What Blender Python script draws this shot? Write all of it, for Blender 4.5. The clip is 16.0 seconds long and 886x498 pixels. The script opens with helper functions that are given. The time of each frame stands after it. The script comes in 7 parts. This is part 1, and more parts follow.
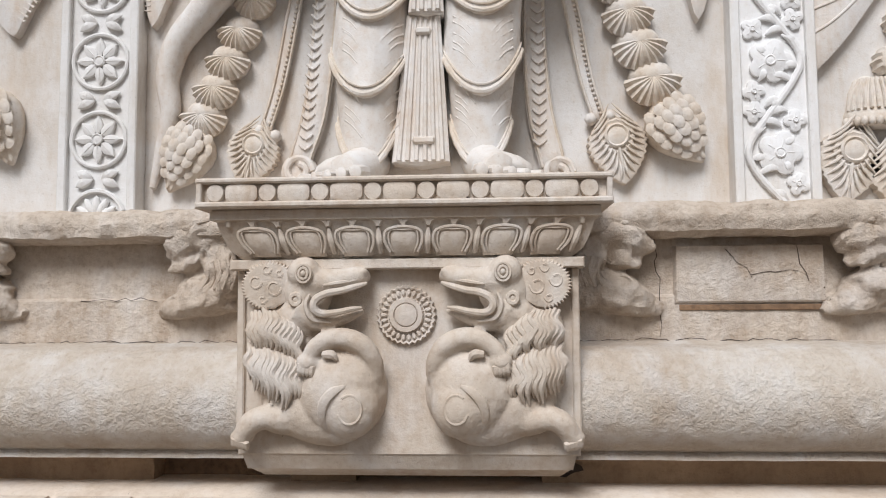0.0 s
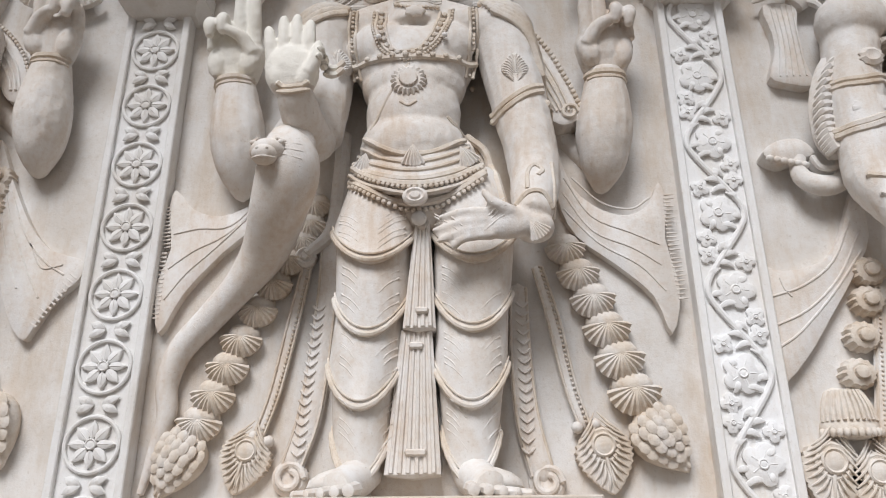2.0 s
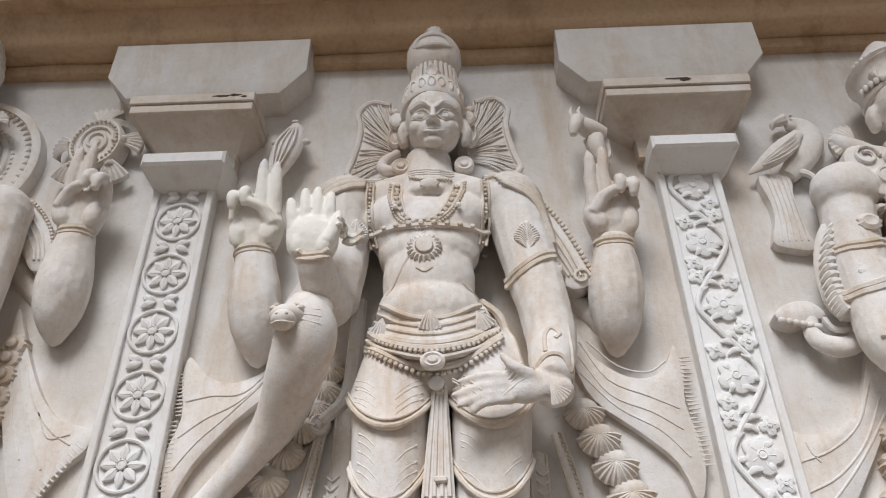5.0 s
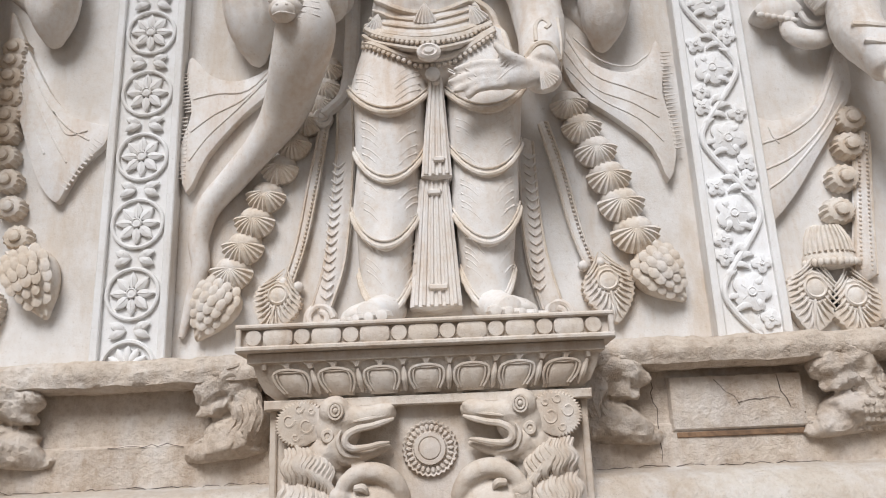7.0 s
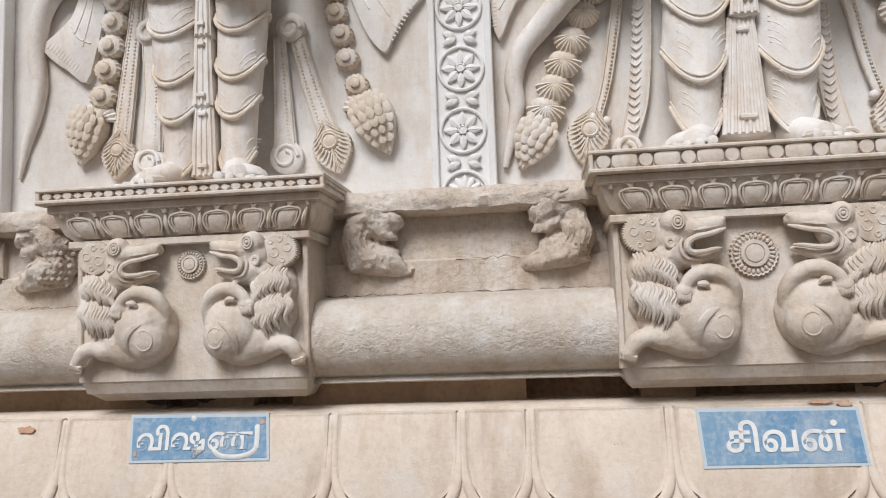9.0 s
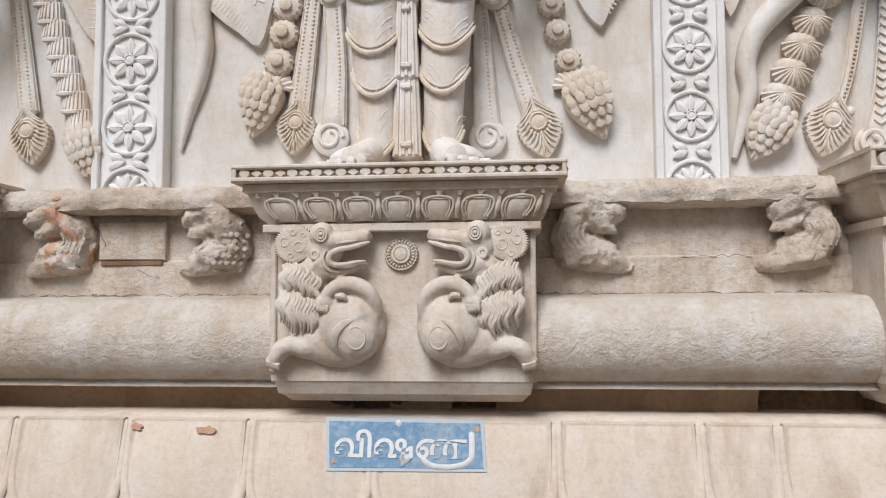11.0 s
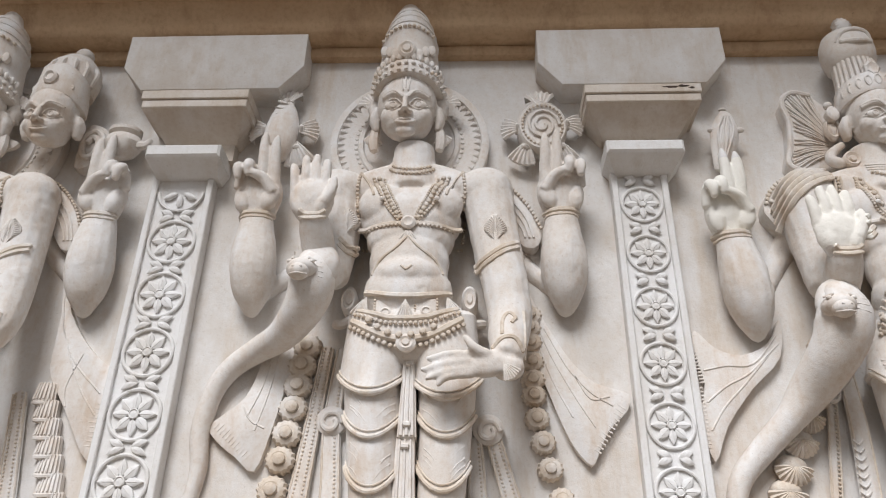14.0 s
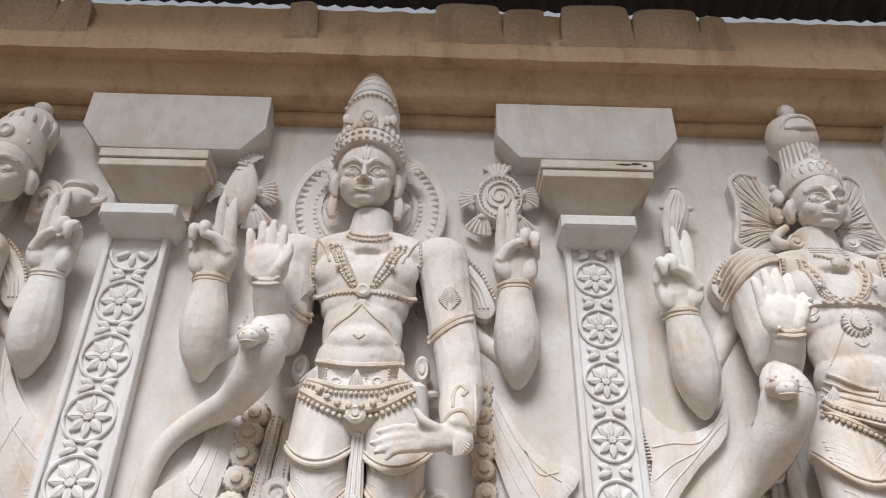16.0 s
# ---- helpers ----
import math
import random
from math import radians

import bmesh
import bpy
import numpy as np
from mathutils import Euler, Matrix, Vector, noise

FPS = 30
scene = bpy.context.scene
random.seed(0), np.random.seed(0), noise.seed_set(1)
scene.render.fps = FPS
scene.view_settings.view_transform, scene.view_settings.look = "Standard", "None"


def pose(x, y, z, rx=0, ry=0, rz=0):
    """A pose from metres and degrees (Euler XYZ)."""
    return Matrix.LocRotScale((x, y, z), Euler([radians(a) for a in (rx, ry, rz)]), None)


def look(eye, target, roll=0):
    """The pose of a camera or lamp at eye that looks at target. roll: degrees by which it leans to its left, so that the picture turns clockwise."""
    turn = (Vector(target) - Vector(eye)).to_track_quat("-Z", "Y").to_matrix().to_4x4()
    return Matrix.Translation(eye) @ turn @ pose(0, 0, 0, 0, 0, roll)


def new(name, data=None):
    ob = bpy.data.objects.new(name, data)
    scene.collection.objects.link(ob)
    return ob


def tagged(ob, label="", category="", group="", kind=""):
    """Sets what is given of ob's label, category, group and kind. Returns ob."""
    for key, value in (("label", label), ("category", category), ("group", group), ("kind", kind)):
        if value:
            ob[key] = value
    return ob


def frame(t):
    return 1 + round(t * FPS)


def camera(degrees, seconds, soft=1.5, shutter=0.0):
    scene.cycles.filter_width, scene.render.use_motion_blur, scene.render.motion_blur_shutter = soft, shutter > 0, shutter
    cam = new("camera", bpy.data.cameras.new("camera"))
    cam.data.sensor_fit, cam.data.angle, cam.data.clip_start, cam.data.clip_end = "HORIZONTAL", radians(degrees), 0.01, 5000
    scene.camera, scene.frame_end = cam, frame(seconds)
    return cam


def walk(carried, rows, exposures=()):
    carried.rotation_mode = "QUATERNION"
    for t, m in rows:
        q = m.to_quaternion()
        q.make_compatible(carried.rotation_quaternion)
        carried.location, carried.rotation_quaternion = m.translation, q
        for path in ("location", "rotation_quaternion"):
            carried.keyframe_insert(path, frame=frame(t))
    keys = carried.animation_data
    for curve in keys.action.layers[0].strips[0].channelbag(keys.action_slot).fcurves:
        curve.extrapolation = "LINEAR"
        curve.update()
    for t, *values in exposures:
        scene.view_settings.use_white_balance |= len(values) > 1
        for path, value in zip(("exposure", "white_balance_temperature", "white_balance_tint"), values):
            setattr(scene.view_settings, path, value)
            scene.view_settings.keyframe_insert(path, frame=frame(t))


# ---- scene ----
cam = camera(60.3, 16.0, soft=1.1)
PATH = [
    (0, (1.201, 0.002, 1.51), (1.081, 1.993, 1.661), -0.4),
    (0.5, (1.204, -0.032, 1.562), (1.156, 1.942, 1.88), -0.9),
    (1, (1.2, -0.067, 1.637), (1.145, 1.882, 2.084), -1.3),
    (1.5, (1.178, -0.114, 1.71), (1.118, 1.799, 2.29), -1.2),
    (2, (1.176, -0.142, 1.717), (1.115, 1.711, 2.466), -0.4),
    (2.5, (1.177, -0.161, 1.722), (1.123, 1.619, 2.63), -0.3),
    (3, (1.209, -0.194, 1.761), (1.136, 1.522, 2.787), 0.3),
    (3.2, (1.2, -0.207, 1.779), (1.131, 1.493, 2.829), 0.2),
    (5.3, (1.093, -0.146, 1.672), (1.056, 1.499, 2.809), -1.4),
    (5.5, (1.083, -0.146, 1.652), (1.051, 1.524, 2.753), -1.7),
    (6, (1.071, -0.135, 1.579), (1.059, 1.616, 2.547), -2.3),
    (6.5, (1.074, -0.165, 1.51), (1.074, 1.671, 2.305), -2.4),
    (7, (1.025, -0.232, 1.429), (1.026, 1.691, 1.979), -2.4),
    (7.5, (0.804, -0.321, 1.379), (0.672, 1.639, 1.759), -3.2),
    (8, (0.57, -0.419, 1.367), (0.351, 1.548, 1.656), -5.0),
    (8.5, (0.394, -0.58, 1.318), (0.216, 1.39, 1.617), -3.9),
    (9, (0.179, -0.668, 1.264), (-0.065, 1.307, 1.465), -2.0),
    (9.5, (-0.181, -0.677, 1.253), (-0.447, 1.302, 1.374), -2.7),
    (9.7, (-0.277, -0.653, 1.246), (-0.542, 1.327, 1.346), -2.1),
    (11.8, (-0.912, -0.477, 1.49), (-1.054, 1.499, 1.764), -0.7),
    (12, (-0.906, -0.485, 1.514), (-1.036, 1.481, 1.86), -1.0),
    (12.5, (-0.9, -0.522, 1.564), (-1.033, 1.404, 2.086), -1.8),
    (13, (-0.894, -0.572, 1.616), (-1.026, 1.307, 2.289), -1.9),
    (13.2, (-0.895, -0.594, 1.638), (-1.036, 1.263, 2.369), -1.6),
    (13.5, (-0.917, -0.628, 1.681), (-1.046, 1.193, 2.498), -0.6),
    (14, (-0.917, -0.668, 1.724), (-0.994, 1.082, 2.689), 0.9),
    (14.5, (-0.909, -0.692, 1.763), (-0.961, 1.027, 2.784), 1.1),
    (15, (-0.914, -0.696, 1.759), (-0.961, 1.006, 2.809), 1.5),
    (15.5, (-0.906, -0.715, 1.778), (-0.903, 0.977, 2.845), 1.7),
    (16, (-0.893, -0.727, 1.792), (-0.868, 0.956, 2.871), 1.0),
]
walk(cam, [(t, look(eye, target, roll)) for t, eye, target, roll in PATH],
     [(0, -0.02), (2, -0.02), (3.2, 0.03), (5.3, 0.0), (7, 0.05), (9.5, 0.02), (12.5, 0.03), (14, 0.12), (16, 0.21)])

# ---- daylight ----
world = bpy.data.worlds.new("sky")
scene.world = world
world.use_nodes = True
sky = world.node_tree.nodes.new("ShaderNodeTexSky")
sky.sky_type, sky.sun_disc = "NISHITA", False
sky.sun_elevation, sky.sun_rotation = radians(53), radians(195)
sky.air_density, sky.dust_density, sky.ozone_density = 1.0, 4.0, 1.0
background = world.node_tree.nodes["Background"]
haze = world.node_tree.nodes.new("ShaderNodeMix")
haze.data_type = "RGBA"
haze.inputs["Factor"].default_value = 0.6
haze.inputs[7].default_value = (9.0, 9.2, 9.6, 1)
world.node_tree.links.new(sky.outputs[0], haze.inputs[6])
world.node_tree.links.new(haze.outputs[2], background.inputs[0])
background.inputs[1].default_value = 0.05
sun = new("sun", bpy.data.lights.new("sun", "SUN"))
sun.data.energy, sun.data.angle, sun.data.color = 3.2, radians(26), (0.98, 0.985, 1.02)
sun.matrix_world = look((-1.7, -3.8, 9.4), (0, 2.5, 2.5))

# ---- materials ----


def plaster(name, light, dark, stain, grain=0.25, relief=0.15, rough=0.85, flakes=0.0, scale=1.0, wash=0.0):
    """Painted lime plaster: broad stains, fine grain, chips."""
    m = bpy.data.materials.new(name)
    m.use_nodes = True
    nodes, links = m.node_tree.nodes, m.node_tree.links
    bsdf = nodes["Principled BSDF"]
    bsdf.inputs["Roughness"].default_value = rough
    bsdf.inputs["Specular IOR Level"].default_value = 0.3
    geo = nodes.new("ShaderNodeNewGeometry")

    def noise_at(size, detail=4.0, roughness=0.6, stretch=None):
        tex = nodes.new("ShaderNodeTexNoise")
        tex.inputs["Scale"].default_value = size * scale
        tex.inputs["Detail"].default_value = detail
        tex.inputs["Roughness"].default_value = roughness
        if stretch:
            mapping = nodes.new("ShaderNodeMapping")
            mapping.inputs["Scale"].default_value = stretch
            links.new(geo.outputs["Position"], mapping.inputs[0])
            links.new(mapping.outputs[0], tex.inputs["Vector"])
        else:
            links.new(geo.outputs["Position"], tex.inputs["Vector"])
        return tex.outputs["Fac"]

    def ramp(fac, low, high):
        r = nodes.new("ShaderNodeMapRange")
        r.inputs["From Min"].default_value, r.inputs["From Max"].default_value = low, high
        links.new(fac, r.inputs["Value"])
        return r.outputs["Result"]

    def mix(fac, a, b):
        n = nodes.new("ShaderNodeMix")
        n.data_type = "RGBA"
        links.new(fac, n.inputs["Factor"])
        for value, socket in ((a, n.inputs[6]), (b, n.inputs[7])):
            if isinstance(value, tuple):
                socket.default_value = (*value, 1)
            else:
                links.new(value, socket)
        return n.outputs[2]

    def scaled(fac, k):
        n = nodes.new("ShaderNodeMath")
        n.operation = "MULTIPLY"
        links.new(fac, n.inputs[0])
        n.inputs[1].default_value = k
        return n.outputs[0]

    colour = mix(ramp(noise_at(2.2, 5.0), 0.35, 0.68), light, dark)
    colour = mix(scaled(ramp(noise_at(1.0, 6.0, 0.7, (5.0, 5.0, 0.9)), 0.50, 0.74), 0.72), colour, stain)
    colour = mix(scaled(ramp(noise_at(45, 3.0), 0.45, 0.75), grain), colour, stain)
    if wash:
        colour = mix(scaled(ramp(noise_at(7.0, 5.0, 0.65, (1.0, 1.0, 0.6)), 0.47, 0.66), wash), colour, (0.80, 0.80, 0.80))
        colour = mix(scaled(ramp(noise_at(95, 4.0, 0.7), 0.6, 0.72), 0.35), colour, tuple(0.6 * c for c in stain))
    if flakes:
        colour = mix(ramp(noise_at(14, 6.0, 0.75), 0.72 - 0.12 * flakes, 0.735 - 0.12 * flakes), colour, tuple(0.35 * c for c in stain))
    links.new(colour, bsdf.inputs["Base Color"])
    height = nodes.new("ShaderNodeMath")
    height.operation = "ADD"
    links.new(noise_at(24, 6.0, 0.65), height.inputs[0])
    links.new(scaled(noise_at(160, 3.0), 0.25), height.inputs[1])
    bump = nodes.new("ShaderNodeBump")
    bump.inputs["Strength"].default_value = relief
    bump.inputs["Distance"].default_value = 0.02
    links.new(height.outputs[0], bump.inputs["Height"])
    links.new(bump.outputs[0], bsdf.inputs["Normal"])
    return m


CREAM = plaster("cream stucco", (0.765, 0.735, 0.70), (0.685, 0.625, 0.56), (0.53, 0.38, 0.255), 0.3, 0.22, 0.8, flakes=0.02, wash=0.65)
ORNAMENT = plaster("ochre-stained stucco ornament", (0.72, 0.655, 0.575), (0.64, 0.545, 0.44), (0.45, 0.31, 0.19), 0.4, 0.3, 0.85, wash=0.5)
AGED = plaster("weathered cream stucco", (0.645, 0.575, 0.495), (0.565, 0.475, 0.385), (0.40, 0.275, 0.18), 0.35, 0.3, 0.85, flakes=0.05, wash=0.35)
WALLPAINT = plaster("pale wall plaster", (0.70, 0.68, 0.655), (0.62, 0.57, 0.515), (0.53, 0.41, 0.29), 0.2, 0.2, 0.8, wash=0.4)
WHITE = plaster("whitewashed plaster", (0.78, 0.775, 0.765), (0.71, 0.69, 0.66), (0.55, 0.48, 0.40), 0.18, 0.22, 0.8, wash=0.6)
WHITER = plaster("fresh whitewash", (0.86, 0.865, 0.87), (0.80, 0.79, 0.77), (0.64, 0.57, 0.48), 0.15, 0.2, 0.8, wash=0.5)
NEWPLASTER = plaster("fresh pale plaster", (0.87, 0.85, 0.79), (0.82, 0.79, 0.72), (0.66, 0.60, 0.50), 0.15, 0.25, 0.8)
CAPITAL = plaster("capital plaster", (0.64, 0.58, 0.51), (0.555, 0.48, 0.40), (0.42, 0.30, 0.20), 0.25, 0.2, 0.8, wash=0.3)
LEDGE = plaster("weathered lime ledge", (0.64, 0.56, 0.475), (0.54, 0.45, 0.365), (0.32, 0.225, 0.15), 0.5, 0.8, 0.95, 0.3, wash=0.3)
TORUS = plaster("limewashed moulding", (0.66, 0.60, 0.525), (0.57, 0.49, 0.41), (0.42, 0.31, 0.21), 0.35, 0.9, 0.9, wash=0.4)
LOTUS = plaster("peach limewash", (0.70, 0.60, 0.50), (0.62, 0.53, 0.44), (0.40, 0.29, 0.20), 0.25, 0.3, 0.9, 0.1, wash=0.2)
OCHRE = plaster("ochre painted cornice", (0.62, 0.455, 0.295), (0.54, 0.375, 0.235), (0.30, 0.185, 0.11), 0.3, 0.3, 0.9, 0.08)
STONE = plaster("rough parapet stone", (0.55, 0.42, 0.285), (0.46, 0.335, 0.215), (0.27, 0.18, 0.11), 0.5, 1.0, 0.95)
# BROWN is dust plus recess shade, darkened beyond what the lighting gives.
BROWN = plaster("dusty brown with recess shade", (0.30, 0.19, 0.115), (0.20, 0.125, 0.075), (0.06, 0.04, 0.03), 0.6, 0.4, 0.95)
FILL = plaster("recess plaster fill", (0.42, 0.30, 0.20), (0.33, 0.225, 0.145), (0.20, 0.125, 0.08), 0.5, 0.5, 0.95)
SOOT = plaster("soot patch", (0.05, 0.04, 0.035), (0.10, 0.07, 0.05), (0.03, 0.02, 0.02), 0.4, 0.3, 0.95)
TERRACOTTA = plaster("bare reddish render", (0.50, 0.36, 0.27), (0.55, 0.45, 0.36), (0.30, 0.18, 0.12), 0.4, 0.5, 0.95)
BRICK = plaster("bare brick red", (0.50, 0.27, 0.17), (0.56, 0.36, 0.25), (0.62, 0.50, 0.40), 0.4, 0.5, 0.95)
BLUE = plaster("faded blue paint", (0.12, 0.255, 0.41), (0.22, 0.35, 0.47), (0.50, 0.53, 0.54), 0.55, 0.2, 0.8)
LETTER = plaster("worn white paint", (0.78, 0.77, 0.74), (0.66, 0.66, 0.66), (0.45, 0.48, 0.52), 0.4, 0.2, 0.8)
GROUND = plaster("dusty earth-red paving", (0.17, 0.132, 0.098), (0.14, 0.108, 0.08), (0.10, 0.075, 0.055), 0.3, 0.3, 0.95)
METAL = plaster("dark corrugated sheet", (0.05, 0.055, 0.065), (0.03, 0.03, 0.035), (0.09, 0.06, 0.04), 0.3, 0.1, 0.6)

# ---- sculpting kit: places are (x, z, d), d being the distance out from the wall ----
WALL = 2.52


def W(p):
    return Vector((p[0], WALL - p[2], p[1]))


def spline(pts, sub=4):
    """Catmull-Rom through tuples of any length."""
    if len(pts) < 3 or sub < 2:
        return [tuple(p) for p in pts]
    a = [np.array(p, float) for p in pts]
    a = [2 * a[0] - a[1]] + a + [2 * a[-1] - a[-2]]
    out = []
    for i in range(1, len(a) - 2):
        for k in range(sub):
            t = k / sub
            out.append(tuple(0.5 * (2 * a[i] + (a[i + 1] - a[i - 1]) * t + (2 * a[i - 1] - 5 * a[i] + 4 * a[i + 1] - a[i + 2]) * t * t
                                    + (3 * a[i] - a[i - 1] - 3 * a[i + 1] + a[i + 2]) * t ** 3)))
    out.append(tuple(a[-2]))
    return out


class Sculpt:
    """Collects closed shapes for one mesh; cast() finds the surface of a body laid under it."""

    def __init__(self, at=(0, 0)):
        self.v, self.f, self.m, self.under, self.at = [], [], [], None, at
        self.tint, self.plain = 0, False

    def add(self, verts, faces):
        n = len(self.v)
        ox, oz = self.at
        self.v += [(v[0] + ox, v[1], v[2] + oz) for v in verts]
        self.f += [tuple(n + i for i in f) for f in faces]
        self.m += [self.tint] * len(faces)

    def merge(self, other):
        """Takes over the shapes of another sculpt and drops its helper body."""
        n = len(self.v)
        self.v = self.v + other.v
        self.f = self.f + [tuple(n + i for i in f) for f in other.f]
        self.m = self.m + other.m
        if other.under is not None:
            bpy.data.objects.remove(other.under)
            other.under = None

    def tilt(self, z, d, angle):
        """Leans all shapes so far out of the wall about a level axis at height z, d out from the wall."""
        c, q = math.cos(radians(angle)), math.sin(radians(angle))
        z, y = z + self.at[1], WALL - d
        self.v = [(v[0], y + (v[1] - y) * c - (v[2] - z) * q, z + (v[1] - y) * q + (v[2] - z) * c) for v in self.v]

    def tube(self, pts, radii, n=8, sub=4, flat=1.0):
        """A rounded limb or ridge; flat: its thickness out of the wall against its width."""
        if not isinstance(radii, (list, tuple)):
            radii = [radii] * len(pts)
        rows = spline([(*p, r) for p, r in zip(pts, radii)], sub)
        c = [W(r) for r in rows]
        verts, faces = [], []
        for i, r in enumerate(rows):
            t = c[min(i + 1, len(c) - 1)] - c[max(i - 1, 0)]
            t = t.normalized() if t.length > 1e-9 else Vector((0, 0, 1))
            side = t.cross(Vector((0, -1, 0)))
            if side.length < 0.15:
                side = t.cross(Vector((0, 0, 1)))
            side.normalize()
            out = side.cross(t)
            for k in range(n):
                a = 2 * math.pi * k / n
                verts.append(c[i] + (side * math.cos(a) + out * (math.sin(a) * flat)) * max(r[3], 1e-4))
        m = len(c)
        for i in range(m - 1):
            for k in range(n):
                a, b = i * n + k, i * n + (k + 1) % n
                faces.append((a, b, b + n, a + n))
        for end, i, sign in ((c[0], 0, -1), (c[-1], m - 1, 1)):
            t = (c[1] - c[0]) if i == 0 else (c[-1] - c[-2])
            tip = end + t.normalized() * (sign * rows[i][3] * 0.6)
            verts.append(tip)
            for k in range(n):
                a, b = i * n + k, i * n + (k + 1) % n
                faces.append((b, a, len(verts) - 1) if sign < 0 else (a, b, len(verts) - 1))
        self.add(verts, faces)

    def ball(self, p, r, turn=0.0, n=12, m=8):
        """An ellipsoid: radii across, up and out, turned by degrees in the wall's plane."""
        if not isinstance(r, tuple):
            r = (r, r, r)
        c, ca, sa = W(p), math.cos(radians(turn)), math.sin(radians(turn))
        verts, faces = [], []

        def put(x, z, d):
            verts.append(c + Vector((x * ca - z * sa, -d, x * sa + z * ca)))
        put(0, 0, -r[2])
        for i in range(1, m):
            a = math.pi * i / m
            for k in range(n):
                b = 2 * math.pi * k / n
                put(r[0] * math.sin(a) * math.cos(b), r[1] * math.sin(a) * math.sin(b), -r[2] * math.cos(a))
        put(0, 0, r[2])
        last = len(verts) - 1
        for k in range(n):
            faces.append((0, 1 + (k + 1) % n, 1 + k))
            faces.append((last, last - n + k, last - n + (k + 1) % n))
        for i in range(m - 2):
            for k in range(n):
                a, b = 1 + i * n + k, 1 + i * n + (k + 1) % n
                faces.append((a, b, b + n, a + n))
        self.add(verts, faces)

    def boss(self, p, profile, n=20, sx=1.0, sz=1.0, turn=0.0, scallop=0, depth=0.0):
        """A round turned out of the wall: profile of (radius, height); scallop cuts that many notches in the rim."""
        c, verts, faces = W(p), [], []
        ct, st = math.cos(radians(turn)), math.sin(radians(turn))
        top = max(r for r, h in profile)
        for r, h in profile:
            for k in range(n):
                a = 2 * math.pi * k / n
                q = r * (1 - depth * abs(math.sin(a * scallop / 2)) ** 6 * (r / top)) if scallop else r
                x, z = q * math.cos(a) * sx, q * math.sin(a) * sz
                verts.append(c + Vector((x * ct - z * st, -h, x * st + z * ct)))
        for i in range(len(profile) - 1):
            for k in range(n):
                a, b = i * n + k, i * n + (k + 1) % n
                faces.append((a, b, b + n, a + n))
        m = len(profile) - 1
        faces.append(tuple(m * n + k for k in range(n)))
        faces.append(tuple(reversed(range(n))))
        self.add(verts, faces)

    def bell(self, x, d, profile, sag=0.0, deep=0.85, n=28):
        """A shape turned about an upright axis: profile of (z, radius); sag lets the rows hang lower in front."""
        verts, faces = [], []
        for row in profile:
            z, r = row[0], row[1]
            px = row[2] if len(row) > 2 else 0.0
            for k in range(n):
                a = 2 * math.pi * k / n
                verts.append(W((x + px + r * math.cos(a), z - sag * max(0, math.sin(a)) ** 1.5 * (row[3] if len(row) > 3 else 1), d + r * deep * math.sin(a))))
        for i in range(len(profile) - 1):
            for k in range(n):
                a, b = i * n + k, i * n + (k + 1) % n
                faces.append((a, b, b + n, a + n))
        m = len(profile) - 1
        faces.append(tuple(range(n)))
        faces.append(tuple(m * n + k for k in reversed(range(n))))
        self.add(verts, faces)

    def plate(self, outline, d0, d1, sub=3, edge=0.012):
        """A raised flat shape with a chamfered rim, from a closed outline of (x, z) or (x, z, lift)."""
        pts = [(p[0], p[1], p[2] if len(p) > 2 else 0.0) for p in outline]
        if sub > 1:
            pts = spline([pts[-1]] + pts + pts[:2], sub)[sub:-sub - 1 if sub else None]
            pts = pts[:-1] if (abs(pts[0][0] - pts[-1][0]) + abs(pts[0][1] - pts[-1][1])) < 1e-6 else pts
        n = len(pts)
        area = sum(pts[i][0] * pts[(i + 1) % n][1] - pts[(i + 1) % n][0] * pts[i][1] for i in range(n))
        if area < 0:
            pts.reverse()
        inner = []
        for i in range(n):
            a, b = Vector(pts[i - 1][:2]), Vector(pts[(i + 1) % n][:2])
            t = b - a
            t = t.normalized() if t.length > 1e-9 else Vector((1, 0))
            inner.append((pts[i][0] - t.y * edge, pts[i][1] + t.x * edge, pts[i][2]))
        verts = [W((p[0], p[1], d0)) for p in pts] + [W((p[0], p[1], d1 - edge * 0.6 + p[2])) for p in pts] + [W((p[0], p[1], d1 + p[2])) for p in inner]
        faces = []
        for i in range(n):
            j = (i + 1) % n
            faces += [(i, j, n + j, n + i), (n + i, n + j, 2 * n + j, 2 * n + i)]
        faces += [tuple(2 * n + i for i in range(n)), tuple(reversed(range(n)))]
        self.add(verts, faces)

    def shell(self, p, r, turn=0.0, ribs=11, spread=110, lift=0.5):
        """A scallop fan whose rim points along turn (degrees, 0 is right, -90 down)."""
        c, verts, faces = W(p), [], []
        cols, rings = ribs * 2, 4
        verts.append(c + Vector((0, -r * lift * 0.6, 0)))
        for j in range(1, rings + 1):
            q = j / rings
            for k in range(cols + 1):
                a = radians(turn + spread * (2 * k / cols - 1))
                rib = 1.0 if k % 2 else 0.0
                rr = r * q * (1 + 0.07 * rib * q)
                h = r * lift * (math.sqrt(max(0, 1 - (0.92 * q) ** 2)) * 0.75 + 0.12 * rib * q)
                verts.append(c + Vector((rr * math.cos(a), -h, rr * math.sin(a))))
        for k in range(cols):
            faces.append((0, 1 + k, 2 + k))
        w = cols + 1
        for j in range(rings - 1):
            for k in range(cols):
                a = 1 + j * w + k
                faces.append((a, a + w, a + w + 1, a + 1))
        base = len(verts)
        for k in range(w):
            a = radians(turn + spread * (2 * k / cols - 1))
            verts.append(c + Vector((r * 0.9 * math.cos(a), 0.02, r * 0.9 * math.sin(a))))
        last = 1 + (rings - 1) * w
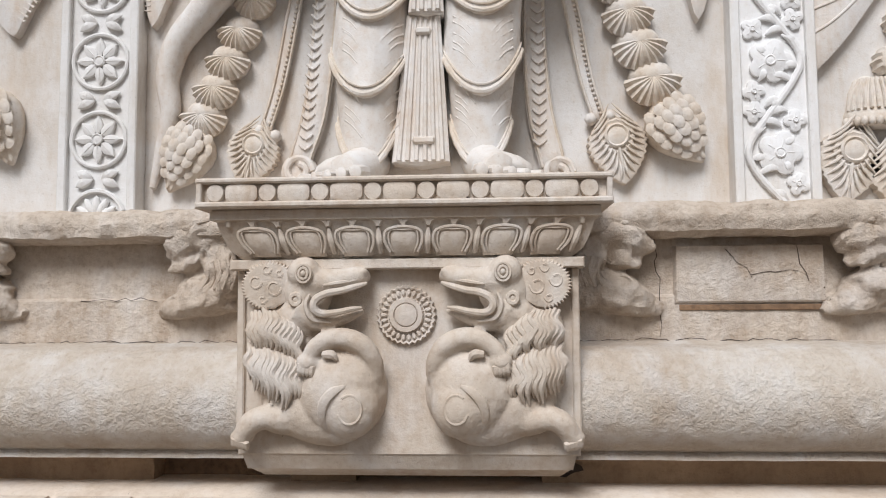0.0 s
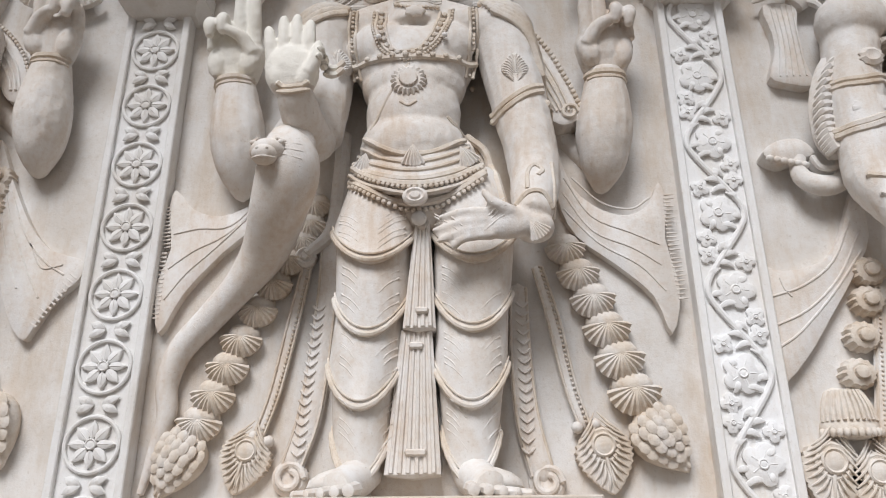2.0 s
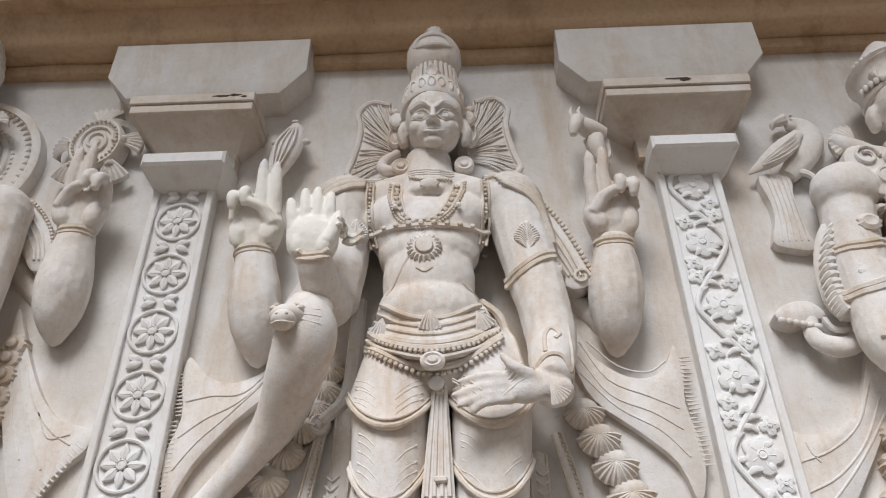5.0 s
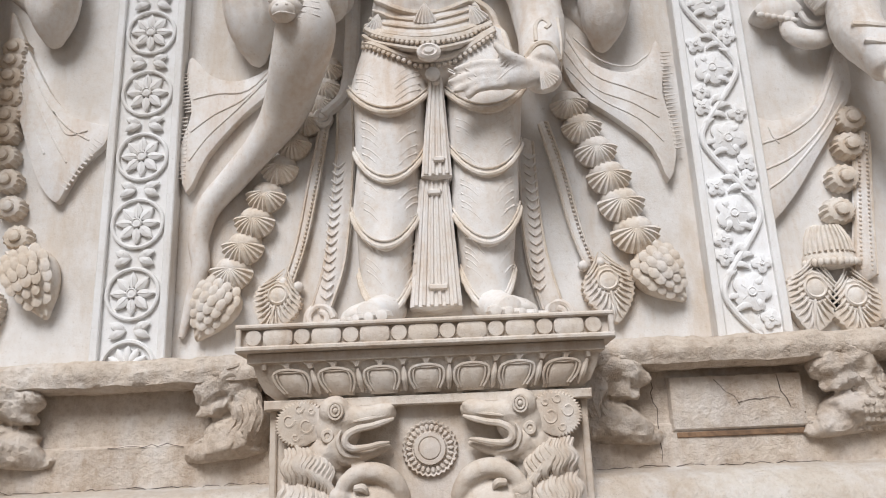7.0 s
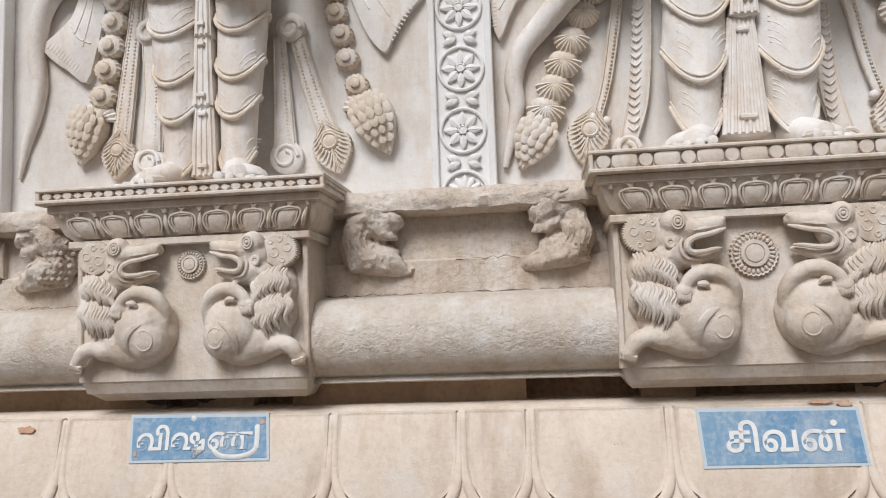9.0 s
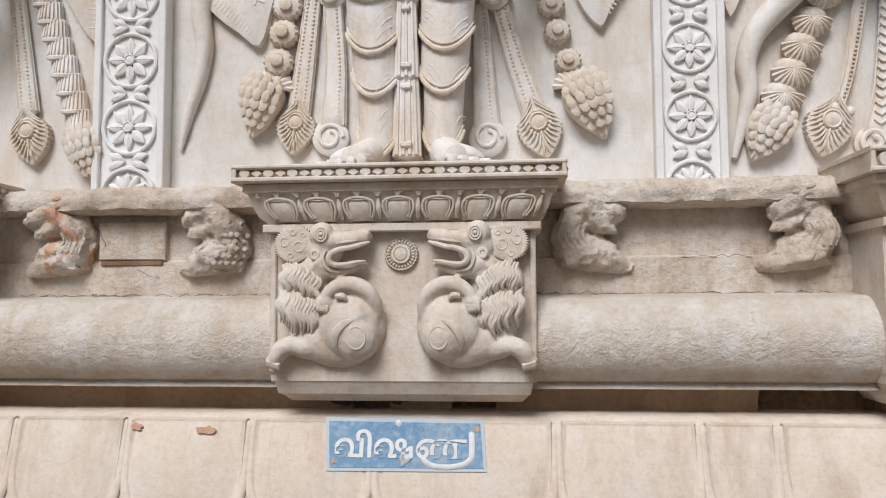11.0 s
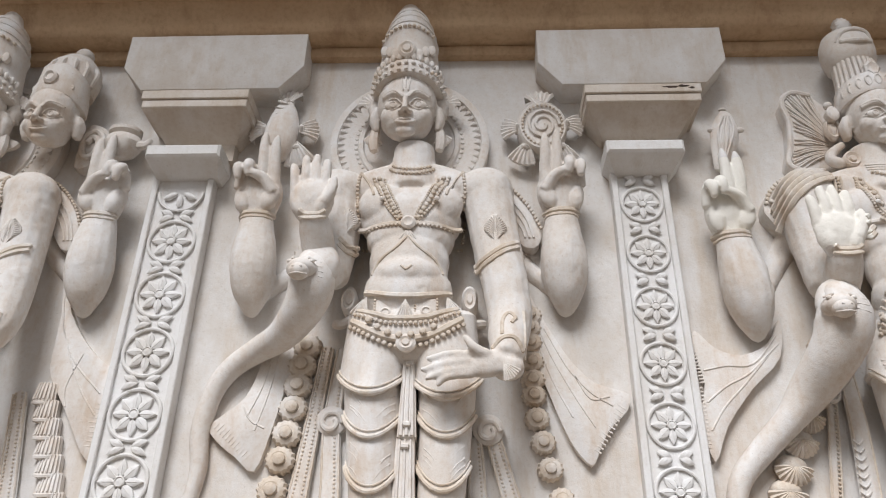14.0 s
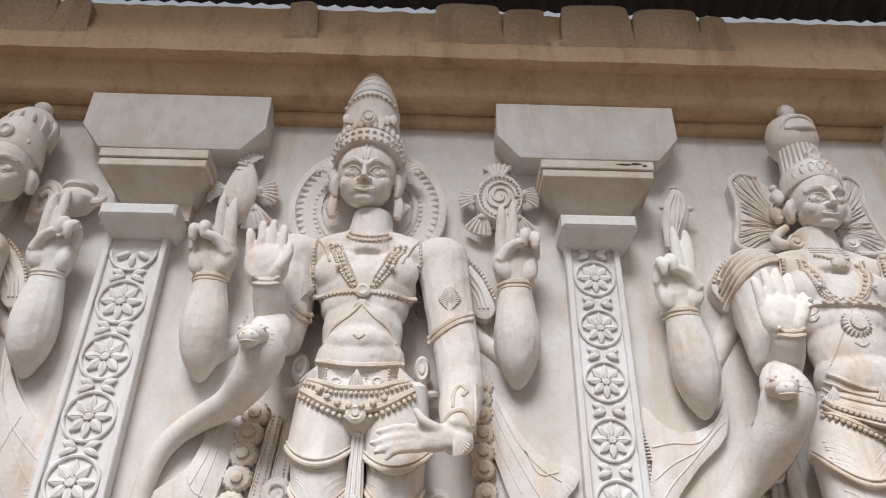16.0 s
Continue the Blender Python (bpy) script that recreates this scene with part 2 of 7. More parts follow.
        for k in range(cols):
            faces.append((last + k, base + k, base + k + 1, last + k + 1))
        self.add(verts, faces)

    def cone_of_scales(self, p, length, width, turn, rows=8, d=0.06):
        """A pine-cone tassel hanging from p along turn."""
        c, s = math.cos(radians(turn)), math.sin(radians(turn))

        def girth(q):
            return width * 0.5 * max(0.06, math.sin(math.pi * (0.06 + 0.94 * q) ** 0.66)) ** 0.75
        steps = [0, 0.1, 0.22, 0.36, 0.5, 0.64, 0.78, 0.9, 1.0]
        self.tint = 1
        self.tube([(p[0] + c * length * q, p[1] + s * length * q, p[2]) for q in steps], [girth(q) * 0.97 for q in steps], 16, 1, d / (width * 0.5))
        for i in range(rows):
            q = (i + 0.6) / rows
            half = girth(q)
            count = max(2, round(5 * half / (width * 0.5)))
            for k in range(count + i % 2):
                u = ((k + 0.5) / (count + i % 2) * 2 - 1) * 0.92
                x, y = length * (q * 0.95 - 0.02), half * u
                h = d * half / (width * 0.5) * math.sqrt(max(0.0, 1 - u * u * 0.95)) - 0.001
                self.ball((p[0] + c * x - s * y, p[1] + s * x + c * y, p[2] + h), (length / rows * 0.86, half / count * 1.02, 0.0085), turn, 9, 5)
        self.tint = 0

    def cast(self, x, z, default=0.02):
        if self.under is None:
            return default
        hit, place, _, _ = self.under.ray_cast(Vector((x + self.at[0], 0.5, z + self.at[1])), Vector((0, 1, 0)))
        return WALL - place.y if hit else default

    def drape(self, pts, r, lift=0.0, n=6, sub=6, flat=0.8, default=0.02, reach=0.09):
        """A ridge laid over the body along (x, z) points."""
        line = spline(pts, sub)
        ds = [self.cast(p[0], p[1], default) for p in line]
        ds = [max(d, max(ds) - reach) for d in ds]
        ds = [sum(ds[max(0, i - 1):i + 2]) / len(ds[max(0, i - 1):i + 2]) for i in range(len(ds))]
        self.tint = 1 if r >= 0.006 and not self.plain else 0
        self.tube([(p[0], p[1], d + lift) for p, d in zip(line, ds)], r, n, 1, flat)
        self.tint = 0

    def beads(self, pts, r, step, lift=0.0, default=0.02, flat=1.0):
        """Small balls laid over the body along a line."""
        line = spline(pts, 8)
        self.tint = 0 if self.plain else 1
        left = 0.0
        for a, b in zip(line, line[1:]):
            size = math.hypot(b[0] - a[0], b[1] - a[1])
            while left <= size and size > 0:
                t = left / size
                x, z = a[0] + (b[0] - a[0]) * t, a[1] + (b[1] - a[1]) * t
                self.ball((x, z, self.cast(x, z, default) + lift), (r, r, r * flat), 0, 7, 4)
                left += step
            left -= size
        self.tint = 0

    def mesh(self, name, smooth=35):
        me = bpy.data.meshes.new(name)
        me.from_pydata([tuple(v) for v in self.v], [], self.f)
        me.update()
        me.shade_smooth()
        if smooth:
            me.set_sharp_from_angle(angle=radians(smooth))
        return me

    def fuse(self, voxel=0.009, rounds=3, smooth=0.5):
        """Melts all shapes so far into one skin and keeps it as the body under the details."""
        temp = new("temp", self.mesh("temp", 0))
        re = temp.modifiers.new("remesh", "REMESH")
        re.mode, re.voxel_size = "VOXEL", voxel
        sm = temp.modifiers.new("smooth", "SMOOTH")
        sm.factor, sm.iterations = smooth, rounds
        graph = bpy.context.evaluated_depsgraph_get()
        me = bpy.data.meshes.new_from_object(temp.evaluated_get(graph))
        bpy.data.objects.remove(temp)
        def worn(c):
            e = 0.0035 * noise.fractal(c * 11, 0.9, 2.0, 3)
            return (c.x + e, c.y - e, c.z)
        self.v, self.f = [worn(v.co) for v in me.vertices], [tuple(p.vertices) for p in me.polygons]
        self.m = [0] * len(self.f)
        return self

    def settle(self):
        """Lets cast() and drape() see what is built so far."""
        if self.under is not None:
            bpy.data.objects.remove(self.under)
        self.under = new("under", self.mesh("under", 0))
        bpy.context.view_layer.update()
        return self

    def finish(self, name, material, parent=None, smooth=40, worn=None):
        if self.under is not None:
            bpy.data.objects.remove(self.under)
        me = self.mesh(name, smooth)
        me.materials.append(material)
        if worn:
            me.materials.append(worn)
            me.polygons.foreach_set("material_index", self.m)
        ob = new(name, me)
        ob.parent = parent
        return ob


def part(name, sculpt, material, parent, label="", smooth=35):
    ob = sculpt.finish(name, material, parent, smooth)
    return tagged(ob, label)


def box(s, x0, x1, z0, z1, d0, d1, bevel=0.006):
    """A block with chamfered front edges."""
    b = bevel
    o = [(x0, z0), (x1, z0), (x1, z1), (x0, z1)]
    i = [(x0 + b, z0 + b), (x1 - b, z0 + b), (x1 - b, z1 - b), (x0 + b, z1 - b)]
    verts = [W((*p, d0)) for p in o] + [W((*p, d1 - b)) for p in o] + [W((*p, d1)) for p in i]
    faces = [(3, 2, 1, 0), (8, 9, 10, 11)]
    for k in range(4):
        j = (k + 1) % 4
        faces += [(k, j, 4 + j, 4 + k), (4 + k, 4 + j, 8 + j, 8 + k)]
    s.add(verts, faces)


def frustum(s, x, top, bottom):
    """A block that tapers between two sections (z, half width, d), its back on the wall."""
    verts = []
    for z, half, d in (bottom, top):
        verts += [W((x - half, z, -0.01)), W((x + half, z, -0.01)), W((x + half, z, d)), W((x - half, z, d))]
    s.add(verts, [(0, 1, 2, 3), (7, 6, 5, 4), (0, 4, 5, 1), (1, 5, 6, 2), (2, 6, 7, 3), (3, 7, 4, 0)])


def run(name, profile, x0, x1, material, step=0.03, rough=0.0, seed=0.0, label="", smooth=50):
    """A moulding along the wall: a profile of (z, d), its surface worn by rough metres."""
    rows = []
    for (z0, d0), (z1, d1) in zip(profile, profile[1:]):
        n = max(1, int(math.hypot(z1 - z0, d1 - d0) / max(step, 0.012)))
        rows += [(z0 + (z1 - z0) * k / n, d0 + (d1 - d0) * k / n) for k in range(n)]
    rows.append(profile[-1])
    cols = max(2, int((x1 - x0) / step))
    verts, faces = [], []
    for i in range(cols + 1):
        x = x0 + (x1 - x0) * i / cols
        for z, d in rows:
            e = rough * (noise.fractal(Vector((x * 9, z * 13 + seed, d * 9)), 0.8, 2.0, 4) + 0.7 * noise.noise(Vector((x * 2.3, z * 3 + seed, 1.7)))) if rough else 0
            verts.append(W((x, z + e * 0.5, d + e)))
    m = len(rows)
    for i in range(cols):
        for k in range(m - 1):
            a = i * m + k
            faces.append((a, a + m, a + m + 1, a + 1))
    faces += [tuple(range(m)), tuple(cols * m + k for k in reversed(range(m)))]
    s = Sculpt()
    s.add(verts, faces)
    ob = s.finish(name, material, None, smooth)
    return tagged(ob, label, kind="structure")


# ---- the wall ----
X0, X1 = -6.0, 5.5


def build_wall():
    run("wall_back", [(1.6, -0.5), (1.6, 0.0), (4.8, 0.0), (4.8, -0.5)], X0, X1, WALLPAINT, 0.05, 0.004, 3.0, "pale painted plaster wall behind the row of statues", 60)
    run("trim_top_band", [(4.665, -0.02), (4.665, 0.05), (4.685, 0.06), (4.72, 0.06), (4.73, -0.02)], X0, X1, OCHRE, 0.05, 0.003, 1.0, "thin ochre moulding below the cornice")
    run("trim_cove", [(4.724, -0.05), (4.724, 0.115), (4.74, 0.16), (4.80, 0.19), (4.87, 0.235), (4.91, 0.26), (4.91, -0.05)], X0, X1, OCHRE, 0.04, 0.004, 2.0, "ochre painted sloping beam under the cornice")
    run("trim_fascia", [(4.90, -0.05), (4.895, 0.30), (4.90, 0.325), (4.96, 0.33), (5.015, 0.325), (5.02, 0.30), (5.09, 0.295), (5.095, 0.27), (5.16, 0.265), (5.165, -0.05)], X0, X1, OCHRE, 0.04, 0.006, 7.0, "chipped ochre cornice fascia with stepped bands")
    run("trim_ledge", [(1.725, -0.02), (1.725, 0.10), (1.74, 0.145), (1.78, 0.155), (1.815, 0.14), (1.832, 0.11), (1.836, -0.02)], X0, X1, LEDGE, 0.012, 0.013, 5.0, "weathered crumbling lime ledge below the statues")
    run("wall_frieze", [(1.38, -0.02), (1.38, 0.06), (1.535, 0.055), (1.545, 0.035), (1.73, 0.03), (1.73, -0.02)], X0, X1, LEDGE, 0.02, 0.004, 9.0, "patched plaster frieze below the ledge")
    torus = [(1.045, -0.02), (1.045, 0.12), (1.055, 0.2)] + [(1.23 + 0.16 * math.sin(a), 0.138 + 0.16 * math.cos(a)) for a in [radians(v) for v in range(-75, 95, 12)]] + [(1.40, 0.05), (1.40, -0.02)]
    run("trim_torus", torus, X0, X1, TORUS, 0.02, 0.004, 11.0, "thick rounded limewashed moulding with pitted surface")
    # Deep slots get BROWN, which adds painted shade to their dust.
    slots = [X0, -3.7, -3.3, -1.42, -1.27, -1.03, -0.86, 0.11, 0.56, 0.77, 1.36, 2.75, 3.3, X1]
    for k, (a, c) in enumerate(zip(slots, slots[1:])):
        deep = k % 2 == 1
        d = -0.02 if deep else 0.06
        run("wall_recess_" + "abcdefghijklm"[k], [(0.93, -0.06), (0.93, d + 0.004), (1.0, d), (1.06, d + 0.03 * (not deep)), (1.06, -0.06)], a, c, BROWN if deep else FILL, 0.03, 0.008, 13.0, "dark deep slot under the rounded moulding, its shade deepened in the colour" if deep else "brown plaster fill in the recess under the rounded moulding")
    run("wall_base", [(0.0, -0.02), (0.0, 0.36), (0.5, 0.355), (0.535, 0.35), (0.56, 0.30), (0.62, 0.285), (0.90, 0.225), (0.945, 0.19), (0.958, 0.12), (0.958, -0.02)], X0, X1, LOTUS, 0.04, 0.004, 15.0, "peach limewashed base course of the wall")


def build_ground():
    me = bpy.data.meshes.new("ground")
    me.from_pydata([(-300, -300, 0), (300, -300, 0), (300, 300, 0), (-300, 300, 0)], [], [(0, 1, 2, 3)])
    me.materials.append(GROUND)
    tagged(new("ground", me), "dusty stone paving in front of the wall", kind="structure")
    # Roof sheet; its front part is unseen, run out to shade the upper wall.
    verts, faces = [], []
    n = 300
    for i in range(n + 1):
        x = -8 + 16 * i / n
        h = 0.018 * math.sin(x * 2 * math.pi / 0.13)
        verts += [(x, -0.3, 7.154 + h), (x, 3.0, 6.25 + h), (x, -0.3, 7.157 + h), (x, 3.0, 6.253 + h)]
    for i in range(n):
        a = i * 4
        faces += [(a, a + 1, a + 5, a + 4), (a + 2, a + 6, a + 7, a + 3)]
    me = bpy.data.meshes.new("roof")
    me.from_pydata(verts, [], faces)
    me.materials.append(METAL)
    tagged(new("roof", me), "dark corrugated metal roof sheet above the parapet, extended unseen in front to shade the wall", "roof", kind="structure")


build_wall()
build_ground()

# ---- pilasters ----


def rosette(s, x, z, r, d, light=1.0):
    """An eight-petalled flower in a ring, carved in low relief."""
    ring = [(x + r * math.cos(a), z + r * math.sin(a), d - 0.004) for a in [2 * math.pi * k / 28 for k in range(29)]]
    s.tube(ring, r * 0.085, 8, 1, 1.0)
    for k in range(8):
        a = math.pi * k / 4
        w = 0.20 if k % 2 else 0.17
        ca, sa = math.cos(a), math.sin(a)
        o = [(0.16, 0), (0.32, -w * 0.8), (0.52, -w), (0.70, -w * 0.62), (0.87, 0), (0.70, w * 0.62), (0.52, w), (0.32, w * 0.8)]
        s.plate([(x + r * (u * ca - v * sa), z + r * (u * sa + v * ca)) for u, v in o], d - 0.02, d + r * 0.055, 1, r * 0.05)
        s.tube([(x + r * u * ca, z + r * u * sa, d + r * 0.055) for u in (0.22, 0.66)], r * 0.022, 5, 1)
    s.boss((x, z, d - 0.004), [(r * 0.21, 0), (r * 0.21, r * 0.13), (r * 0.17, r * 0.16), (r * 0.14, r * 0.12), (r * 0.05, r * 0.15)], 14)


def leaf(s, p, length, width, turn, thick=0.01, n=10):
    c, q = math.cos(radians(turn)), math.sin(radians(turn))
    s.tube([(p[0] + c * length * t, p[1] + q * length * t, p[2] + thick * 0.3 * math.sin(t * 3.14)) for t in (0, 0.25, 0.5, 0.75, 1)],
           [width * w for w in (0.12, 0.42, 0.5, 0.34, 0.03)], n, 2, thick / width * 2)


def pilaster(x, half, cap, bracket, style, material):
    thing = tagged(new("pilaster"), "whitewashed plaster pilaster carved with " + ("scrolling vines and flowers" if style == "vine" else "a column of ringed rosettes"), "pilaster", "pilasters along the wall")
    z0, z1 = 1.82, 3.875
    s = Sculpt()
    box(s, x - half, x + half, z0, z1, -0.02, 0.056, 0.003)
    part("shaft", s, material, thing)
    for e in (-1, 1):
        s = Sculpt()
        box(s, x + e * (half - 0.012) - 0.015, x + e * (half - 0.012) + 0.015, z0 + 0.003, z1 - 0.003, 0.03, 0.077, 0.004)
        part("border", s, material, thing)
    span = half - 0.03
    if style == "vine":
        def lobed(r, lobes, cut, thick):
            s = Sculpt()
            n = lobes * 9
            s.plate([(r * (1 - cut + cut * abs(math.cos(lobes * a / 2)) ** 0.6) * math.cos(a), r * (1 - cut + cut * abs(math.cos(lobes * a / 2)) ** 0.6) * math.sin(a)) for a in [2 * math.pi * q / n for q in range(n)]], -0.02, thick, 1, 0.0035)
            for q in range(lobes):
                a = 2 * math.pi * q / lobes
                s.tube([(r * u * math.cos(a), r * u * math.sin(a), thick) for u in (0.3, 0.62)], [0.0015, 0.0026], 5, 1)
            s.boss((0, 0, 0), [(r * 0.24, 0), (r * 0.24, thick + 0.004), (r * 0.2, thick + 0.006), (r * 0.15, thick + 0.003), (r * 0.06, thick + 0.005)], 12)
            mesh = s.mesh("flower")
            mesh.materials.append(material)
            return mesh
        flower, bud = lobed(0.072, 5, 0.40, 0.0145), lobed(0.037, 4, 0.5, 0.012)
        pitch, k, z = 0.30, 0, z0 + 0.17
        pts = [(x + span * 0.2, z0 + 0.01, 0.064)]
        while z < z1 - 0.05:
            side = 1 if k % 2 else -1
            for mesh, name, u, v, turn in ((flower, "flower", -side * 0.010, 0.0, 1.3 * k), (bud, "bud", -side * 0.062, 0.105, 0.7 * k), (bud, "bud", -side * 0.064, -0.10, 0.4 + k), (bud, "bud", side * 0.066, 0.135, 0.2 + k)):
                if not z0 + 0.045 < z + v < z1 - 0.045:
                    continue
                ob = new(name, mesh)
                ob.parent = thing
                ob.matrix_basis = Matrix.Translation((x + u, -0.056, z + v)) @ Matrix.Rotation(turn, 4, "Y")
            pts += [(x + side * span * 0.55, z - 0.075, 0.064), (x + side * span * 0.86, z, 0.064), (x + side * span * 0.55, z + 0.075, 0.064)]
            for lx, lz, ang, ln in ((0.60, -0.07, 150, 0.085), (0.78, -0.02, 165, 0.05), (0.72, 0.045, 120, 0.06), (0.45, 0.10, 175, 0.07), (0.15, 0.125, 150, 0.06), (0.2, -0.125, 190, 0.06), (-0.1, 0.14, 60, 0.05), (-0.45, -0.065, 60, 0.05), (-0.55, 0.055, -50, 0.05)):
                a0 = ang if side > 0 else 180 - ang
                bend = 35 * side
                p0 = (x + side * lx * span, z + lz)
                p1 = (p0[0] + 0.5 * ln * math.cos(radians(a0)), p0[1] + 0.5 * ln * math.sin(radians(a0)))
                p2 = (p1[0] + 0.5 * ln * math.cos(radians(a0 + bend)), p1[1] + 0.5 * ln * math.sin(radians(a0 + bend)))
                if min(p0[1], p1[1], p2[1]) > z0 + 0.01 and max(p0[1], p1[1], p2[1]) < z1 - 0.01:
                    s = Sculpt()
                    s.tube([(*p0, 0.062), (*p1, 0.067), (*p2, 0.063)], [0.005, 0.013, 0.003], 8, 4, 0.75)
                    part("leaf", s, material, thing)
            z += pitch
            k += 1
        pts.append((x, z1 - 0.01, 0.064))
        vine = Sculpt()
        vine.tube(pts, 0.0115, 8, 5, 0.9)
        part("vine", vine, material, thing)
    else:
        r = span * 0.92
        pitch = 0.281 if style == "wide" else 0.268
        mesh = None
        z = z0 - 0.01
        k = 0
        while z < z1 + 0.05:
            low = z - r < z0
            high = z + r > z1 - 0.005
            if not low and not high:
                if mesh is None:
                    s = Sculpt()
                    rosette(s, 0, 0, r, 0.066)
                    mesh = s.mesh("medallion")
                    mesh.materials.append(material)
                ob = new("medallion", mesh)
                ob.parent, ob.location = thing, (x, 0, z)
            else:
                s = Sculpt()
                arc = [(x + r * math.cos(a), z + r * math.sin(a), 0.066) for a in [(0.06 if low else math.pi + 0.06) + (math.pi - 0.12) * q / 14 for q in range(15)]]
                arc = [a for a in arc if z0 + 0.005 < a[1] < z1 - 0.005]
                if len(arc) > 2:
                    s.tube(arc, r * 0.09, 6, 1)
                    part("half_ring", s, material, thing)
                for a in ((30, 60, 90, 120, 150) if low else (210, 270, 330)):
                    q = (x + 0.5 * r * math.cos(radians(a)), z + 0.5 * r * math.sin(radians(a)), 0.066)
                    if z0 + 0.01 < q[1] < z1 - 0.01:
                        s = Sculpt()
                        s.ball(q, (r * 0.34, r * 0.15, r * 0.13), a, 8, 6)
                        part("petal", s, material, thing)
            zz = z + pitch / 2
            if z0 < zz - 0.03 and zz + 0.03 < z1:
                for e in (-1, 1):
                    for up in (25, -25):
                        s = Sculpt()
                        leaf(s, (x + e * 0.016, zz, 0.064), span * 0.62, 0.036, up if e > 0 else 180 - up, 0.014, 8)
                        part("leaf", s, material, thing)
            z += pitch
    s = Sculpt()
    frustum(s, x + 0.02, (3.90, 0.182, 0.19), (3.845, half + 0.004, 0.085))
    box(s, x - 0.165, x + 0.205, 3.90, 3.972, -0.01, 0.20, 0.012)
    part("abacus", s, material, thing)
    s = Sculpt()
    cx, ch = cap
    frustum(s, cx, (4.165, ch - 0.012, 0.245), (4.06, 0.185, 0.07))
    frustum(s, cx, (4.07, 0.175, 0.066), (3.96, 0.175, 0.066))
    part("capital", s, CAPITAL, thing)
    s = Sculpt()
    box(s, cx - ch, cx + ch, 4.16, 4.206, -0.01, 0.252, 0.004)
    part("capital_band", s, CAPITAL, thing)
    s = Sculpt()
    box(s, cx - ch - 0.006, cx + ch + 0.006, 4.208, 4.262, -0.01, 0.262, 0.004)
    part("capital_slab", s, CAPITAL, thing)
    s = Sculpt()
    box(s, cx - 0.2, cx + 0.2, 4.255, 4.38, -0.01, 0.12)
    bx, bh = bracket
    z = 4.36
    s.plate([(bx - bh, 4.735), (bx - bh, z + 0.15), (bx - bh + 0.12, z), (bx + bh - 0.12, z), (bx + bh, z + 0.15), (bx + bh, 4.735)], -0.02, 0.155, 1, 0.004)
    part("bracket", s, WALLPAINT, thing)
    return thing


pilaster(-2.354, 0.15, (-2.302, 0.266), (-2.285, 0.485), "wide", WHITE)
pilaster(-0.105, 0.132, (-0.077, 0.278), (-0.085, 0.485), "slim", WHITE)
pilaster(2.117, 0.130, (2.10, 0.32), (2.10, 0.485), "vine", WHITER)
pilaster(-4.62, 0.14, (-4.6, 0.27), (-4.58, 0.485), "slim", WHITE)
pilaster(4.34, 0.14, (4.34, 0.3), (4.34, 0.485), "vine", WHITE)

# ---- pedestals with their lions ----


